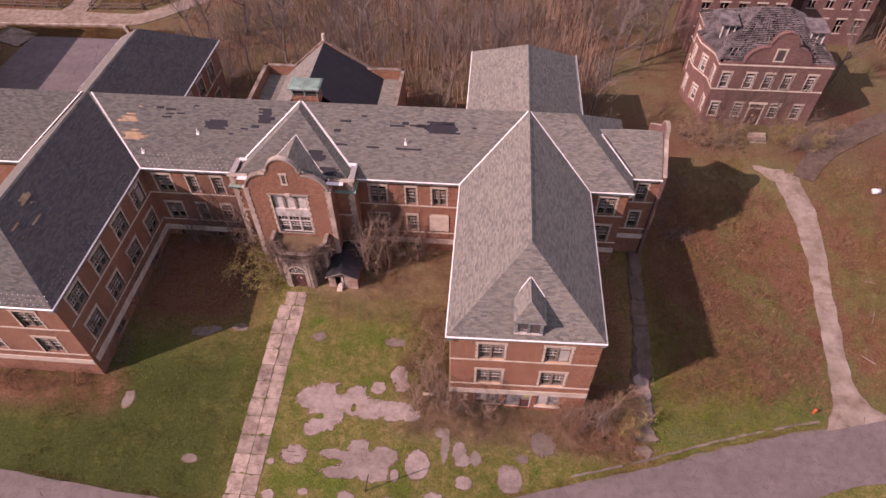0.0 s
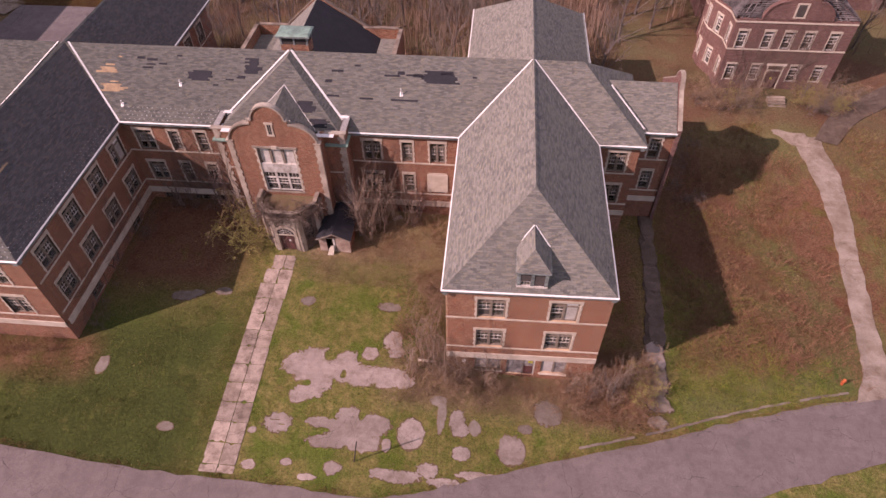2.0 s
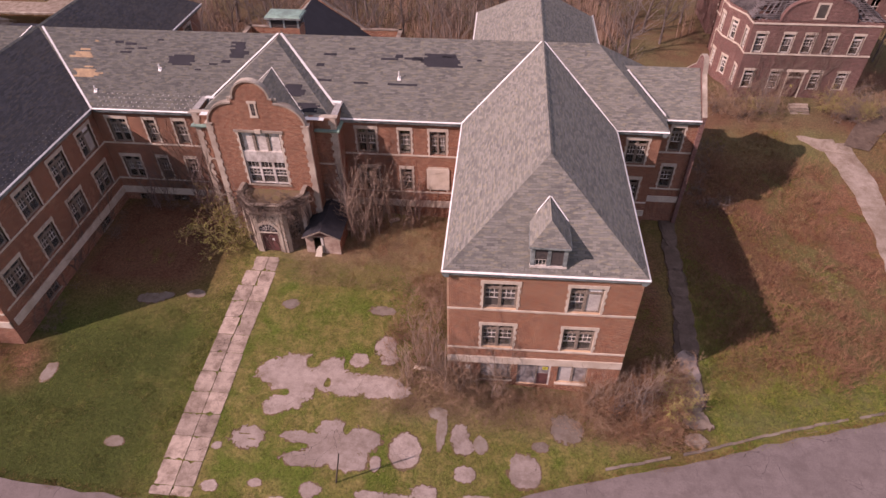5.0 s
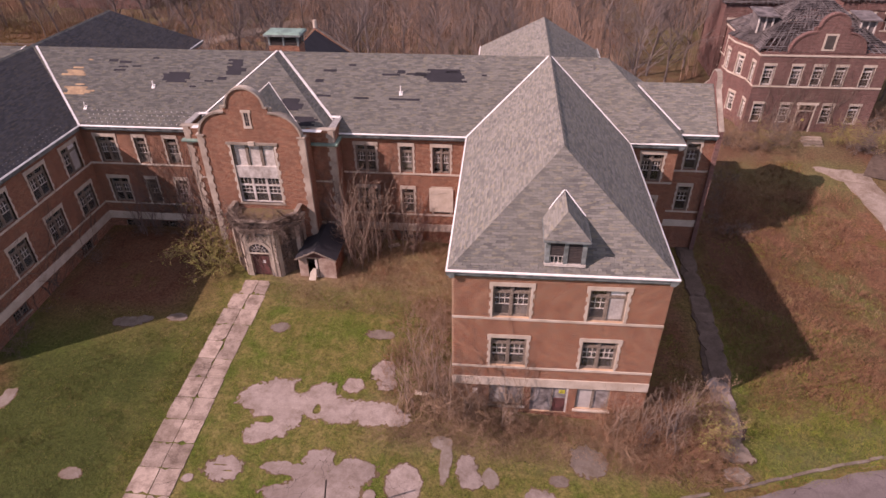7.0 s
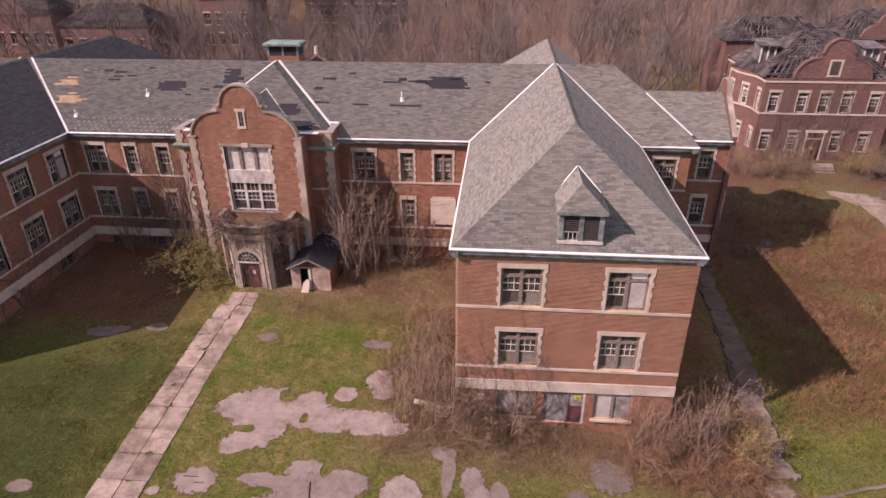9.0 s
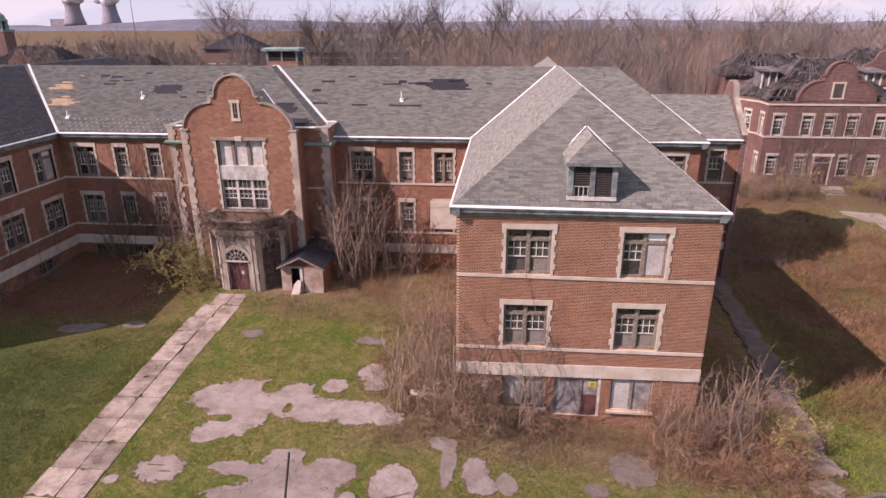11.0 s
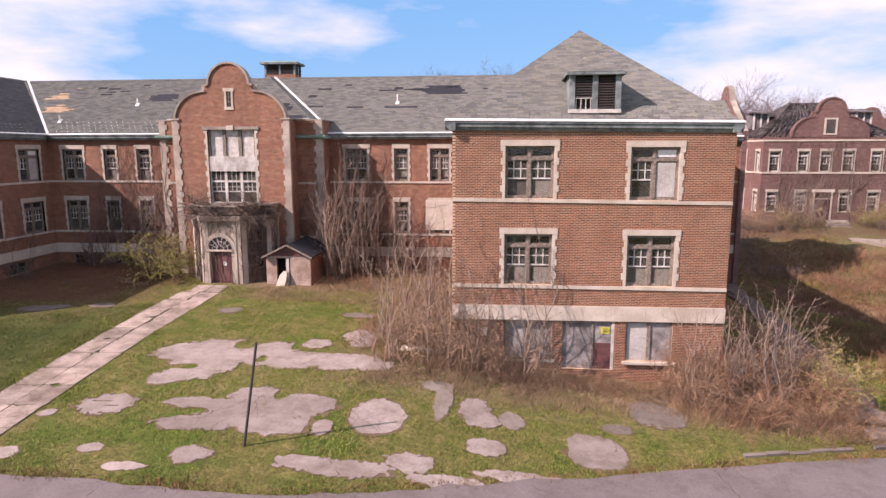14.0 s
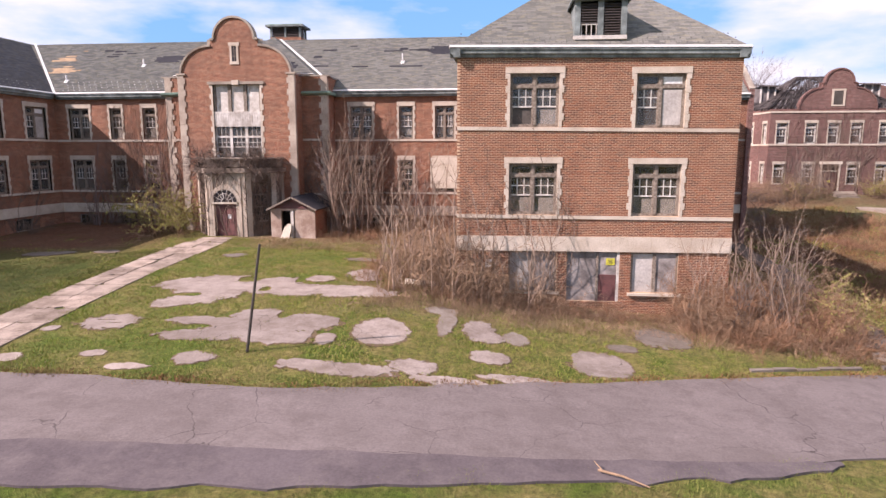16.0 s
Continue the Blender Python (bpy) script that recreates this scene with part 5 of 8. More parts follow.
# narrow slot window in the gable
s = part("slot_window", Geo().box(slot[0] - 0.16, FY - 0.05, slot[2] - 0.18, slot[1] + 0.16, FY + 0.05, slot[2]).box(slot[0] - 0.2, FY - 0.05, slot[3], slot[1] + 0.2, FY + 0.05, slot[3] + 0.2)
         .box(slot[0] - 0.13, FY - 0.045, slot[2], slot[0], FY + 0.05, slot[3]).box(slot[1], FY - 0.045, slot[2], slot[1] + 0.13, FY + 0.05, slot[3]), STONE, building, "narrow stone-framed slot window")
part("pane", Geo().box(slot[0], FY - 0.012, slot[2], slot[1], FY - 0.004, slot[3]), FELT, s, "dark narrow pane")
part("frame", Geo().box(PX - 0.02, FY - 0.03, slot[2], PX + 0.02, FY - 0.012, slot[3]).box(slot[0], FY - 0.03, 11.3, slot[1], FY - 0.012, 11.34).box(slot[0], FY - 0.03, 11.62, slot[1], FY - 0.012, 11.66), PAINT_OLD, s)
# corner pilasters with toothed edges
for k in (-1, 1):
    blocks = []
    zz, i = -0.8, 0
    while zz < 10.2:
        t = min(10.2, zz + 0.36)
        ww = 0.5 if i % 2 else 0.4
        a, b = sorted((PX + k * 3.84, PX + k * (3.84 - ww)))
        blocks.append((a, FY - 0.05, zz + 0.003, b, FY + 0.2, t - 0.003))
        zz, i = t, i + 1
    blocks.append((min(PX + k * 3.9, PX + k * 3.3), FY - 0.1, 10.2, max(PX + k * 3.9, PX + k * 3.3), FY + 0.4, 10.3))
    quoins("pilaster", blocks, STONE_WORN, "toothed limestone corner pilaster")
    # shoulder of the pavilion
    a0 = PX - 5.5 if k < 0 else PX + 3.8
    wall((a0, OY), E, 1.7, -0.8, 10.2, [], name="shoulder_wall")
    course((a0, OY), E, 0.0, 1.7, 6.1, 6.24, 0.034, "belt_course")
    course((a0, OY), E, 0.0, 1.7, 2.55, 2.69, 0.034, "belt_course")
    blocks = []
    zz, i = -0.8, 0
    while zz < 10.2:
        t = min(10.2, zz + 0.36)
        ww = 0.56 if i % 2 else 0.42
        a, b = sorted((PX + k * 5.52, PX + k * (5.52 - ww)))
        blocks.append((a, OY - 0.05, zz + 0.003, b, OY + 0.3, t - 0.003))
        zz, i = t, i + 1
    quoins("pilaster", blocks, STONE_WORN, "toothed limestone corner pilaster")
    x = PX + k * 5.5
    part("shoulder_wall", Geo().box(min(x, x - k * 0.36), OY + 0.36, -0.8, max(x, x - k * 0.36), 16.9, 10.2), BRICK, building)
    x = PX + k * 3.8
    part("return_wall", Geo().box(min(x, x - k * 0.36), FY + 0.36, -0.8, max(x, x - k * 0.36), OY + 0.36, 10.2), BRICK, building)
    # copper cornice and white coping of the shoulder
    a, b = sorted((PX + k * 3.85, PX + k * 5.75))
    part("cornice", Geo().hexa([(a, OY - 0.28, 9.12), (b, OY - 0.28, 9.12), (b, OY - 0.02, 9.0), (a, OY - 0.02, 9.0), (a, OY - 0.3, 9.22), (b, OY - 0.3, 9.22), (b, OY - 0.005, 9.28), (a, OY - 0.005, 9.28)]),
         COPPER_BRIGHT, building, "green copper shoulder cornice")
    part("coping", Geo().box(a, OY - 0.04, 10.2, b - 0.1, OY + 0.4, 10.28), STONE_DIRTY, building, "stained stone parapet coping")
    a, b = sorted((PX + k * 5.2, PX + k * 5.72))
    part("cornice", Geo().box(a + (0.3 if k > 0 else 0), OY - 0.005, 9.05, b - (0.3 if k < 0 else 0), 16.0, 9.25), COPPER_BRIGHT, building, "green copper shoulder cornice")
    part("coping", Geo().box(min(PX + k * 5.1, PX + k * 5.6), OY + 0.4, 10.2, max(PX + k * 5.1, PX + k * 5.6), 16.9, 10.29), STEEL, building, "dull grey metal parapet coping")
    part("box_gutter", Geo().box(min(PX + k * 3.2, PX + k * 5.1), OY + 0.4, 9.8, max(PX + k * 3.2, PX + k * 5.1), 15.4, 10.0), PAINT_WHITE, building, "white metal box gutter")

# pavilion roofs: a pyramid-like hip against the main roof, and a small gable behind the shaped front
PK = [(PX - 5.05, OY + 0.5, 9.95), (PX + 5.05, OY + 0.5, 9.95), (PX + 5.05, 21.0, 9.95), (PX - 5.05, 21.0, 9.95), (PX, 20.0, 13.72), (PX, 21.6, 13.72)]
for f in ((0, 1, 4), (1, 2, 5, 4), (3, 0, 4, 5)):
    q = [Vector(PK[i]) for i in f]
    nr = (q[1] - q[0]).cross(q[2] - q[0]).normalized()
    part("roof_slope", Geo().prism(q, -nr * 0.1), SHINGLE, building)
SG = [(PX - 3.0, FY + 0.3, 10.0), (PX, FY + 0.3, 12.25), (PX + 3.0, FY + 0.3, 10.0), (PX - 3.0, 15.2, 10.0), (PX, 18.2, 12.25), (PX + 3.0, 15.2, 10.0)]
for f in ((0, 1, 4, 3), (1, 2, 5, 4)):
    q = [Vector(SG[i]) for i in f]
    nr = (q[1] - q[0]).cross(q[2] - q[0]).normalized()
    nr = nr if nr.z > 0 else -nr
    part("roof_slope", Geo().prism(q, -nr * 0.08), SHINGLE, building)
strip((PX - 3.0, 15.1, 10.02), (PX, 18.15, 12.28), 0.16, (-0.5, -0.5, 1.4), up=0.05)
strip((PX + 3.0, 15.1, 10.02), (PX, 18.15, 12.28), 0.16, (0.5, -0.5, 1.4), up=0.05)
strip((PX - 5.0, 16.55, 10.1), (PX - 0.1, 21.1, 13.72), 0.18, (-0.5, -0.5, 1.4), up=0.05)
strip((PX + 5.0, 16.55, 10.1), (PX + 0.1, 21.1, 13.72), 0.18, (0.5, -0.5, 1.4), up=0.05)

pav_z = lambda yy: 9.95 + (yy - 14.9) * 0.739
roof_patch(-13.95, -12.6, 16.2, 17.0, FELT, "bare dark felt where shingles are torn off", 51, 0.9, pav_z)
roof_patch(-12.6, -11.4, 15.2, 15.8, FELT, "bare dark felt where shingles are torn off", 52, 0.8, pav_z)
for x0, x1, y0, y1 in ((-20.5, -19.7, 16.5, 17.0), (-19.9, -18.95, 13.95, 14.4), (-10.4, -9.72, 16.5, 17.0), (-11.95, -10.45, 13.85, 14.25)):
    part("flashing", Geo().box(x0, y0, 10.292, x1, y1, 10.33), PAINT_WHITE, building, "white metal flashing sheet on the parapet")

# tall triple window over the porch
tw = part("tall_window", Geo().box(PX + T0 - 0.3, FY - 0.09, 9.6, PX + T1 + 0.3, FY + 0.12, 9.78), STONE_DIRTY, building, "tall triple window with stone panel and boarded upper lights")
part("window_sill", Geo().box(PX + T0 - 0.2, FY - 0.06, 4.8, PX + T1 + 0.2, FY + 0.15, 4.95), STONE_DIRTY, tw)
zz, i = 4.95, 0
while zz < 9.6:
    t = min(9.6, zz + 0.34)
    ww = 0.22 if i % 2 else 0.12
    for k in (-1, 1):
        a, b = sorted((PX + k * 1.55, PX + k * (1.55 + ww)))
        part("jamb_stone", Geo().box(a, FY - 0.03, zz + 0.003, b, FY + 0.14, t - 0.003), STONE, tw)
    zz, i = t, i + 1
part("keystone", Geo().box(PX - 0.22, FY - 0.14, 9.57, PX + 0.22, FY + 0.1, 9.85), STONE, tw)
part("stone_panel", Geo().box(PX - 1.55, FY + 0.03, 6.98, PX + 1.55, FY + 0.3, 7.92), PAINT_PALE, tw, "pale peeling carved panel")
for i in range(19):
    part("panel_rib", Geo().box(PX - 1.44 + i * 0.16 - 0.018, FY + 0.015, 7.06, PX - 1.44 + i * 0.16 + 0.018, FY + 0.03, 7.84), PAINT_PALE, tw)
for i in range(3):
    a = PX - 1.55 + i * 1.0333
    part("board", Geo().box(a + 0.14, FY + 0.2, 7.92, a + 0.9, FY + 0.23, 9.6), PAINT_PALE, tw, "pale boarded light")
    part("board_frame", Geo().box(a, FY + 0.12, 7.92, a + 0.11, FY + 0.28, 9.6).box(a + 0.93, FY + 0.12, 7.92, a + 1.033, FY + 0.28, 9.6), PAINT_OLD, tw, "weathered grey-brown timber frame")
    g = Geo().box(a, FY + 0.12, 4.95, a + 0.09, FY + 0.28, 6.98).box(a + 0.945, FY + 0.12, 4.95, a + 1.033, FY + 0.28, 6.98).box(a + 0.09, FY + 0.12, 6.28, a + 0.945, FY + 0.28, 6.4).box(a + 0.09, FY + 0.12, 4.95, a + 0.945, FY + 0.28, 5.03)
    for c in (1, 2):
        x = a + 0.09 + 0.855 * c / 3
        g.box(x - 0.014, FY + 0.16, 5.68, x + 0.014, FY + 0.22, 6.28).box(x - 0.014, FY + 0.16, 6.4, x + 0.014, FY + 0.22, 6.98)
    g.box(a + 0.09, FY + 0.16, 5.66, a + 0.945, FY + 0.24, 5.72).box(a + 0.09, FY + 0.16, 5.97, a + 0.945, FY + 0.22, 6.0)
    part("sash", g, PAINT_PALE, tw, "flaking white timber sash")
    part("pane", Geo().box(a + 0.09, FY + 0.19, 5.03, a + 0.945, FY + 0.196, 6.98), GLASS, tw).visible_shadow = False
# dark back and floor added behind the glass for an unlit room
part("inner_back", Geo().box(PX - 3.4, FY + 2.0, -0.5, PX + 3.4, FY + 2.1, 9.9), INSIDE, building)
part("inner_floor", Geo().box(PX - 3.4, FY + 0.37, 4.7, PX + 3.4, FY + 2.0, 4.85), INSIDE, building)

# porch: a canted stone bay with the entrance door
CX = -14.75
POLY = [(CX - 2.6, FY), (CX - 2.6, 11.7), (CX - 1.35, 10.3), (CX + 1.05, 10.3), (CX + 2.35, 11.7), (CX + 2.35, FY)]
porch = part("porch", Geo().prism([(a, b, 4.12) for a, b in [(CX - 2.85, FY), (CX - 2.85, 11.6), (CX - 1.45, 10.02), (CX + 1.15, 10.02), (CX + 2.6, 11.6), (CX + 2.6, FY)]], (0, 0, 0.28)), STONE_DARK, building,
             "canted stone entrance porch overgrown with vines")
part("porch_roof", Geo().prism([(a, b, 4.4) for a, b in POLY], (0, 0, 0.06)), DIRT, porch, "leaf-strewn flat roof")
for (a, b), (c, d) in zip(POLY, POLY[1:]):
    L = math.hypot(c - a, d - b)
    u = ((c - a) / L, (d - b) / L)
    n = (u[1], -u[0])
    part("balustrade", Geo().hexa([(a, b, 4.4), (c, d, 4.4), (c - n[0] * 0.22, d - n[1] * 0.22, 4.4), (a - n[0] * 0.22, b - n[1] * 0.22, 4.4),
                                   (a, b, 4.95), (c, d, 4.95), (c - n[0] * 0.22, d - n[1] * 0.22, 4.95), (a - n[0] * 0.22, b - n[1] * 0.22, 4.95)]), STONE_DARK, porch, "stained low balcony wall")
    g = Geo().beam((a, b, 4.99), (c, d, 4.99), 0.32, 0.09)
    part("balustrade_cap", g, STONE_DARK, porch)
    front = abs(u[1]) < 0.01
    holes = [(L / 2 - 0.15 - 0.68, L / 2 - 0.15 + 0.68, 0.0, 2.25)] if front else ([(L / 2 - 0.5, L / 2 + 0.5, 1.1, 3.6)] if L > 1.5 else [])
    # the door wall takes the paler stone, the other sides the darker
    wall((a, b), u, L, -0.6, 4.12, holes, STONE_WORN if front else STONE_DARK, 0.3, porch, "porch_wall")
    if holes and not front:
        f = Geo()
        for x in (-0.5, 0.42):
            f.box(x, 0.1, 1.1, x + 0.08, 0.18, 3.6)
        for zz in (1.1, 2.0, 2.75, 3.52):
            f.box(-0.42, 0.1, zz, 0.42, 0.18, zz + 0.08)
        f.box(-0.02, 0.11, 1.18, 0.02, 0.17, 3.52)
        fr = part("porch_window", f, PAINT_OLD, porch, "peeling many-paned porch window")
        fr.matrix_basis = on_wall((a, b), u, L / 2, 0)
        part("pane", Geo().box(-0.42, 0.13, 1.15, 0.42, 0.136, 3.55), GLASS, fr).visible_shadow = False
    for e in ((0.0, 0.3), (L - 0.3, L)) if not front else ((0.0, 0.2), (0.22, 0.36), (L - 0.45, L - 0.3), (L - 0.2, L)):
        q = part("porch_column", Geo().box(e[0], -0.09, -0.6, e[1], 0.0, 3.8).box(e[0] - 0.03, -0.13, 3.8, e[1] + 0.03, 0.0, 4.1).box(e[0] - 0.03, -0.13, -0.6, e[1] + 0.03, 0.0, 0.2), STONE_WORN, porch, "stained stone pilaster")
        q.matrix_basis = on_wall((a, b), u, 0, 0)
# dark back added behind the porch glass for an unlit room
part("inner_back", Geo().box(CX - 2.3, 12.6, -0.5, CX + 2.1, 12.7, 4.1), INSIDE, porch)
DX = CX - 0.3
door = part("entrance_door", Geo().box(DX - 0.68, 10.42, 0.0, DX - 0.01, 10.48, 2.25).box(DX + 0.01, 10.42, 0.0, DX + 0.68, 10.48, 2.25), DOOR_RED, porch, "oxblood double entrance door with a small notice")
for k in (-1, 1):
    for z0, z1 in ((0.15, 0.95), (1.1, 2.1)):
        c = DX + k * 0.345
        part("door_panel", Geo().box(c - 0.22, 10.4, z0, c + 0.22, 10.42, z1), DOOR_RED, door)
part("notice", Geo().box(DX + 0.1, 10.385, 1.35, DX + 0.3, 10.39, 1.6), PAINT_WHITE, door, "small white paper notice")
for i in range(14):
    t0, t1 = math.pi * i / 14 + 0.012, math.pi * (i + 1) / 14 - 0.012
    part("arch_stone", Geo().prism([(DX + r * math.cos(t), 10.19, 2.35 + r * math.sin(t)) for r, t in ((0.78, t0), (1.02, t0), (1.02, t1), (0.78, t1))], (0, 0.14, 0)), STONE_WORN, porch)
fan = part("fanlight", Geo().prism([(DX + 0.78 * math.cos(math.pi * i / 14), 10.26, 2.35 + 0.78 * math.sin(math.pi * i / 14)) for i in range(15)], (0, 0.03, 0)), FELT, porch, "dark half-round fanlight")
g = Geo()
for i in range(1, 7):
    t = math.pi * i / 7
    g.beam((DX + 0.2 * math.cos(t), 10.25, 2.37 + 0.2 * math.sin(t)), (DX + 0.76 * math.cos(t), 10.25, 2.37 + 0.76 * math.sin(t)), 0.03, 0.03)
for i in range(10):
    t0, t1 = math.pi * i / 10, math.pi * (i + 1) / 10
    for r in (0.22, 0.5):
        g.beam((DX + r * math.cos(t0), 10.25, 2.37 + r * math.sin(t0)), (DX + r * math.cos(t1), 10.25, 2.37 + r * math.sin(t1)), 0.03, 0.03)
part("fan_tracery", g, PAINT_PALE, fan, "pale radial glazing bars")
part("door_lintel", Geo().box(DX - 0.8, 10.2, 2.25, DX + 0.8, 10.32, 2.36), STONE, porch)


# ---- lean-to beside the porch ----
AX0, AX1, AY = -12.3, -9.55, 10.5
annex = thing("entrance_hut", "small peeling plastered hut with a felt gable roof", "hut")
gz0 = 0.1
wall((AX0, AY), E, AX1 - AX0, gz0 - 0.4, 1.98, [(0.65, 1.5, gz0 - 0.3, 1.85)], PLASTER, 0.15, annex, "hut_wall")
wall((AX1, AY + 0.15), N, 3.7, gz0 - 0.4, 1.98, [], BRICK, 0.15, annex, "hut_wall")
wall((AX0, AY + 3.85), S, 3.7, gz0 - 0.4, 1.98, [], PLASTER, 0.15, annex, "hut_wall")
part("door_leaf", Geo().box(-11.06, AY - 0.02, 0.1, -10.88, AY + 0.13, 1.85), PAINT_PALE, annex, "edge of a flaking white door")
m = (AX0 + AX1) / 2 + 0.02
part("gable_board", Geo().prism([(AX0 - 0.05, AY - 0.04, 1.98), (AX1 + 0.05, AY - 0.04, 1.98), (m, AY - 0.04, 2.56)], (0, 0.12, 0)), DOOR_RED, annex, "faded red boarded gable")
for k in (-1, 1):
    e = m + k * 1.55
    q = [Vector(p) for p in ((m, AY - 0.3, 2.72), (e, AY - 0.3, 1.95), (e, 14.35, 1.95), (m, 14.35, 2.72))]
    nr = (q[1] - q[0]).cross(q[2] - q[0]).normalized()
    nr = nr if nr.z > 0 else -nr
    part("hut_roof", Geo().prism(q, -nr * 0.07), FELT, annex, "dark felt roof")
    part("barge_board", Geo().beam((m, AY - 0.32, 2.68), (e, AY - 0.32, 1.91), 0.05, 0.1), PAINT_OLD, annex, "peeling barge board")
# dark back added inside the doorway for an unlit room
part("inner_back", Geo().box(AX0 + 0.2, AY + 1.6, gz0 - 0.3, AX1 - 0.2, AY + 1.7, 1.95), INSIDE, annex)
q = [(-11.62, 9.98, 0.08), (-11.05, 9.98, 0.08), (-10.98, 10.25, 0.75), (-11.0, 10.38, 1.05), (-11.2, 10.38, 1.08), (-11.42, 10.28, 0.82)]
board = thing("leaning_board", "pale plywood board leaning in the hut's doorway", "board", Geo().prism(q, (0, 0.04, -0.016)), BOARD)


# ---- flat-roofed block behind the main range ----
rear = thing("rear_hall", "brick rear hall with parapets round a dark gabled roof", "building")
X0, X1, Y0, Y1 = -23.6, -7.7, 26.1, 35.2
for o, u, L in (((X0, Y1), S, Y1 - Y0), ((X1, Y0), N, Y1 - Y0), ((X1, Y1), W, X1 - X0)):
    wall(o, u, L, -0.5, 8.5, [], BRICK, 0.36, rear, "parapet_wall")
for a, b in (((X0 + 0.18, Y0), (X0 + 0.18, Y1)), ((X1 - 0.18, Y0), (X1 - 0.18, Y1)), ((X0, Y1 - 0.18), (X1, Y1 - 0.18))):
    part("coping", Geo().beam((*a, 8.56), (*b, 8.56), 0.42, 0.1), STONE_DARK, rear)
part("flat_roof", Geo().box(X0 + 0.36, Y0, 7.2, X1 - 0.36, Y1 - 0.36, 7.4), SHINGLE, rear, "grey flat roof")
mx = -16.4
for k, xe in ((-1, X0 + 2.4), (1, X1 - 2.4)):
    q = [Vector(p) for p in ((mx, Y0 + 0.5, 11.6), (xe, Y0 + 0.5, 7.4), (xe, Y1 - 0.2, 7.4), (mx, Y1 - 0.2, 11.6))]
    nr = (q[1] - q[0]).cross(q[2] - q[0]).normalized()
    nr = nr if nr.z > 0 else -nr
    # east slope all felt-dark: torn covering and the side's shade in one colour
    part("roof_slope", Geo().prism(q, -nr * 0.1), SHINGLE if k < 0 else FELT, rear)
    part("gable_coping", Geo().beam((xe, Y1, 7.6), (mx, Y1, 11.75), 0.34, 0.12), STONE_DARK, rear, "stained gable coping")
part("gable_wall", Geo().prism([(X0 + 2.2, Y1 - 0.2, 7.0), (X1 - 2.2, Y1 - 0.2, 7.0), (mx, Y1 - 0.2, 11.8)], (0, 0.35, 0)), BRICK, rear)
part("finial", Geo().cyl((mx, Y1 - 0.05, 11.8), (mx, Y1 - 0.05, 12.5), 0.22, 0.18, 10), STONE, rear, "white stone gable finial")


# ---- walkway of concrete slabs ----
walkway = thing("walkway", "cracked concrete slab walkway to the entrance", "walkway", Geo().box(-16.2, -8.6, -1.6, -14.6, 8.9, -1.5), CONCRETE, kind="structure")
rnd = random.Random(5)


def chipped(x0, x1, y0, y1, wear):
    """The outline of a slab with chipped edges and worn corners."""
    c = [(x0, y0), (x1, y0), (x1, y1), (x0, y1)]
    out = []
    for (ax, ay), (bx, by) in zip(c, c[1:] + c[:1]):
        for i in range(5):
            t = i / 5
            x, y = ax + (bx - ax) * t, ay + (by - ay) * t
            cut = rnd.uniform(0, wear) + (rnd.uniform(0, wear * 2) if i == 0 else 0) + (rnd.uniform(0.03, 0.2) if rnd.random() < 0.07 else 0)
            mx, my = (x0 + x1) / 2 - x, (y0 + y1) / 2 - y
            n = math.hypot(mx, my)
            out.append((x + mx / n * cut, y + my / n * cut))
    return out


y = 9.6
while y > -9.3:
    L = min(1.55, y + 9.6)
    for k in (-1, 1):
        bend = 0.25 * max(0.0, (y - 6.5) / 3) ** 2
        x0, x1 = (-16.66 + bend * 1.6, -15.46 + bend) if k < 0 else (-15.43 + bend, -14.24)
        q = chipped(x0 + rnd.uniform(-0.06, 0.06) * (k < 0), x1 + rnd.uniform(-0.06, 0.06) * (k > 0), y - L + 0.018, y, 0.022)
        tx, ty, up = rnd.uniform(-0.012, 0.012), rnd.uniform(-0.008, 0.008), rnd.uniform(0.03, 0.05)
        p = Geo()
        n = len(q)
        p.v = [on_ground(a, b, up + tx * (a - x0) + ty * (b - y)) for a, b in q] + [on_ground(a, b, -0.1) for a, b in q]
        p.f = [tuple(range(n))] + [(i, n + i, n + (i + 1) % n, (i + 1) % n) for i in range(n)]
        part("slab", p, WALK, walkway, uv=False)
    y -= L


# ---- broken paving in the lawn ----
PAVED = []                                      # the fields of all remnants, to keep the grass off them


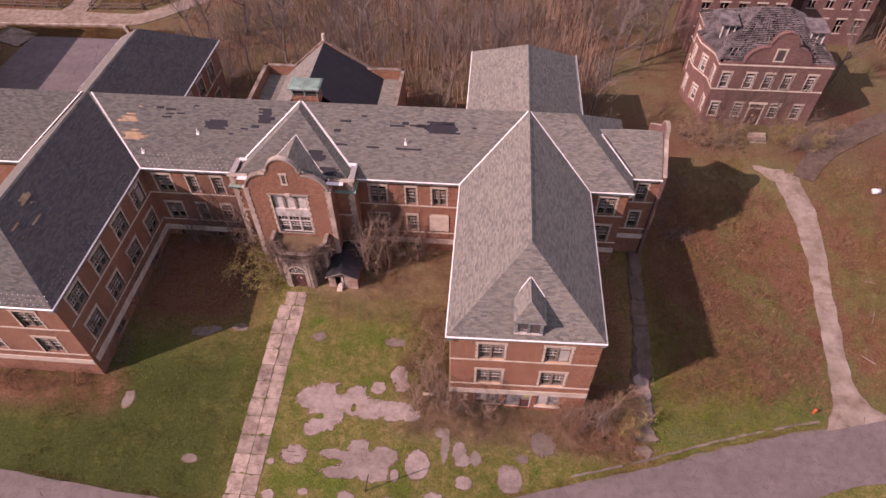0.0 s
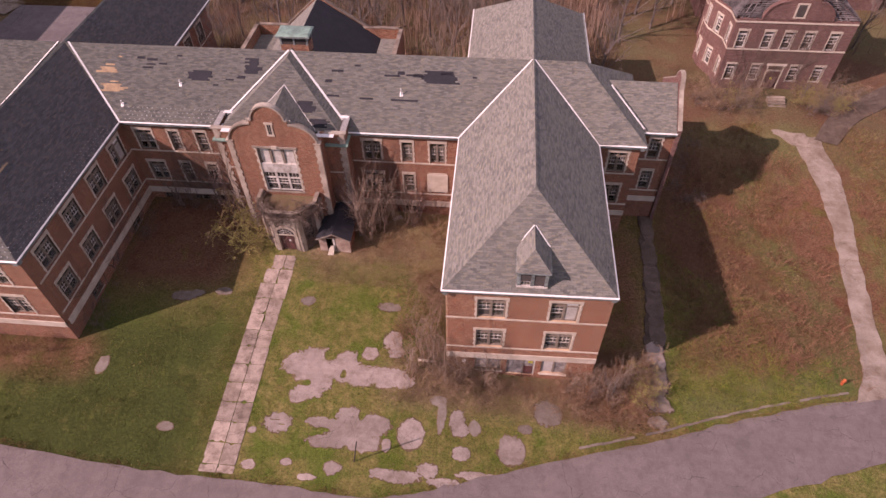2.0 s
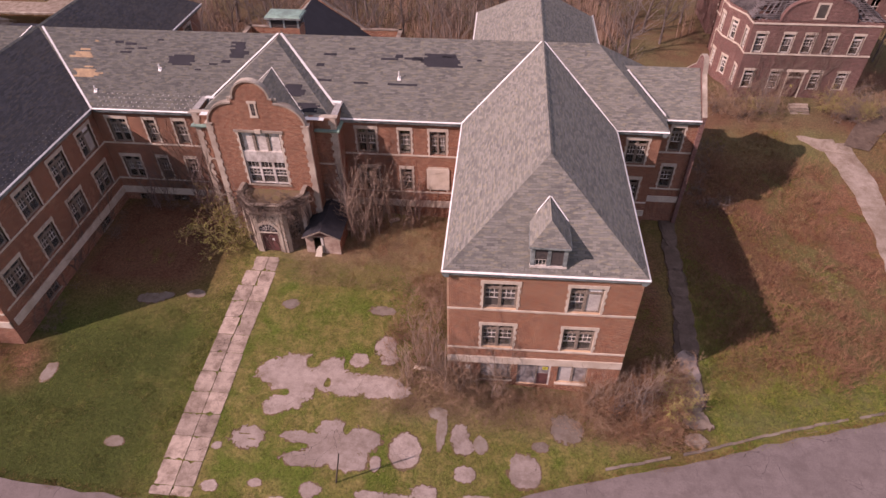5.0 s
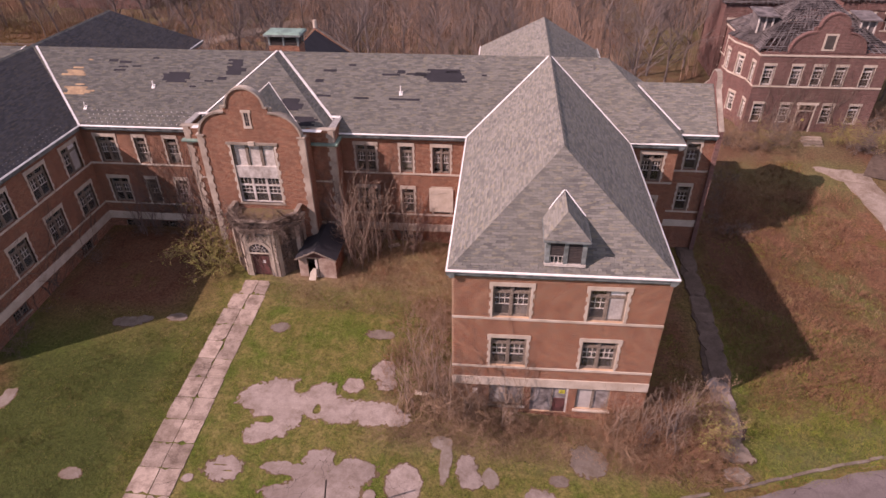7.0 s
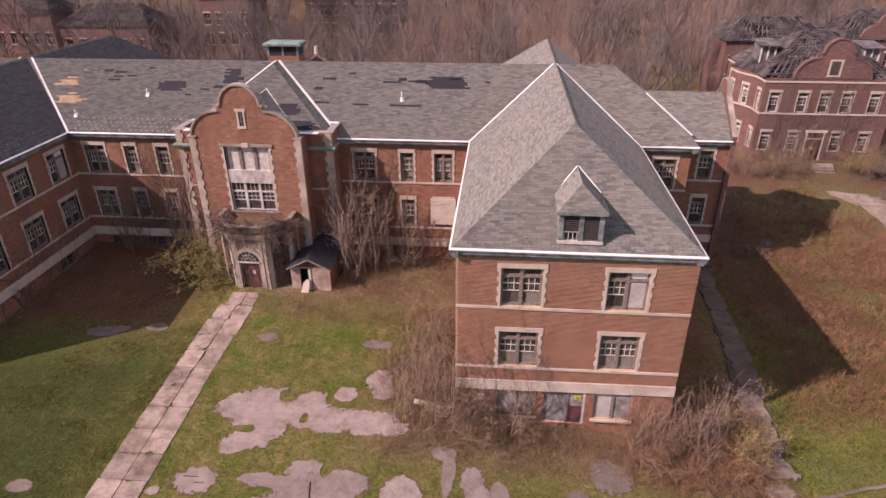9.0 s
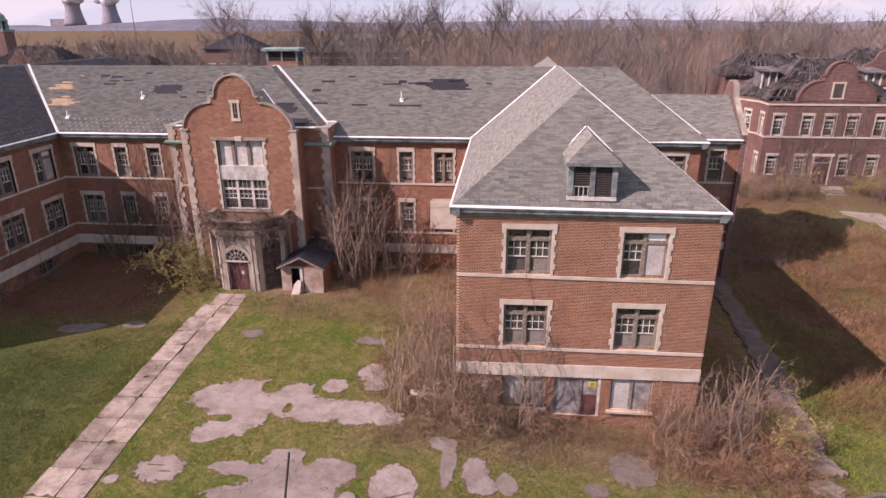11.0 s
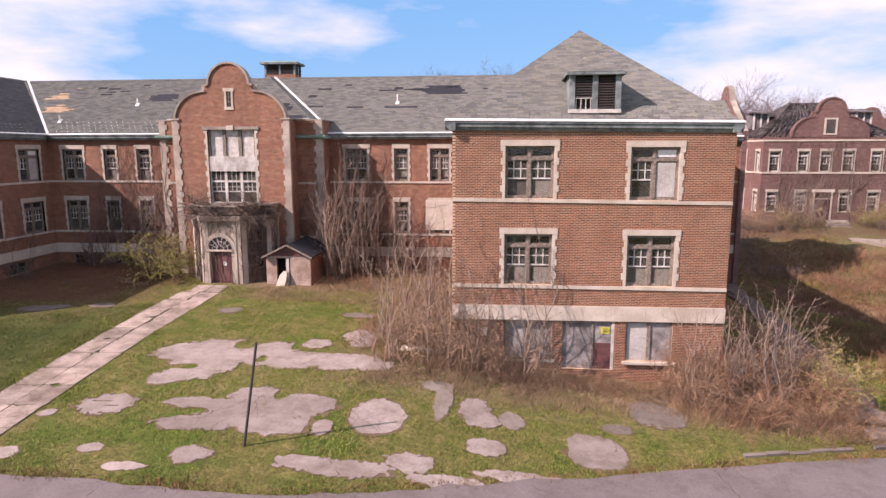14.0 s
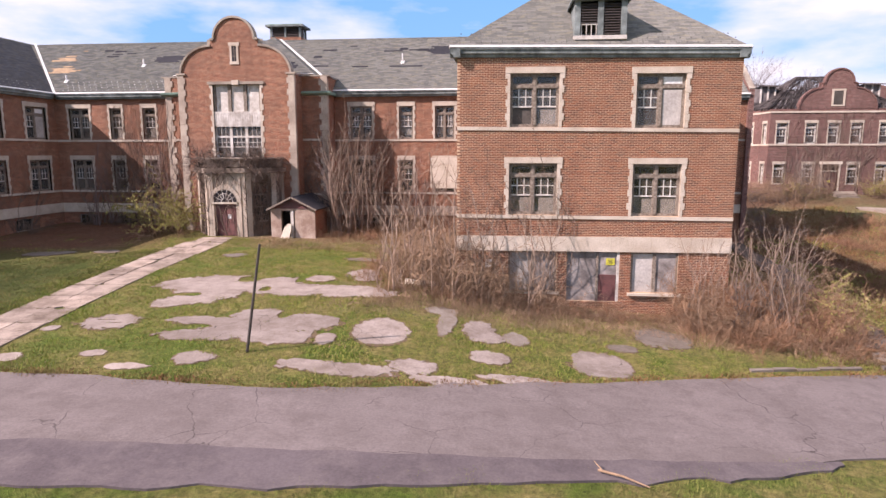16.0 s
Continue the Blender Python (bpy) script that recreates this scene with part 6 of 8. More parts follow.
def paving(blobs, holes=(), seed=0.0, mat=None, up=0.028, step=0.085, rough=0.5):
    """A ragged remnant of old paving: a few soft ellipses (x, y, rx, ry) grown together, its edge eaten by noise."""

    def field(x, y):
        f = max(1 - math.hypot((x - a) / c, (y - b) / d) for a, b, c, d in blobs)
        f = f * 1.25 - 0.04 + rough * (0.35 * noise.noise((x * 0.9, y * 0.9, seed)) + 0.55 * noise.noise((x * 2.3, y * 2.3, seed + 4)) + 0.6 * noise.noise((x * 5.2, y * 5.2, seed + 9)) + 0.45 * noise.noise((x * 11, y * 11, seed + 2)))
        for a, b, c, d in holes:
            f = min(f, math.hypot((x - a) / c, (y - b) / d) - 1 + 0.3 * noise.noise((x * 3, y * 3, seed)))
        return f

    x0, x1 = min(q[0] - q[2] * 1.5 for q in blobs), max(q[0] + q[2] * 1.5 for q in blobs)
    y0, y1 = min(q[1] - q[3] * 1.5 for q in blobs), max(q[1] + q[3] * 1.5 for q in blobs)
    nx, ny = int((x1 - x0) / step) + 1, int((y1 - y0) / step) + 1
    F = [[field(x0 + i * step, y0 + j * step) for i in range(nx + 1)] for j in range(ny + 1)]

    def sheet(lift, level):
        """The mesh of all places whose field is over level, with a low edge round it."""
        g, seen = Geo(), {}

        def vert(x, y, low=0.0):
            k = (round(x, 4), round(y, 4), low)
            if k not in seen:
                seen[k] = len(g.v)
                g.v.append(on_ground(x, y, lift - low))
            return seen[k]

        for j in range(ny):
            for i in range(nx):
                c = [(i, j), (i + 1, j), (i + 1, j + 1), (i, j + 1)]
                poly, cut = [], []
                for k in range(4):
                    (ia, ja), (ib, jb) = c[k], c[(k + 1) % 4]
                    fa, fb = F[ja][ia] - level, F[jb][ib] - level
                    if fa > 0:
                        poly.append((x0 + ia * step, y0 + ja * step))
                    if (fa > 0) != (fb > 0):
                        t = fa / (fa - fb)
                        p = (x0 + (ia + (ib - ia) * t) * step, y0 + (ja + (jb - ja) * t) * step)
                        poly.append(p)
                        cut.append(p)
                if len(poly) > 2:
                    g.f.append(tuple(vert(*p) for p in poly))
                if len(cut) == 2:
                    g.f.append((vert(*cut[1]), vert(*cut[0]), vert(*cut[0], 0.12), vert(*cut[1], 0.12)))
        return g

    PAVED.append((x0, x1, y0, y1, field))
    ob = thing("paving_remnant", "broken grey remnant of old paving in grass", "paving", sheet(up, 0.0), mat or SLAB, group="paving remnants", kind="structure", uv=False)
    part("dirt_rim", sheet(up * 0.45, -0.13), DIRT, ob, "bare brown earth round the paving", False)
    return ob


paving([(-11.3, -0.9, 1.5, 1.1), (-10.2, -0.2, 1.2, 0.85), (-10.0, -1.7, 1.7, 1.0), (-8.0, -0.9, 1.3, 1.35), (-6.5, -1.5, 1.9, 0.9), (-4.4, -1.55, 1.7, 0.85), (-3.2, -1.9, 0.9, 0.45), (-10.3, -3.1, 1.1, 0.6), (-11.0, -3.5, 0.75, 0.55), (-9.5, -2.5, 0.9, 0.6)],
       [(-9.2, 0.1, 0.55, 0.6), (-8.8, 0.5, 0.6, 0.35), (-7.9, -1.55, 0.24, 0.36), (-10.75, -2.45, 0.6, 0.26), (-6.9, 0.1, 0.25, 0.6)], 1.0)
paving([(-6.15, 0.4, 0.62, 0.6)], (), 2.0)
paving([(-4.55, 1.75, 0.75, 1.0), (-4.2, 0.75, 0.62, 0.65)], (), 3.0)
paving([(-6.9, -4.9, 1.0, 0.75), (-9.0, -5.4, 0.95, 0.4), (-7.8, -5.6, 1.0, 0.5), (-5.0, -5.4, 1.25, 0.85), (-6.5, -6.3, 1.9, 0.85), (-8.0, -6.8, 1.6, 0.5), (-5.6, -6.7, 1.4, 0.65)], [(-5.95, -4.7, 0.26, 0.4), (-8.7, -6.0, 0.6, 0.2)], 4.0)
paving([(-3.85, -6.75, 0.32, 0.52)], (), 5.0)
paving([(-12.05, -5.7, 1.1, 0.75)], [(-12.3, -5.5, 0.5, 0.05), (-11.7, -5.8, 0.3, 0.05)], 6.0)
paving([(-13.75, -6.35, 0.3, 0.27)], (), 7.0)
paving([(-2.2, -5.75, 0.98, 1.15)], (), 8.0, None, 0.028, 0.085, 0.24)
paving([(1.05, -4.5, 0.6, 0.98), (1.4, -5.0, 0.5, 0.5)], (), 9.0)
paving([(2.35, -4.7, 0.45, 0.55)], (), 31.0, PAVE_DIRTY)
paving([(7.75, -2.9, 1.05, 1.0)], (), 10.0, PAVE_DIRTY)
paving([(6.05, -4.3, 0.55, 0.38)], (), 11.0, PAVE_DIRTY)
paving([(5.05, -6.0, 1.0, 1.15)], (), 12.0, None, 0.028, 0.085, 0.3)
paving([(1.5, -6.7, 0.65, 0.5)], (), 13.0)
paving([(-2.8, -8.8, 1.65, 0.45), (-3.9, -8.65, 0.8, 0.3)], (), 14.0)
paving([(-0.75, -8.2, 0.75, 0.52)], (), 15.0)
paving([(-7.35, -8.65, 0.62, 0.46)], (), 16.0)
paving([(-10.7, -8.45, 0.5, 0.27)], (), 17.0)
paving([(-13.3, -8.8, 0.55, 0.35)], (), 18.0)
paving([(2.7, -8.2, 1.4, 0.34)], (), 19.0)
paving([(0.6, -8.9, 1.2, 0.36)], (), 20.0)
paving([(-9.1, -9.4, 0.65, 0.24)], (), 21.0)
paving([(-12.1, 5.0, 0.62, 0.46)], (), 22.0, PAVE_DIRTY)
paving([(-5.3, 4.95, 0.95, 0.46)], (), 23.0, PAVE_DIRTY)
paving([(-0.12, -4.0, 0.32, 1.3), (-0.4, -3.0, 0.6, 0.45)], (), 24.0, PAVE_DIRTY)
paving([(-22.9, 4.8, 1.1, 0.5), (-21.8, 5.1, 0.7, 0.35)], (), 25.0, PAVE_DIRTY)
paving([(-19.6, 5.4, 0.7, 0.4)], (), 26.0, PAVE_DIRTY)
paving([(-27.1, -2.0, 0.5, 0.8)], (), 27.0, PAVE_DIRTY)
paving([(-20.2, -6.6, 0.6, 0.35)], (), 28.0, PAVE_DIRTY)
paving([(16.3, -1.2, 1.0, 0.7), (16.1, -0.5, 0.8, 0.6)], (), 29.0, CONCRETE, 0.13)
paving([(16.0, -2.6, 0.7, 0.5)], (), 30.0, CONCRETE, 0.13)


for i, (x, y, rx, ry, m) in enumerate(((16.4, 0.6, 0.8, 1.0, CONCRETE), (16.5, 2.6, 0.75, 1.1, SLAB), (16.9, 5.0, 0.7, 1.2, SIDE_PATH), (17.0, 7.6, 0.75, 1.2, SIDE_PATH), (17.1, 10.4, 0.7, 1.3, SIDE_PATH), (17.2, 13.2, 0.7, 1.2, SIDE_PATH), (17.4, 16.4, 0.6, 1.5, SIDE_PATH), (17.5, 20.0, 0.6, 1.4, SIDE_PATH))):
    paving([(x, y, rx, ry), (x + 0.05, y + ry * 0.9, rx * 0.95, ry * 0.7)], (), 40.0 + i, m, 0.1, 0.11, 0.22)


def is_paved(x, y):
    return any(a < x < b and c < y < d and f(x, y) > 0.03 for a, b, c, d, f in PAVED)


# ---- leaning post by the road ----
post = thing("leaning_post", "thin dark rusted iron post leaning in the grass", "post", Geo().cyl((-5.98, -8.05, -1.1), (-5.35, -8.1, 2.6), 0.047, 0.04, 10), RUST)


# ---- ruined house ----
burnt = random.Random(8)


def charred_slope(h, a, b, ra, rb, gap):
    """A burnt roof slope from its eave a, b to its ridge ra, rb: broken rafters, and laths with torn sheets of covering."""
    a, b, ra, rb = (Vector(q) for q in (a, b, ra, rb))
    n = max(3, int((b - a).length / 0.6))
    for i in range(n + 1):
        t = i / n
        p, q = a.lerp(b, t), ra.lerp(rb, t)
        end = q if burnt.random() > gap else p.lerp(q, burnt.uniform(0.35, 0.9))
        part("rafter", Geo().beam(p, end, 0.09, 0.16), CHAR, h)
    g = Geo()
    for j in range(30):
        s = (j + 0.5) / 30
        p, q = a.lerp(ra, s), b.lerp(rb, s)
        t = 0.0
        while t < 1.0:
            w = burnt.uniform(0.03, 0.14)
            if noise.noise((t * 4 + a.x, s * 3.2, a.y)) > -0.42 + gap * 0.5 * burnt.random():
                u = Vector((0, 0, 0.1 + burnt.uniform(0, 0.05)))
                g.beam(p.lerp(q, t) + u, p.lerp(q, min(1, t + w)) + u * burnt.uniform(0.8, 1.3), burnt.uniform(0.1, 0.26), 0.03)
            t += w * burnt.uniform(0.9, 1.25)
    tagged(part("torn_covering", g, CHAR, h, "charred shingles and laths", uv=False), kind="stuff")


def ruined_house():
    h = thing("ruined_house", "burnt-out purple brick house with collapsed charred roof", "house")
    HY, HX0, HX1, GZ = 37.75, 27.0, 39.2, 0.3
    gx = 33.0
    up, dn = (6.2, 1.98), (2.3, 1.97)
    wins = [28.15, 30.8, 32.85, 34.9, 37.45]
    holes = []
    for i, x in enumerate(wins):
        holes.append((x - HX0 - 0.5, x - HX0 + 0.5, up[0], up[0] + up[1]))
        ww = 0.75 if i == 2 else 0.5
        holes.append((x - HX0 - ww, x - HX0 + ww, dn[0] - (1.0 if i == 2 else 0), dn[0] + dn[1]))
    wall((HX0, HY), E, HX1 - HX0, GZ - 1.0, 9.5, holes, BRICK_DARK, 0.36, h)
    for i, x in enumerate(wins):
        window((HX0, HY), E, x - HX0, up[0], 1.0, up[1], 1, "white", STONE, h, 0.25)
        if i != 2:
            window((HX0, HY), E, x - HX0, dn[0], 1.0, dn[1], 1, "white", STONE, h, 0.25)
    gx -= 0.35
    dr = part("house_door", Geo().box(gx - 0.55, HY + 0.15, 1.35, gx + 0.95, HY + 0.2, 3.55), DOOR_RED, h, "dark boarded front door")
    part("door_frame", Geo().box(gx - 0.7, HY - 0.06, 1.2, gx - 0.55, HY + 0.15, 4.27).box(gx + 0.95, HY - 0.06, 1.2, gx + 1.1, HY + 0.15, 4.27).box(gx - 0.85, HY - 0.08, 4.27, gx + 1.25, HY + 0.15, 4.53).box(gx - 0.55, HY, 3.55, gx + 0.95, HY + 0.2, 3.67), STONE, dr, "pale stone door frame")
    part("notice", Geo().box(gx + 0.1, HY + 0.12, 2.5, gx + 0.35, HY + 0.14, 2.75), YELLOW, dr, "small yellow notice")
    gx += 0.35
    for z0 in (9.12, 6.04):
        course((HX0, HY), E, 0, HX1 - HX0, z0, z0 + 0.16, 0.07, "belt_course", STONE, h, 1.5)
    out = gable_outline(gx, 3.5, 9.45, 11.4, 1.3, 11.85)
    pts = [(a, HY, b) for a, b in [(gx - 3.55, 9.5), (gx + 3.55, 9.5)] + out[::-1]]
    part("gable_head", Geo().prism(pts, (0, 0.36, 0)), BRICK_DARK, h, "shaped brick gable with a round head")
    for (a, b), (c, d) in zip(out, out[1:]):
        part("coping_stone", Geo().beam((a, HY + 0.18, b + 0.03), (c, HY + 0.18, d + 0.03), 0.5, 0.14), BRICK_DARK, h)
    gw = part("gable_window", Geo().box(gx - 0.62, HY - 0.05, 11.15, gx + 0.62, HY + 0.02, 11.32).box(gx - 0.62, HY - 0.05, 9.72, gx + 0.62, HY + 0.02, 9.85).box(gx - 0.6, HY - 0.05, 9.85, gx - 0.43, HY + 0.02, 11.15)
              .box(gx + 0.43, HY - 0.05, 9.85, gx + 0.6, HY + 0.02, 11.15), STONE, h, "stone-framed gable window")
    # no hole in the brick: a dark sheet stands for the shaded opening
    part("pane", Geo().box(gx - 0.43, HY - 0.01, 9.85, gx + 0.43, HY - 0.004, 11.15), INSIDE, gw, "dark sheet imitating an unlit opening")
    # canted bay at the corner, side and back walls
    bay = [(27.0, 49.35), (27.0, 45.6), (25.7, 44.0), (25.85, 42.2), (26.95, 39.9), (27.0, 37.75)]
    for (a, b), (c, d) in zip(bay, bay[1:]):
        L = math.hypot(c - a, d - b)
        u = ((c - a) / L, (d - b) / L)
        hs = [(L / 2 - 0.42, L / 2 + 0.42, *q) for q in ((6.2, 8.18), (2.3, 4.27))]
        wall((a, b), u, L, GZ - 1.0, 9.5, hs, BRICK_DARK, 0.3, h)
        for z0, hh in (up, dn):
            window((a, b), u, L / 2, z0, 0.84, hh, 1, "white", STONE, h, 0.25)
        course((a, b), u, 0, L, 9.12, 9.28, 0.07, "belt_course", STONE, h)
        course((a, b), u, 0, L, 6.04, 6.2, 0.05, "belt_course", STONE, h)
    wall((HX1, HY + 0.36), N, 11.3, GZ - 1.0, 9.5, [], BRICK_DARK, 0.36, h)
    wall((HX1, 49.4), W, HX1 - 27.0, GZ - 1.0, 9.5, [], BRICK_DARK, 0.36, h)
    for zz in (1.0, 5.7):
        part("inner_floor", Geo().box(27.4, HY + 0.5, zz, HX1 - 0.4, 48.9, zz + 0.2), CHAR, h)
    ridge = ((31.5, 43.4, 13.0), (34.7, 43.4, 13.0))
    slope = lambda *q: charred_slope(h, *q)
    c = [(26.8, 37.85, 9.45), (39.3, 37.85, 9.45), (39.3, 49.3, 9.45), (26.8, 49.3, 9.45)]
    slope(c[0], c[1], *ridge, 0.35)
    slope(c[3], c[0], ridge[0], ridge[0], 0.25)
    slope((25.6, 44.1, 9.45), (26.0, 42.0, 9.45), (29.4, 43.2, 11.6), (29.4, 43.0, 11.6), 0.2)
    slope((26.0, 42.0, 9.45), (26.9, 39.8, 9.45), (29.4, 43.0, 11.6), (29.4, 42.8, 11.6), 0.2)
    slope(c[1], c[2], ridge[1], ridge[1], 0.5)
    slope(c[2], c[3], ridge[1], ridge[0], 0.5)
    part("ridge_beam", Geo().beam(*ridge, 0.1, 0.2), CHAR, h)
    for x0, y0 in ((27.3, 41.4), (36.6, 40.4)):
        dm = part("roof_dormer", Geo().box(x0, y0 + 0.12, 10.4, x0 + 1.5, y0 + 2.2, 12.0), CHAR, h, "scorched dormer stump")
        part("dormer_roof", Geo().hexa([(x0 - 0.3, y0 - 0.3, 11.95), (x0 + 1.8, y0 - 0.3, 11.9), (x0 + 1.8, y0 + 2.4, 12.2), (x0 - 0.3, y0 + 2.4, 12.25), (x0 - 0.3, y0 - 0.3, 12.07), (x0 + 1.8, y0 - 0.3, 12.02), (x0 + 1.8, y0 + 2.4, 12.32), (x0 - 0.3, y0 + 2.4, 12.37)]), CHAR, dm)
        for e in (0.0, 0.68, 1.36):
            part("dormer_post", Geo().box(x0 + e, y0, 10.3, x0 + e + 0.14, y0 + 0.12, 11.95), PAINT_PALE, dm)
    st = thing("stone_steps", "mossy concrete steps before the ruined house", "steps")
    for i in range(5):
        part("step", Geo().box(32.2, 34.0 + i * 0.34, 0.2, 34.1, 34.0 + (i + 1) * 0.34 - 0.004, 1.15 + i * 0.16), CONCRETE, st)
    return h


ruined_house()


# ---- far brick blocks in the woods ----
def far_block(x, y, w, d, hgt, nx, gable, seed, label, burnt_roof=False):
    b = thing("far_building", label, "building")
    z0 = ground_z(x, y) - 1
    rnd = random.Random(seed)
    hs = []
    for i in range(nx):
        a = w * (i + 0.5) / nx
        for zz in (1.6, 5.0):
            if zz + 2 < hgt:
                hs.append((a - 0.5, a + 0.5, z0 + 1 + zz, z0 + 1 + zz + 1.9))
    wall((x, y), E, w, z0, z0 + 1 + hgt, hs, BRICK_DARK, 0.4, b)
    for a0, a1, c0, c1 in hs:
        wi = part("window", Geo().box(x + a0 - 0.15, y - 0.04, c0 - 0.15, x + a1 + 0.15, y, c0).box(x + a0 - 0.2, y - 0.05, c1, x + a1 + 0.2, y, c1 + 0.22), STONE, b)
        part("frame", Geo().box(x + a0, y + 0.15, (c0 + c1) / 2 - 0.04, x + a1, y + 0.2, (c0 + c1) / 2 + 0.04).box((2 * x + a0 + a1) / 2 - 0.03, y + 0.15, c0, (2 * x + a0 + a1) / 2 + 0.03, y + 0.2, c1), PAINT_PALE, wi)
    wall((x + w, y + 0.4), N, d - 0.4, z0, z0 + 1 + hgt, [], BRICK_DARK, 0.4, b)
    wall((x, y + d), S, d - 0.4, z0, z0 + 1 + hgt, [], BRICK_DARK, 0.4, b)
    wall((x + w, y + d), W, w, z0, z0 + 1 + hgt, [], BRICK_DARK, 0.4, b)
    part("inner_floor", Geo().box(x + 0.5, y + 0.5, z0 + 4.3, x + w - 0.5, y + d - 0.5, z0 + 4.5), INSIDE, b)
    if burnt_roof:
        e, t, r = z0 + 1 + hgt, z0 + 1 + hgt + d * 0.34, d / 2
        c = [(x - 0.3, y - 0.3, e), (x + w + 0.3, y - 0.3, e), (x + w + 0.3, y + d + 0.3, e), (x - 0.3, y + d + 0.3, e)]
        p, q = (x + r * 0.7, y + r, t), (x + w - r * 0.7, y + r, t)
        charred_slope(b, c[0], c[1], p, q, 0.4)
        charred_slope(b, c[2], c[3], q, p, 0.4)
        charred_slope(b, c[3], c[0], p, p, 0.4)
        charred_slope(b, c[1], c[2], q, q, 0.4)
    else:
        hip_roof(x - 0.4, x + w + 0.4, y - 0.4, y + d + 0.4, z0 + 1 + hgt, z0 + 1 + hgt + d * 0.32, "x", mat=FELT if seed % 2 else SHINGLE, parent=b)
    if gable:
        gx = x + w / 2
        o = gable_outline(gx, 2.8, z0 + 1 + hgt, z0 + 1 + hgt + 1.7, 1.1, z0 + 1 + hgt + 2.0, 6)
        part("gable_head", Geo().prism([(p, y - 0.1, q) for p, q in [(gx - 2.8, z0 + hgt)] + o + [(gx + 2.8, z0 + hgt)]], (0, 0.4, 0)), BRICK_DARK, b)
    return b


far_block(42.0, 56.0, 9.2, 9.0, 8.3, 4, True, 2, "ruined brick house with burnt roof among bare trees", True)
far_block(27.6, 53.0, 11.5, 7.0, 8.7, 5, False, 4, "burnt rear range of the ruined house", True)
far_block(-93, 84, 14, 10, 6.5, 6, True, 1, "distant brick ward with burnt roof", True)
far_block(-75, 80, 16, 10, 5.5, 6, False, 2, "distant low brick ward with burnt roof", True)
far_block(-52, 86, 9, 9, 9.5, 4, False, 3, "distant tall brick ward in the woods")
far_block(-36, 96, 18, 10, 8.0, 8, False, 4, "distant brick ward hidden by bare trees")
far_block(58, 66, 14, 10, 8.0, 6, True, 6, "distant ruined brick ward", True)


# ---- green cupola over the far woods ----
cup = thing("cupola_tower", "slender tower with a green copper cupola over far woods", "tower", at=Matrix.Translation((-143, 150, 0)))
part("tower_shaft", Geo().box(-2.0, -2.0, -2, 2.0, 2.0, 14.5), BRICK_DARK, cup)
part("cupola_base", Geo().box(-2.2, -2.2, 14.5, 2.2, 2.2, 15.1), COPPER_BRIGHT, cup)
for i in range(8):
    a = math.pi / 4 * i
    part("column", Geo().cyl((1.6 * math.cos(a), 1.6 * math.sin(a), 15.1), (1.6 * math.cos(a), 1.6 * math.sin(a), 17.4), 0.28, 0.25, 8), COPPER_BRIGHT, cup)
part("cupola_core", Geo().cyl((0, 0, 15.1), (0, 0, 17.4), 1.1, 1.1, 8), RUST, cup)
part("cupola_dome", Geo().cyl((0, 0, 17.4), (0, 0, 17.8), 2.0, 1.95, 12).cyl((0, 0, 17.8), (0, 0, 18.9), 1.7, 1.35, 12).cyl((0, 0, 18.9), (0, 0, 19.7), 1.35, 0.6, 12).cyl((0, 0, 19.7), (0, 0, 21.3), 0.25, 0.04, 8), COPPER_BRIGHT, cup, "green copper dome and finial")


# ---- timber fences by the lane ----
def fence(a, b):
    f = thing("timber_fence", "low weathered timber post-and-rail fence", "fence", group="timber fences")
    a, b = Vector(a), Vector(b)
    n = max(2, int((b - a).length / 2.2))
    p = [a.lerp(b, i / n) for i in range(n + 1)]
    for q in p:
        part("post", Geo().box(q.x - 0.09, q.y - 0.09, ground_z(q.x, q.y) - 0.2, q.x + 0.09, q.y + 0.09, ground_z(q.x, q.y) + 1.1), BARK_GREY, f)
    for q, r in zip(p, p[1:]):
        for hh in (0.45, 0.95):
            part("rail", Geo().beam((q.x, q.y - 0.11, ground_z(q.x, q.y) + hh), (r.x, r.y - 0.11, ground_z(r.x, r.y) + hh), 0.05, 0.14), BARK_GREY, f)


fence((-78, 59.2), (-63.3, 59.0))
fence((-58.4, 59.0), (-50.6, 59.4))
fence((-63.2, 59.4), (-62.8, 68.0))
fence((-58.2, 59.3), (-57.8, 68.0))
fence((-50.3, 59.6), (-44.5, 65.0))


# ---- trees and brush ----
def limb(g, rnd, p, way, length, r, levels, kink=0.14, lift=0.05, sides=3):
    """Grows a limb and its shoots into g; levels: (segments, shoots to a segment, spread, share of the length, thinnest) for it and what grows on it."""
    segs, shoots, spread, share, thin = levels[0]
    q, d = Vector(p), Vector(way).normalized()
    for i in range(segs):
        e = q + d * (length / segs)
        ra, rb = max(thin, r * (1 - 0.6 * i / segs)), max(thin * 0.8, r * (1 - 0.6 * (i + 1) / segs))
        if len(levels) == 1 and i == segs - 1:
            g.spike(q, e, ra)
        else:
            g.tube(q, e, ra, rb, sides)
        if len(levels) > 1:
            for _ in range(shoots):
                t = Vector((rnd.gauss(0, 1), rnd.gauss(0, 1), rnd.gauss(0, 0.7))).normalized()
                limb(g, rnd, q.lerp(e, rnd.uniform(0.15, 1)), d + t * spread, length * share * rnd.uniform(0.65, 1.3), rb * 0.6, levels[1:], kink, lift)
        d = (d + Vector((rnd.gauss(0, kink), rnd.gauss(0, kink), rnd.gauss(0, kink * 0.6) + lift))).normalized()
        q = e


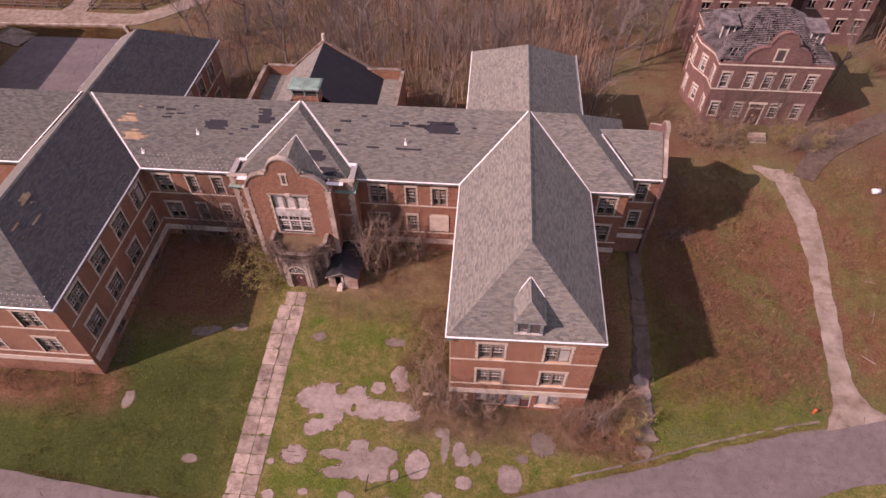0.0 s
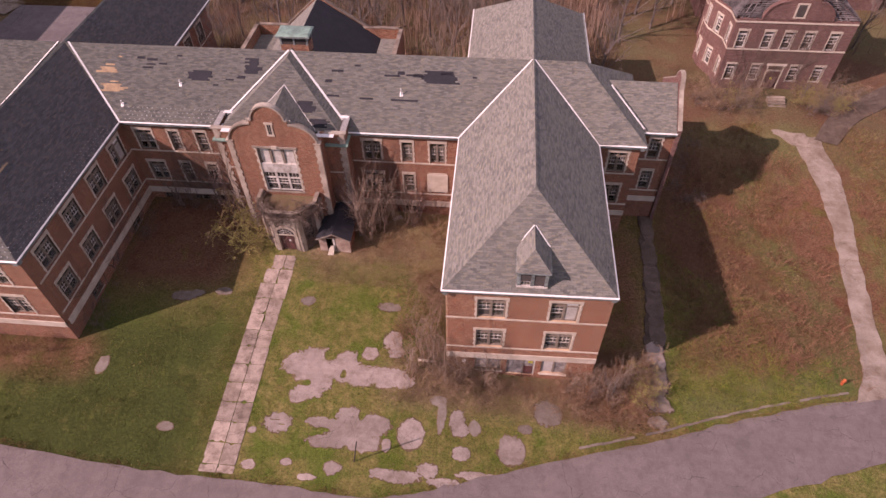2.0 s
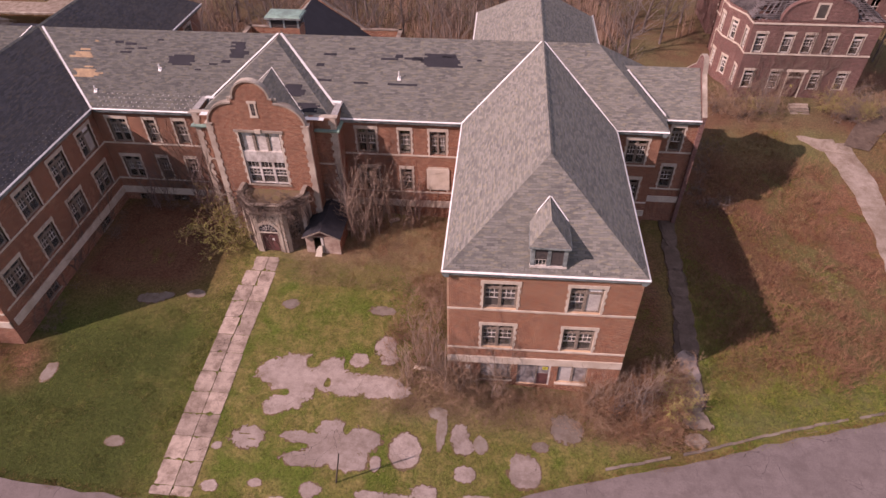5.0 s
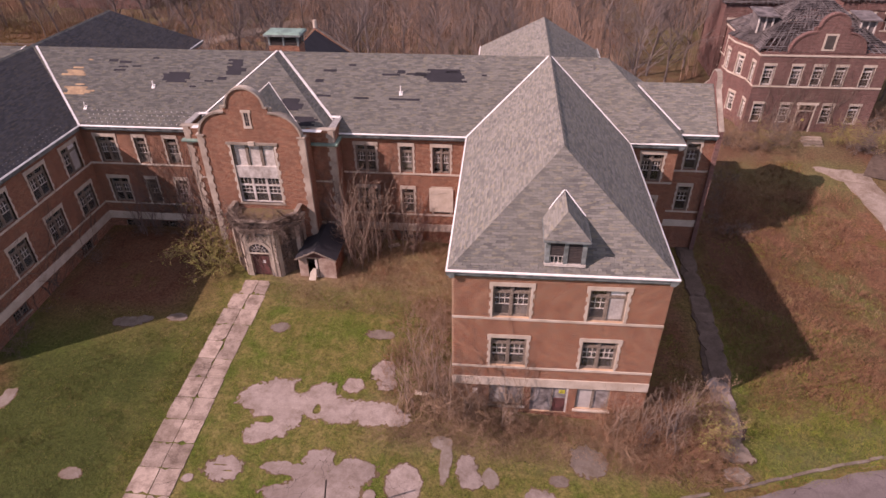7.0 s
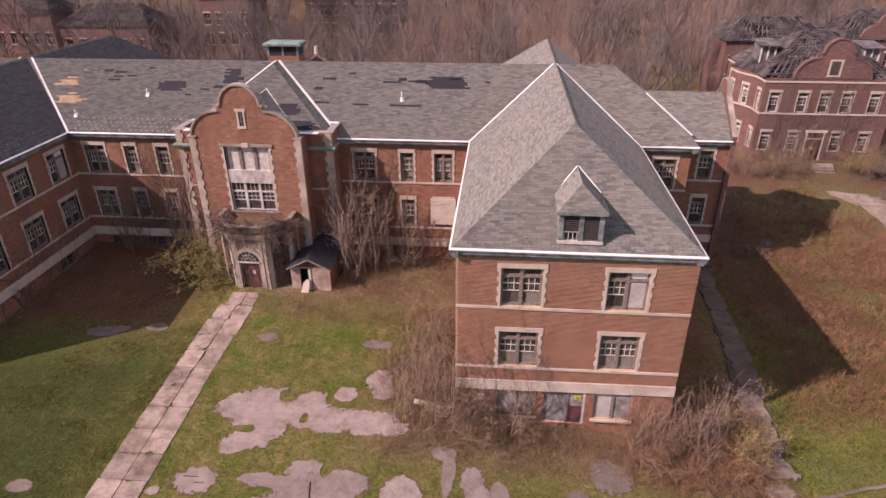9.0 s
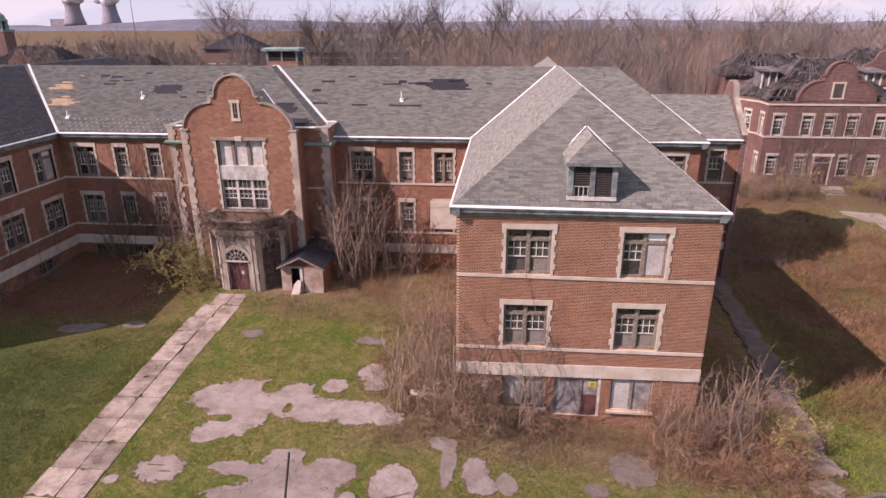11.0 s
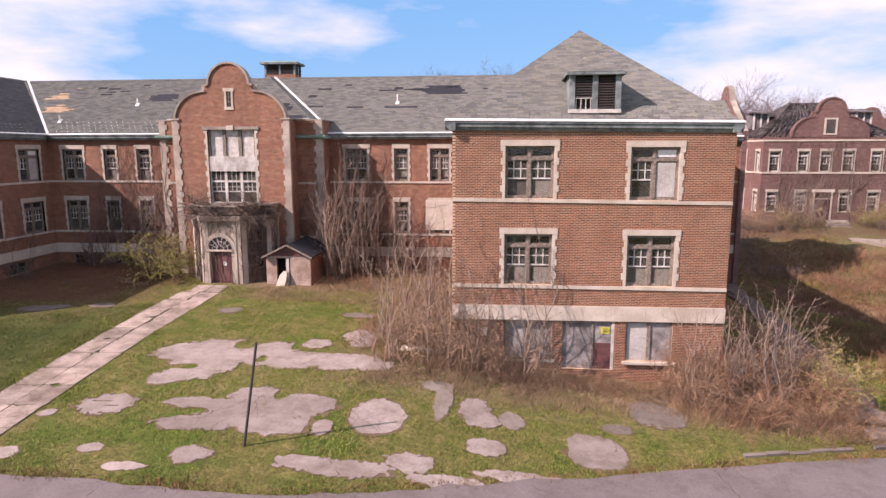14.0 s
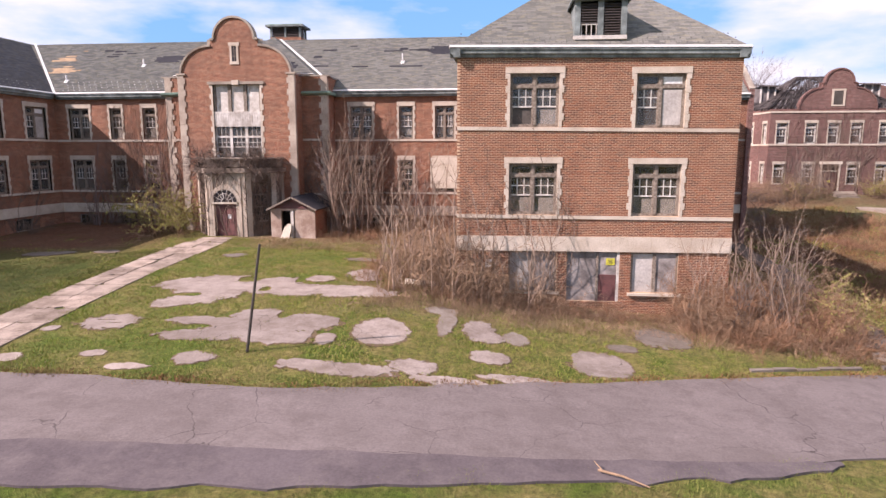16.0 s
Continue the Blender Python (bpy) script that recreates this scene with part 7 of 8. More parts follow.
def tree_meshes(seed, hgt, r, bark, fine):
    """A trunk that tapers and bends, and a rounded crown of ever finer limbs."""
    rnd = random.Random(seed)
    t, c = Geo(), Geo()
    q, d = Vector((0, 0, -0.3)), Vector((rnd.gauss(0, 0.04), rnd.gauss(0, 0.04), 1))
    n = 8
    twigs = ((3, 2, 0.55, 0.5, 0.024), (2, 3, 0.6, 0.5, 0.013), (2, 3, 0.6, 0.45, 0.008), (1, 0, 0, 0, 0.007))[0 if fine else 1:]
    for i in range(n):
        e = q + d.normalized() * (hgt * 0.66 / n)
        t.tube(q, e, r * (1 - 0.8 * i / n), r * (1 - 0.8 * (i + 1) / n), 7)
        if i > 1:
            for _ in range(2 if i < 4 else 3):
                a = rnd.uniform(0, 2 * math.pi)
                w = Vector((math.cos(a), math.sin(a), rnd.uniform(0.5, 1.1) + 0.1 * i))
                limb(c, rnd, q.lerp(e, rnd.random()), w, hgt * rnd.uniform(0.3, 0.4) * (1.1 - 0.05 * i), r * 0.4 * (1 - 0.08 * i), twigs, 0.13, 0.07)
        d = d + Vector((rnd.gauss(0, 0.08), rnd.gauss(0, 0.08), 0))
        q = e
    for _ in range(4):
        limb(c, rnd, q, d + Vector((rnd.gauss(0, 0.5), rnd.gauss(0, 0.5), 0)), hgt * 0.27, r * 0.22, twigs, 0.13, 0.06)
    return t.mesh("trunk", bark, False, True), c.mesh("crown", bark, False)


TREES = [tree_meshes(s, h, r, m, h > 15) for s, h, r, m in ((1, 12, 0.16, BARK), (2, 10, 0.12, BARK_GREY), (3, 13, 0.18, BARK), (4, 9, 0.1, BARK_GREY), (5, 20, 0.3, BARK), (6, 20, 0.26, BARK))]


def tree(kind, x, y, s, a):
    ob = thing("bare_tree", "leafless grey-brown tree standing in leaf litter", "tree", group="bare trees", at=Matrix.Translation(on_ground(x, y)) @ Matrix.Rotation(a, 4, "Z") @ Matrix.Scale(s, 4))
    part("trunk", TREES[kind][0], None, ob)
    part("crown", TREES[kind][1], None, ob, "bare branching crown of fine twigs")
    return ob


def blocked(x, y):
    for x0, x1, y0, y1 in ((-43, -28, -3, 40.5), (-62, 20, 14, 28.5), (-2, 13, -3, 40), (-26, -6, 26, 38), (22, 41, 30, 51), (-68, -40, 27, 60), (26, 54, 47, 67), (-94, -78, 80, 96), (-77, -57, 76, 92), (-54, -41, 82, 97), (-38, -16, 92, 108), (56, 74, 62, 78), (31, 41, -4, 33)):
        if x0 < x < x1 and y0 < y < y1:
            return True
    return False


rnd = random.Random(11)
placed = []
tries = 0
while len(placed) < 285 and tries < 9000:
    tries += 1
    x, y = rnd.uniform(-92, 70), 30 + 75 * rnd.random() ** 1.15
    if blocked(x, y) or (x > 18 and y < 52 and not (x > 44 and y > 44)) or (x > 15 and y < 38) or (x < -40 and y < 64) or any((x - a) ** 2 + (y - b) ** 2 < 5 for a, b in placed):
        continue
    placed.append((x, y))
    tree(rnd.randrange(4), x, y, rnd.uniform(0.75, 1.25), rnd.uniform(0, 6.3))
for x, y, s in ((-50, 95, 1.06), (-46, 97, 1.04), (-42, 98, 0.9), (-36, 95, 0.96), (-32, 97, 0.9), (-27, 97, 0.88), (-24, 94, 0.94), (-19.5, 95, 0.94), (-13.8, 95, 1.04), (-9, 96, 1.06), (-1, 99, 1.0), (3, 94, 1.1), (10, 100, 0.95), (17, 96, 0.9),
                (27, 98, 0.88), (33, 84, 0.88), (36, 101, 0.8), (41.5, 80, 0.92), (37, 82, 0.78), (46, 82, 0.8), (50, 85, 0.7), (54, 97, 0.9), (62, 100, 0.85), (25, 56, 0.62), (21.5, 50, 0.6), (44, 66, 0.72), (38, 70, 0.7)):
    tree(4 + int(x) % 2, x, y, s * 0.97, x)

# close-grown young underwood between the trees, as one mass
g = Geo()
for k in range(26000):
    x, y = rnd.uniform(-95, 75), 29 + 80 * rnd.random()
    if blocked(x, y) or (x > 18 and y < 50 and not (x > 44 and y > 44)) or (x > 15 and y < 38) or (x < -40 and y < 64):
        continue
    if noise.noise((x * 0.07, y * 0.07, 5)) < -0.25 + 0.3 * rnd.random():
        continue
    o = Vector(on_ground(x, y, -0.1))
    hh = rnd.uniform(3.0, 8.0) * (0.8 + 0.5 * noise.noise((x * 0.1, y * 0.1, 9))) * (1.6 if x > -14 and y > 52 else 1.0 if x > -45 else 0.6)
    top = o + Vector((rnd.gauss(0, 0.09), rnd.gauss(0, 0.09), 1)) * hh
    g.spike(o, top, rnd.uniform(0.03, 0.06))
    for _ in range(4):
        p = o.lerp(top, rnd.uniform(0.3, 0.9))
        g.spike(p, p + Vector((rnd.gauss(0, 0.35), rnd.gauss(0, 0.35), 1)) * hh * rnd.uniform(0.15, 0.35), 0.02)
thing("underwood", "dense leafless grey-brown saplings in the woods", "woods", g, UNDERWOOD, kind="stuff", uv=False)

# distant woods, as one mass
g = Geo()
for k in range(420):
    x, y = rnd.uniform(-190, 190), rnd.uniform(108, 260)
    hh = rnd.uniform(9, 16) * (0.5 if x < -50 else 1.0)
    o = Vector(on_ground(x, y))
    g.tube(o, o + Vector((0, 0, hh * 0.7)), 0.3, 0.1, 3)
    for _ in range(9):
        a, z0 = rnd.uniform(0, 6.3), rnd.uniform(0.3, 0.75)
        limb(g, rnd, o + Vector((0, 0, hh * z0)), Vector((math.cos(a), math.sin(a), 1.1)), hh * 0.34, 0.1, ((2, 2, 0.8, 0.6, 0.09), (1, 0, 0, 0, 0.07)))
woods = thing("distant_woods", "grey-brown belt of leafless distant woods", "woods", g, BARK, kind="stuff", uv=False)
# low wooded hills on the horizon
for name, y0, top, seed in (("far_hills", 1500, 34, 3), ("far_hills", 900, 15, 8)):
    g = Geo()
    xs = np.linspace(-2600, 2600, 160)
    for x in xs:
        hh = top * (0.55 + 0.5 * noise.noise((x / 500, seed, 0)) + 0.12 * noise.noise((x / 90, seed, 2)) + 0.05 * noise.noise((x / 25, seed, 5)))
        g.v += [(x, y0, -20), (x, y0 + 160, max(2, hh)), (x, y0 + 500, -20)]
    for k in range(len(xs) - 1):
        a = 3 * k
        g.f += [(a, a + 3, a + 4, a + 1), (a + 1, a + 4, a + 5, a + 2)]
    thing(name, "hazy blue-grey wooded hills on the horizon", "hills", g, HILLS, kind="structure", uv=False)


def cooling_tower(x, y, r0, r1, top):
    """A waisted concrete shell on a ring of struts."""
    g, n = Geo(), 40
    prof = [(0.0, r0), (0.12, r0 * 0.94), (0.3, r0 * 0.83), (0.5, r0 * 0.72), (0.7, r0 * 0.66), (0.8, r0 * 0.655), (0.92, r1 * 0.98), (1.0, r1)]
    for s, r in prof + [(p, q - 1.2) for p, q in prof[::-1]]:
        for i in range(n):
            a = 2 * math.pi * i / n
            g.v.append((r * math.cos(a), r * math.sin(a), 8 + s * (top - 8)))
    m = len(prof) * 2
    for j in range(m):
        for i in range(n):
            k = (i + 1) % n
            jj = (j + 1) % m
            g.f.append((j * n + i, j * n + k, jj * n + k, jj * n + i))
    t = thing("cooling_tower", "tall waisted concrete cooling tower on the horizon", "tower", group="cooling towers", at=Matrix.Translation((x, y, 0)))
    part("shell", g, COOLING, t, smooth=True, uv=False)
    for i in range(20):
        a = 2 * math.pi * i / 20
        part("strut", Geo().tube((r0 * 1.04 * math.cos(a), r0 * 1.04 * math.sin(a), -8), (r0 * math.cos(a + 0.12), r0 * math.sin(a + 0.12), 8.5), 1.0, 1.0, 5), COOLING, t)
    return t


cooling_tower(-1823, 2600, 44, 36, 107)
cooling_tower(-1659, 2600, 41, 28, 108)


def steam(label, x, y, z, puffs, seed):
    """A drifting plume: many lumpy puffs grown together."""
    rnd = random.Random(seed)
    bm = bmesh.new()
    for i in range(puffs):
        s = i / puffs
        p = Vector((x + 50 * s * s + rnd.gauss(0, 12 + 14 * s), y + rnd.gauss(0, 12), z + 6 + 80 * s + rnd.gauss(0, 7)))
        m = Matrix.Translation(p) @ Matrix.Scale(rnd.uniform(14, 26), 4)
        bmesh.ops.create_icosphere(bm, subdivisions=2, radius=1.0, matrix=m)
    me = bpy.data.meshes.new("steam_plume")
    bm.to_mesh(me)
    bm.free()
    me.materials.append(STEAM)
    me.polygons.foreach_set("use_smooth", [True] * len(me.polygons))
    ob = new("steam_plume", me)
    fuse = ob.modifiers.new("fuse", "REMESH")
    fuse.mode, fuse.voxel_size, fuse.use_smooth_shade = "VOXEL", 4.0, True
    even = ob.modifiers.new("even", "SMOOTH")
    even.factor, even.iterations = 0.7, 14
    return tagged(ob, label, "steam", kind="stuff")


steam("white steam rising from a cooling tower", -1812, 2600, 105, 90, 1)
steam("white steam drifting from a cooling tower", -1655, 2600, 105, 110, 2)
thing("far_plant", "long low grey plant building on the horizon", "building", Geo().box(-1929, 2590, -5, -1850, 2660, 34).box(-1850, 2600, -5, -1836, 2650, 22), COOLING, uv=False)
thing("radio_mast", "thin dark radio mast far behind the roofs", "mast", Geo().cyl((-192, 300, -2), (-192, 300, 34), 0.22, 0.1, 6), RUST, uv=False)


def bush_geo(seed, hgt, width, stems, r=0.015):
    """A thicket of arching stems with crossing twigs."""
    rnd = random.Random(seed)
    g = Geo()
    for k in range(stems):
        a, b = rnd.uniform(0, 2 * math.pi), width * 0.4 * math.sqrt(rnd.random())
        o = Vector((b * math.cos(a), b * math.sin(a), -0.15))
        t = rnd.uniform(0.0, 1.1)
        a += rnd.gauss(0, 0.6)
        w = Vector((math.cos(a) * t, math.sin(a) * t, 1))
        limb(g, rnd, o, w, hgt * rnd.uniform(0.6, 1.25), r * rnd.uniform(0.5, 1.3), ((7, 2, 1.1, 0.28, 0.007), (2, 2, 1.1, 0.5, 0.0048), (1, 0, 0, 0, 0.0045)), 0.4, -0.08)
    return g


def bud_mesh(base, seed, count, size):
    """Small leaves scattered on the stems of a bush."""
    rnd = random.Random(seed)
    g = Geo()
    for _ in range(count):
        p = Vector(base.v[rnd.randrange(len(base.v))])
        if p.z < 0.3:
            continue
        a = Vector((rnd.gauss(0, 1), rnd.gauss(0, 1), rnd.gauss(0, 1))).normalized() * size
        b = a.orthogonal().normalized() * size * 0.6
        g.face(p, p + a * 0.5 + b * 0.5, p + a, p + a * 0.5 - b * 0.5)
    return g


BUSH = [bush_geo(20 + i, h, w, n) for i, (h, w, n) in enumerate(((2.1, 2.4, 10), (1.5, 2.2, 9), (2.9, 2.4, 9), (1.0, 1.9, 9)))]
def low_geo(seed, hgt, width, stems):
    """Dead weeds: short stems with a few side shoots."""
    rnd = random.Random(seed)
    g = Geo()
    for k in range(stems):
        a, b = rnd.uniform(0, 2 * math.pi), width * 0.5 * math.sqrt(rnd.random())
        w = Vector((math.cos(a) * rnd.uniform(0, 0.9), math.sin(a) * rnd.uniform(0, 0.9), 1))
        limb(g, rnd, (b * math.cos(a), b * math.sin(a), -0.1), w, hgt * rnd.uniform(0.5, 1.2), 0.012, ((3, 2, 1.0, 0.35, 0.01), (1, 0, 0, 0, 0.009)), 0.3, -0.05)
    return g


BUSH_MESH = [b.mesh("bush", TWIG, False) for b in BUSH]
BUSH_GREY = [b.mesh("bush", BARK_GREY, False) for b in BUSH]
BUSH_RED = [b.mesh("bush", TWIG_RED, False) for b in BUSH]
BUSH_DARK = [b.mesh("bush", VINE, False) for b in BUSH]


def sapling_geo(seed, hgt, stems):
    rnd = random.Random(seed)
    g = Geo()
    for _ in range(stems):
        a = rnd.uniform(0, 6.3)
        o = Vector((0.9 * rnd.random() * math.cos(a), 0.9 * rnd.random() * math.sin(a), -0.2))
        limb(g, rnd, o, Vector((math.cos(a) * rnd.uniform(0, 0.1), math.sin(a) * rnd.uniform(0, 0.1), 1)), hgt * rnd.uniform(0.6, 1.05), rnd.uniform(0.025, 0.05), ((9, 1, 0.8, 0.26, 0.014), (4, 2, 0.7, 0.3, 0.008), (1, 0, 0, 0, 0.006)), 0.13, 0.07, 5)
    return g


SAPLING_MESH = [sapling_geo(40 + i, h, n).mesh("sapling", m, False) for i, (h, n, m) in enumerate(((7.2, 6, BARK_PALE), (5.4, 6, BARK_GREY), (6.4, 5, BARK_PALE), (7.0, 7, STEM_DARK)))]
BUD_MESH = bud_mesh(BUSH[0], 3, 9000, 0.045).mesh("leaf_cluster", BUD, False)


def bush(mesh, x, y, s, a, label="tangled leafless brown bush", buds=None, tall=1.0, group="bushes", name="bush", category="bush"):
    ob = thing(name, label, category, group=group, at=Matrix.Translation(on_ground(x, y)) @ Matrix.Rotation(a, 4, "Z") @ Matrix.Diagonal((s, s, s * tall, 1)))
    tagged(part("branchwork", mesh, None, ob), kind="stuff")
    if buds:
        part("foliage", buds, None, ob, "fresh yellow-green leaves")
    return ob


def thicket(n, x0, x1, y0, y1, s0, s1, meshes, seed, label, ok=None, tall=1.0):
    r = random.Random(seed)
    for _ in range(n):
        x, y = r.uniform(x0, x1), r.uniform(y0, y1)
        if ok and not ok(x, y):
            continue
        bush(r.choice(meshes), x, y, r.uniform(s0, s1), r.uniform(0, 6.3), label, tall=tall * r.uniform(0.8, 1.2))


clear_door = lambda x, y: not 4.2 < x < 9.0
LOW = [BUSH_MESH[3], BUSH_MESH[1]]
thicket(15, -3.0, 1.6, -1.6, 0.6, 0.7, 1.2, BUSH_MESH[:3], 1, "tangled leafless bush against the brick wing", None, 1.2)
thicket(6, 1.8, 4.2, -1.6, -0.6, 0.55, 0.9, BUSH_MESH[:2], 14, "thin leafless bush under the wing's window", None, 1.1)
thicket(8, 4.2, 9.0, -1.7, -0.6, 0.35, 0.55, LOW, 15, "low dead brush before the basement door")
thicket(14, -3.4, -0.5, 0.5, 7.0, 0.7, 1.2, BUSH_MESH[:3], 2, "tall leafless bush beside the brick wing", None, 1.2)
thicket(60, 9.2, 15.7, -2.4, 2.2, 0.75, 1.2, BUSH_MESH[:2] + BUSH_RED[:2], 3, "tangled leafless bush at the wing's corner", None, 1.05)
thicket(12, -1.5, 14.5, -3.2, -2.0, 0.35, 0.6, LOW, 4, "low dead brush in the grass", clear_door)
thicket(12, -29.4, -28.4, 1.0, 15.5, 0.3, 0.6, BUSH_DARK, 5, "dark brush along the shaded wall")
thicket(14, -40.5, -30.2, -1.8, -0.5, 0.5, 0.9, BUSH_RED[:2], 6, "rust-brown brush under the wing's windows")
thicket(9, -28, -19.5, 15.0, 15.7, 0.3, 0.55, BUSH_DARK, 7, "dark brush along the shaded wall")
thicket(11, -9, -0.8, 14.2, 15.6, 0.4, 0.75, BUSH_MESH, 8, "leafless brush along the brick wall")
thicket(44, 24.5, 40.5, 34.2, 36.8, 0.9, 1.5, BUSH_MESH + BUSH_GREY, 9, "leafless brush before the ruined house", lambda x, y: not 31.8 < x < 34.5)

def brush_mass(spots, seed, label, mat=TWIG_RED, name="meadow_brush"):
    """Countless low dead weeds over a meadow, as one mass."""
    r = random.Random(seed)
    kinds = [low_geo(60 + i, hh, w, n) for i, (hh, w, n) in enumerate(((1.3, 2.6, 26), (0.9, 2.2, 28), (1.7, 2.6, 24)))]
    g = Geo()
    for n, x0, x1, y0, y1, s0, s1 in spots:
        for _ in range(n):
            x, y = r.uniform(x0, x1), r.uniform(y0, y1)
            m = Matrix.Translation(on_ground(x, y)) @ Matrix.Rotation(r.uniform(0, 6.3), 4, "Z") @ Matrix.Scale(r.uniform(s0, s1), 4)
            b, k = r.choice(kinds), len(g.v)
            g.v += [tuple(m @ Vector(p)) for p in b.v]
            g.f += [tuple(k + i for i in f) for f in b.f]
    return thing(name, label, "brush", g, mat, kind="stuff", uv=False)


brush_mass(((130, 18.5, 33, 2.5, 10, 0.4, 0.8), (90, 21, 33, 10, 28, 0.4, 0.8), (80, 38.5, 56, 2, 34, 0.4, 0.9)), 10, "low rust-brown dead weeds over the meadow")
brush_mass(((120, -2.8, 9.5, -2.8, -0.4, 0.16, 0.38), (80, 9.0, 15.6, -3.2, 2.4, 0.3, 0.65), (60, -4.0, -0.4, 0.0, 9.0, 0.25, 0.5)), 21, "tangled low dead stalks along the brick wing", TWIG, "dead_brush")
brush_mass(((70, -3.0, 10.0, -1.7, -0.4, 0.2, 0.42), (110, 9.0, 15.6, -2.8, 2.4, 0.35, 0.75), (70, -4.2, -0.4, 0.0, 9.5, 0.25, 0.6), (60, -9.6, -1.0, 9.5, 15.5, 0.25, 0.5)), 22, "rust-brown dead stalks along the brick wing", TWIG_RED, "dead_brush")
thicket(10, 18.5, 24, 18, 30, 0.5, 0.9, BUSH_GREY, 13, "grey leafless brush by the gable")
SAPLINGS = ((-8.7, 13.0, 1.05, 0), (-7.7, 13.6, 1.05, 0), (-7.0, 14.1, 1.1, 2), (-9.3, 14.0, 1.1, 3), (-6.2, 14.7, 0.95, 2), (-8.3, 12.4, 0.9, 0), (-8.0, 14.6, 1.1, 2), (-9.5, 12.8, 0.8, 0),
            (-26.6, 15.4, 0.9, 3), (-22.6, 15.2, 1.0, 3), (-5.0, 14.6, 0.9, 2), (-20.6, 13.6, 0.8, 3), (-4.2, 15.0, 0.8, 3),
            (12.2, -1.0, 0.72, 1), (13.2, -0.6, 0.62, 2), (10.4, -1.3, 0.6, 0), (11.4, -0.9, 0.66, 2), (0.3, -1.1, 0.8, 0), (-0.9, -0.9, 0.8, 2), (-1.6, 0.6, 0.85, 0), (1.4, -1.0, 0.62, 2), (3.1, -1.0, 0.66, 0), (9.5, -1.3, 0.6, 2), (12.7, -1.5, 0.7, 0), (13.7, 0.4, 0.68, 2), (10.9, -1.8, 0.55, 1), (-2.6, -1.2, 0.75, 2), (29.4, 35.6, 0.8, 1), (30.6, 35.2, 0.7, 2), (36.0, 35.6, 0.6, 1))
for i, (x, y, s, k) in enumerate(SAPLINGS):
    bush(SAPLING_MESH[k], x, y, s, i * 1.7, "tall leafless saplings growing by the brick wall", group="saplings", name="sapling_clump", category="sapling")
for i, (x, y, s) in enumerate(((-19.2, 10.8, 1.35), (-18.9, 11.8, 1.7), (-19.5, 12.6, 1.8), (14.3, -0.4, 1.15), (15.0, 0.3, 0.9), (37.5, 35.4, 1.2), (39.2, 35.0, 1.0), (36.4, 35.2, 1.0), (29.0, 35.4, 1.0))):
    bush(BUSH_MESH[0], x, y, s, i * 2.1, "arching shrub budding fresh yellow-green leaves", BUD_MESH)


# ---- grass ----
def grass(name, label, n, area, size, width, mat, seed, ok):
    """Loose tufts of blades over a stretch of ground, as one mass."""
    r = random.Random(seed)
    g = Geo()
    x0, x1, y0, y1 = area
    for _ in range(n):
        x, y = r.uniform(x0, x1), r.uniform(y0, y1)
        if not ok(x, y):
            continue
        base = Vector(on_ground(x, y, -0.02))
        k = 0.5 + 0.9 * abs(noise.noise((x * 0.5, y * 0.5, seed)) + 0.3)
        for _ in range(6):
            a, hh = r.uniform(0, 6.3), size * k * r.uniform(0.6, 1.3)
            o = base + Vector((r.gauss(0, 0.09), r.gauss(0, 0.09), 0))
            s = Vector((math.cos(a), math.sin(a), 0)) * width
            lean = Vector((r.gauss(0, 0.45), r.gauss(0, 0.45), 1)) * hh
            g.face(o - s, o + s, o + lean)
    return thing(name, label, "grass", g, mat, kind="stuff", uv=False)


on_walk = lambda x, y: -16.55 + 0.2 * noise.noise((x * 2, y * 2, 1)) < x < -14.35 + 0.2 * noise.noise((x * 2, y * 2, 2)) and -9.6 < y < 9.6
open_lawn = lambda x, y: not (in_road(x, y) or on_walk(x, y) or is_paved(x, y) or (-0.2 < x < 11 and y > -0.1) or (x < -29.8 and y > -0.3) or (15.3 < x < 17.5 and y > -3) or (31 < x < 38.5 and y > 0.5))
grass("lawn_grass", "short tufted green lawn grass", 40000, (-18, 15, -10.5, 9.5), 0.095, 0.012, BLADE_GREEN, 1, open_lawn)
grass("lawn_grass", "short tufted green lawn grass", 15000, (-34, -16.5, -10.5, 6), 0.105, 0.013, BLADE_DEEP, 2, lambda x, y: open_lawn(x, y) and y < 0.5 * x + 14.5)
clumped = lambda x, y: open_lawn(x, y) and noise.noise((x * 0.8, y * 0.8, 12)) > 0.18
grass("grass_tufts", "taller green grass tufts in the lawn", 9000, (-34, 15, -10.5, 9.5), 0.14, 0.011, BLADE_GREEN, 8, clumped)
grass("grass_tufts", "taller straw-coloured grass tufts in the lawn", 2600, (-34, 15, -10.5, 9.5), 0.14, 0.01, BLADE_STRAW, 9, clumped)
grass("verge_grass", "bright green grass along the road verge", 9000, (17, 33, -3.4, 4.6), 0.17, 0.014, BLADE_GREEN, 3, lambda x, y: open_lawn(x, y) and y < 0.32 * x - 9.1 + 4.2 + 1.2 * noise.noise((x * 0.5, y * 0.5, 3)))
grass("verge_grass", "bright green grass along the road verge", 14000, (-14, 16, -19, -9.5), 0.1, 0.008, BLADE_BRIGHT, 4, open_lawn)
grass("dry_grass", "straw-coloured dead grass and stalks", 9000, (-3.5, 15.4, -3.4, 0.2), 0.15, 0.008, BLADE_STRAW, 5, open_lawn)
grass("dry_grass", "straw-coloured dead grass and stalks", 6000, (-13, -0.4, 7, 16), 0.2, 0.009, BLADE_STRAW, 6, lambda x, y: not (-12.3 < x < -9.5 and y > 10) and not (y > 10 and x < -12))
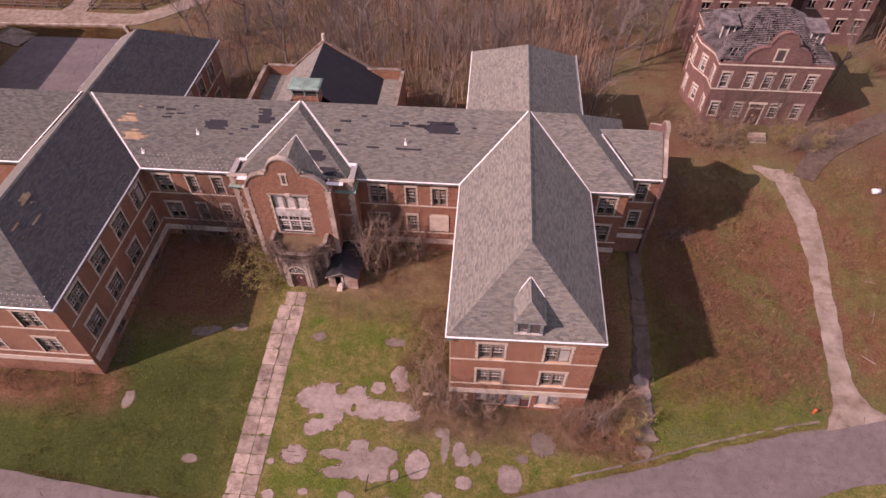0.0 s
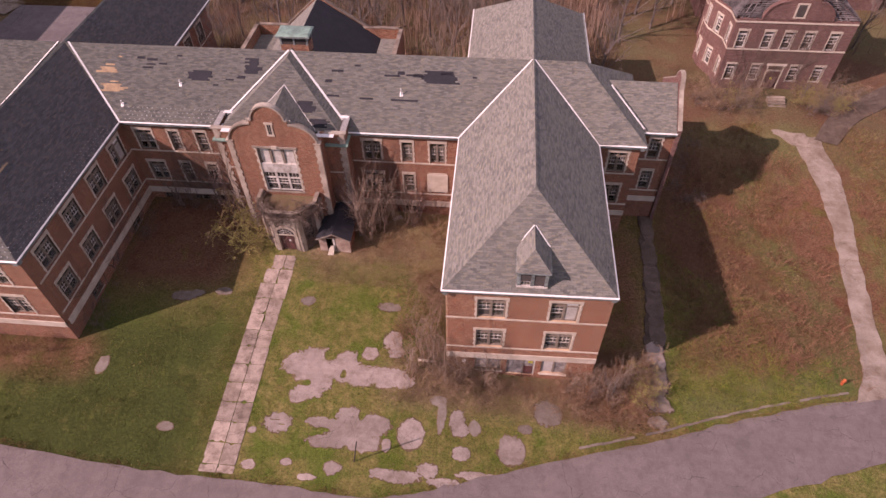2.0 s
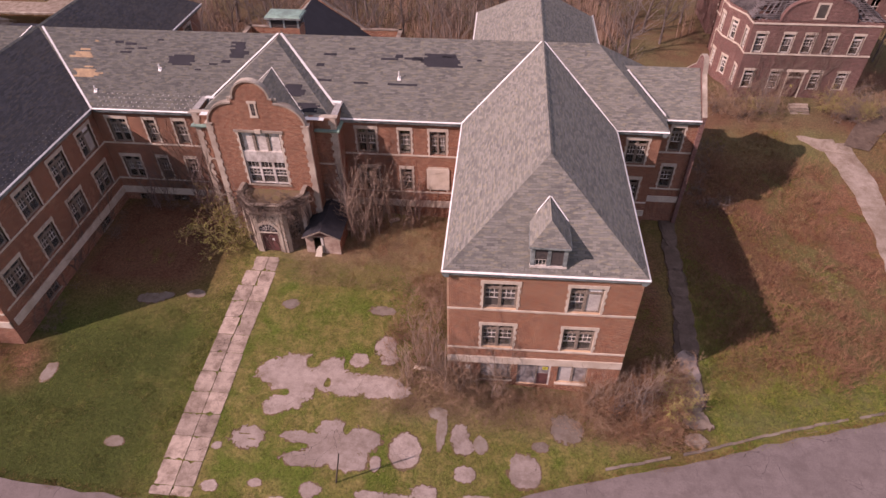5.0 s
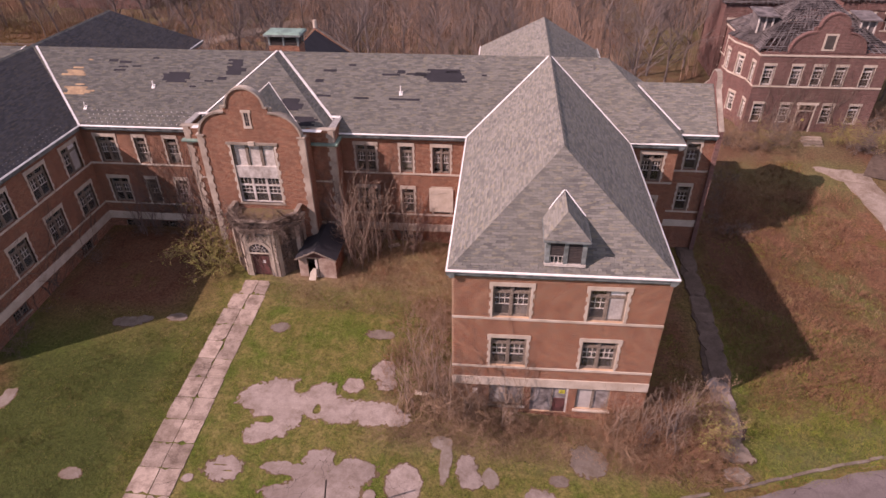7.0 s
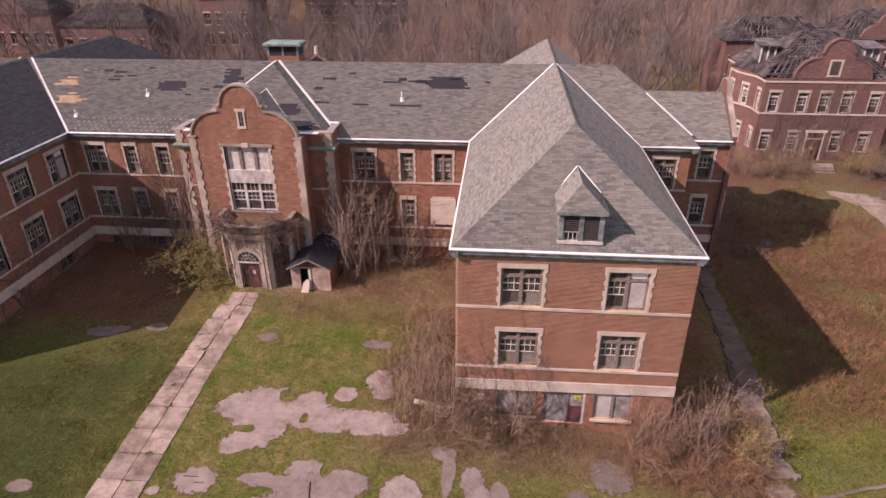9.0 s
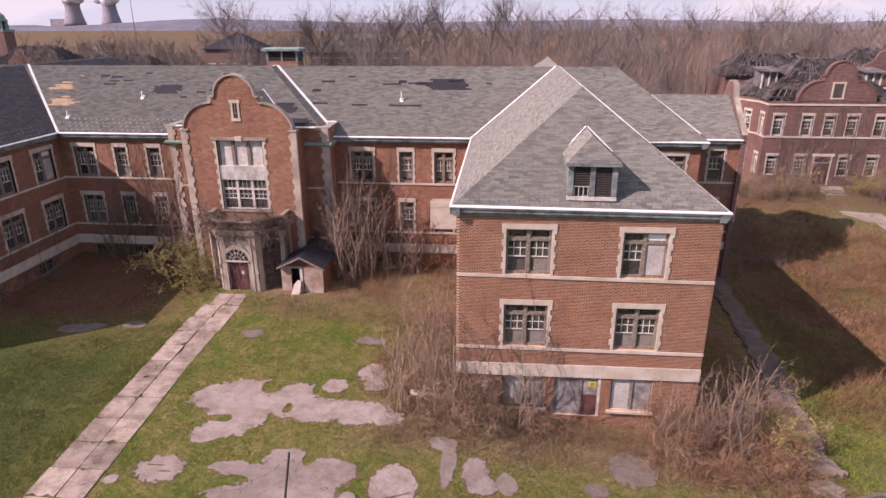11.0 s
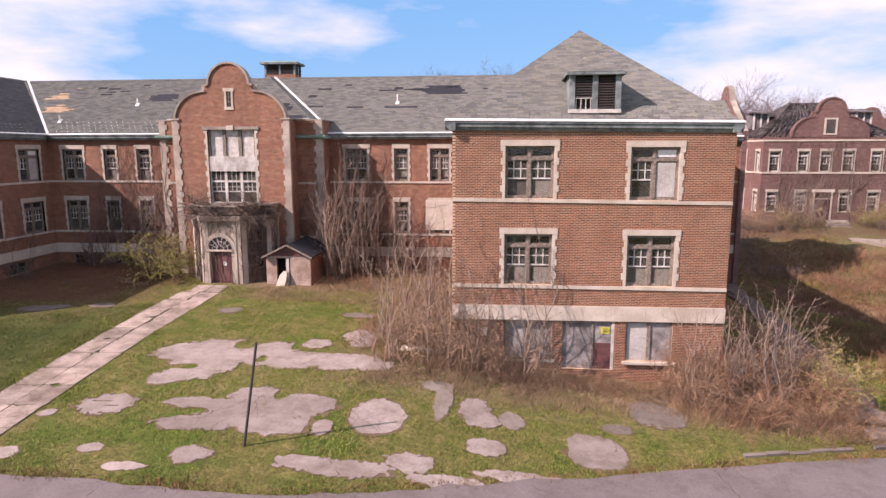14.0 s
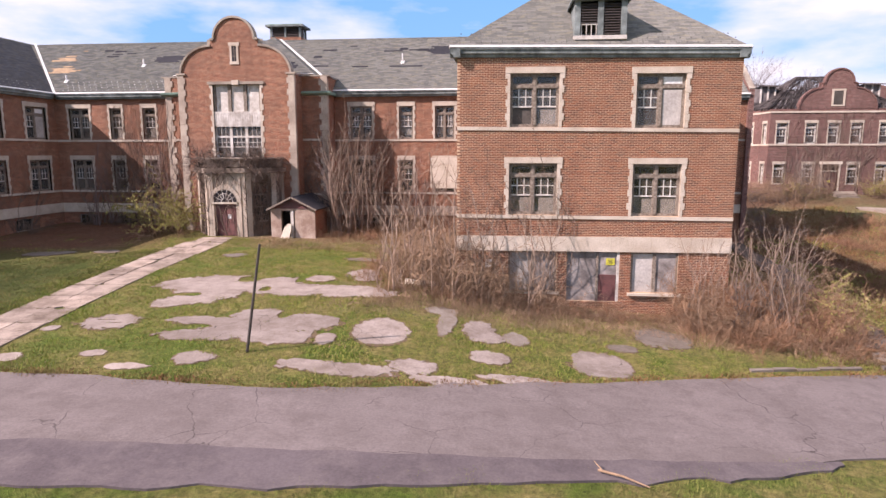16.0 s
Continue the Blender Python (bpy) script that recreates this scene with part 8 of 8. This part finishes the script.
grass("dry_grass", "rust-brown dead meadow grass", 17000, (18, 52, 2, 32), 0.3, 0.012, BLADE_RUST, 7, lambda x, y: open_lawn(x, y) and y > 0.32 * x - 5.5 and noise.noise((x * 0.22, y * 0.22, 7)) > -0.2)

meadow = lambda x, y: open_lawn(x, y) and y > 0.32 * x - 5.5
grass("dry_grass", "straw-coloured dead meadow grass", 9000, (18, 52, 2, 32), 0.28, 0.012, BLADE_STRAW, 11, lambda x, y: meadow(x, y) and noise.noise((x * 0.3, y * 0.3, 17)) > 0.05)
grass("meadow_grass", "low green grass among dead weeds", 9000, (18, 44, 2, 32), 0.18, 0.013, BLADE_GREEN, 12, lambda x, y: meadow(x, y) and noise.noise((x * 0.2, y * 0.2, 27)) > 0.02)

grass("meadow_grass", "low green grass along the side path", 6000, (17.6, 27, 0, 14), 0.17, 0.014, BLADE_GREEN, 15, lambda x, y: open_lawn(x, y) and y < 18.5 - 0.55 * x + 5 + 2.5 * noise.noise((x * 0.4, y * 0.4, 5)))

grass("dry_grass", "rust-brown weeds between lot and lane", 9000, (-75, -42, 51.3, 54.0), 0.3, 0.016, BLADE_RUST, 13, lambda x, y: x < -49 or y > 52)
grass("dry_grass", "rust-brown weeds beyond the lane", 9000, (-90, -44, 59.5, 72), 0.35, 0.02, BLADE_RUST, 14, lambda x, y: not -63 < x < -58 and y > 60 + (x + 50) * 0.9)

far_edge = lambda x: np.interp(x, [q[0] for q in ROAD_FAR], [q[1] for q in ROAD_FAR])
grass("road_litter", "brown leaf litter along the road's edge", 60000, (-36, 33, -11, 2), 0.12, 0.018, BLADE_RUST, 10, lambda x, y: abs(y - far_edge(x) - 0.12) < 0.28 + 0.3 * noise.noise((x * 0.8, y * 0.8, 2)))

# ---- loose things on the ground ----
thing("fallen_log", "pale barkless log lying in dead grass", "log", Geo().cyl(on_ground(-2.35, 0.2, 0.12), on_ground(-0.9, 0.15, 0.14), 0.14, 0.12, 9), BOARD, uv=False, smooth=True)
thing("fallen_stick", "thin pale broken branch on the verge", "stick", Geo().tube(on_ground(4.0, -12.95, 0.14), on_ground(4.5, -13.15, 0.16), 0.03, 0.026, 6).tube(on_ground(4.5, -13.15, 0.16), on_ground(5.0, -13.42, 0.13), 0.026, 0.014, 6).tube(on_ground(4.1, -13.0, 0.15), on_ground(3.95, -12.7, 0.2), 0.018, 0.01, 5), TWIG, uv=False)
slab = Geo().box(-0.45, -0.3, 0.0, 0.45, 0.3, 0.07)
thing("fallen_slab", "pale broken stone slab lying tilted by the wall", "slab", slab, STONE_WORN, at=Matrix.Translation(on_ground(-6.0, 15.1, 0.05)) @ Matrix.Rotation(0.5, 4, "Z") @ Matrix.Rotation(-0.2, 4, "X"))
hy = thing("fire_hydrant", "small orange fire hydrant by the verge", "hydrant", at=Matrix.Translation(on_ground(31.4, 2.5)))
part("barrel", Geo().cyl((0, 0, -0.1), (0, 0, 0.55), 0.11, 0.1, 12), ORANGE, hy)
part("bonnet", Geo().cyl((0, 0, 0.55), (0, 0, 0.66), 0.14, 0.12, 12).cyl((0, 0, 0.66), (0, 0, 0.78), 0.1, 0.03, 12), ORANGE, hy)
part("nozzle", Geo().cyl((-0.19, 0, 0.42), (0.19, 0, 0.42), 0.05, 0.05, 8), ORANGE, hy)


thing("white_tank", "small rounded white tank lying in dead grass", "tank", Geo().cyl(on_ground(44.2, 28.2, 0.28), on_ground(45.0, 28.3, 0.28), 0.3, 0.3, 14), PAINT_WHITE, uv=False, smooth=True)
rr = random.Random(31)
for k in range(9):
    x, y, a = rr.uniform(38.5, 46), rr.uniform(6, 22), rr.uniform(0, 6.3)
    L = rr.uniform(1.2, 3.2)
    g = Geo()
    limb(g, rr, on_ground(x, y, 0.15), (math.cos(a), math.sin(a), 0.05), L, 0.05, ((4, 1, 0.8, 0.4, 0.02), (2, 1, 0.8, 0.5, 0.012), (1, 0, 0, 0, 0.01)), 0.12, 0.0, 5)
    thing("fallen_branch", "dead bare branch lying in rust-brown grass", "branch", g, BARK_PALE, group="fallen branches", uv=False)

# ---- vines on the walls ----
def vines(name, label, o, u, a0, a1, z0, z1, n, seed, parent, thick=0.035):
    """Dead creeper stems that climb a wall."""
    r = random.Random(seed)
    g = Geo()
    nrm = (u[1], -u[0])

    def climb(a, z, d, length, rad, depth):
        p = None
        for i in range(int(length / 0.22)):
            q = (o[0] + u[0] * a + nrm[0] * 0.06, o[1] + u[1] * a + nrm[1] * 0.06, z)
            if p:
                g.tube(p, q, rad, rad * 0.95, 3)
            p = q
            d += r.gauss(0, 0.22)
            d = max(-1.1, min(1.1, d * 0.93))
            a, z, rad = a + 0.22 * math.sin(d), z + 0.22 * math.cos(d), rad * 0.97
            if depth and r.random() < 0.13:
                climb(a, z, d + r.choice((-0.8, 0.8)), length * 0.5, rad * 0.7, depth - 1)
            if z > z1 or a < a0 - 0.3 or a > a1 + 0.3:
                return

    for _ in range(n):
        climb(r.uniform(a0, a1), z0, r.gauss(0, 0.2), (z1 - z0) * r.uniform(0.5, 1.2), r.uniform(0.015, thick), 2)
    return part(name, g, VINE, parent, label, False)


vines("vine", "dead creeper on brick", (-29.69, 16.1), E, 3.0, 9.0, -0.3, 8.8, 34, 1, building)
vines("vine", "thick dark creeper trunks on the plinth", (-29.69, 16.1), E, 0.6, 10.0, -0.3, 4.2, 22, 8, building, 0.075)
vines("vine", "thick dark creeper trunks on the plinth", (-30.05, 0.36), N, 5.0, 15.2, -0.3, 3.2, 12, 9, building, 0.075)
vines("vine", "thick dark creeper trunks on the plinth", (-10.0, 16.1), E, 1.0, 6.5, -0.3, 3.0, 12, 12, building, 0.075)
vines("vine", "dead creeper on brick", (-10.0, 16.1), E, 0.2, 5.0, -0.3, 8.8, 26, 2, building)
vines("vine", "dead creeper on stone", (PX + 3.8, OY), E, 0.0, 1.7, -0.3, 9.0, 14, 3, building)
vines("vine", "dead creeper on stone", (PX - 5.5, OY), E, 0.0, 1.7, -0.3, 9.0, 14, 4, building)
vines("vine", "dead creeper on brick", (-30.05, 0.36), N, 1.0, 15.0, -0.3, 6.0, 18, 5, building)
vines("vine", "dead creeper on brick", FRONT, FRONT_WAY, 0.3, 4.6, -0.5, 6.8, 9, 6, building)
vines("vine", "dead creeper on brick", (27.0, 37.75), E, 1.0, 11.0, 1.0, 9.3, 34, 7, bpy.data.objects["ruined_house"])
for (a, b), (c, d) in list(zip(POLY, POLY[1:]))[1:4]:
    L = math.hypot(c - a, d - b)
    vines("vine", "tangled dead creeper on the porch", (a, b), ((c - a) / L, (d - b) / L), 0.0, L, 0.0, 5.2, 8 if abs(d - b) < 0.1 else 32, int(L * 100), porch)
r = random.Random(77)
g = Geo()
for k in range(230):
    t = r.random() * 3
    (a, b), (c, d) = list(zip(POLY, POLY[1:]))[1:4][int(t)]
    p = Vector((a + (c - a) * (t % 1), b + (d - b) * (t % 1), r.uniform(4.3, 5.1)))
    limb(g, r, p, Vector((r.gauss(0, 0.7), -0.25 + r.gauss(0, 0.5), r.gauss(0.1, 0.7))), r.uniform(0.7, 1.5), 0.022, ((4, 1, 0.9, 0.5, 0.012), (2, 1, 0.9, 0.5, 0.009), (1, 0, 0, 0, 0.008)), 0.3, -0.12)
part("vine_tangle", g, VINE, porch, "mass of dead vines hanging over the balcony", False)


# ---- the bricks of the wing's front, laid one by one ----
def brick_mesh(w, h, seed):
    r = random.Random(seed)
    e = [r.uniform(0.0, 0.004) for _ in range(4)]
    g = Geo()
    x, z, y = w / 2, h / 2, -0.006 - r.uniform(0, 0.004)
    b = 0.003
    p = [(-x, 0.01, -z), (x, 0.01, -z), (x, 0.01, z), (-x, 0.01, z), (-x + b, y, -z + b + e[0]), (x - b, y, -z + b + e[1]), (x - b, y, z - b - e[2]), (-x + b, y, z - b - e[3])]
    g.v = p
    g.f = [(4, 5, 6, 7), (0, 1, 5, 4), (1, 2, 6, 5), (2, 3, 7, 6), (3, 0, 4, 7)]
    return g


for body, o, u, length, holes, z0, z1 in BRICKS:
    kinds = [brick_mesh(0.196, 0.0495, s) for s in range(4)]
    shared = [k.mesh("brick", BRICK_PIECE) for k in kinds]
    rest, count, rb = Geo(), 0, random.Random(5)
    row = 0
    while z0 + row * 0.0685 < z1 - 0.066:
        zc = z0 + row * 0.0685 + 0.034
        a = 0.1075 * (row % 2)
        while a < length - 0.01:
            lo, hi = max(a, 0.0), min(a + 0.215, length)
            for q in holes:
                if q[2] - 0.03 < zc < q[3] + 0.03:
                    if q[0] - 0.01 < lo < q[1]:
                        lo = q[1]
                    if q[0] < hi < q[1] + 0.01:
                        hi = q[0]
            w = hi - lo
            if w > 0.05 and not any(q[0] < (lo + hi) / 2 < q[1] and q[2] - 0.03 < zc < q[3] + 0.03 for q in holes):
                m = on_wall(o, u, (lo + hi) / 2, zc)
                kk = rb.randrange(4)
                if w > 0.21 and 3.05 < zc < 5.0 and 4.6 < a < 6.9 and count < 300:
                    ob = part("brick", shared[kk], None, body)
                    ob.matrix_basis = m
                    count += 1
                else:
                    k = len(rest.v)
                    sx = (w - 0.019) / 0.196
                    for p in kinds[kk].v:
                        rest.v.append(tuple(m @ Vector((p[0] * sx, p[1], p[2]))))
                    rest.f += [tuple(k + i for i in f) for f in kinds[kk].f]
            a += 0.215
        row += 1
    tagged(part("brickwork", rest, BRICK_PIECE, body), kind="stuff")
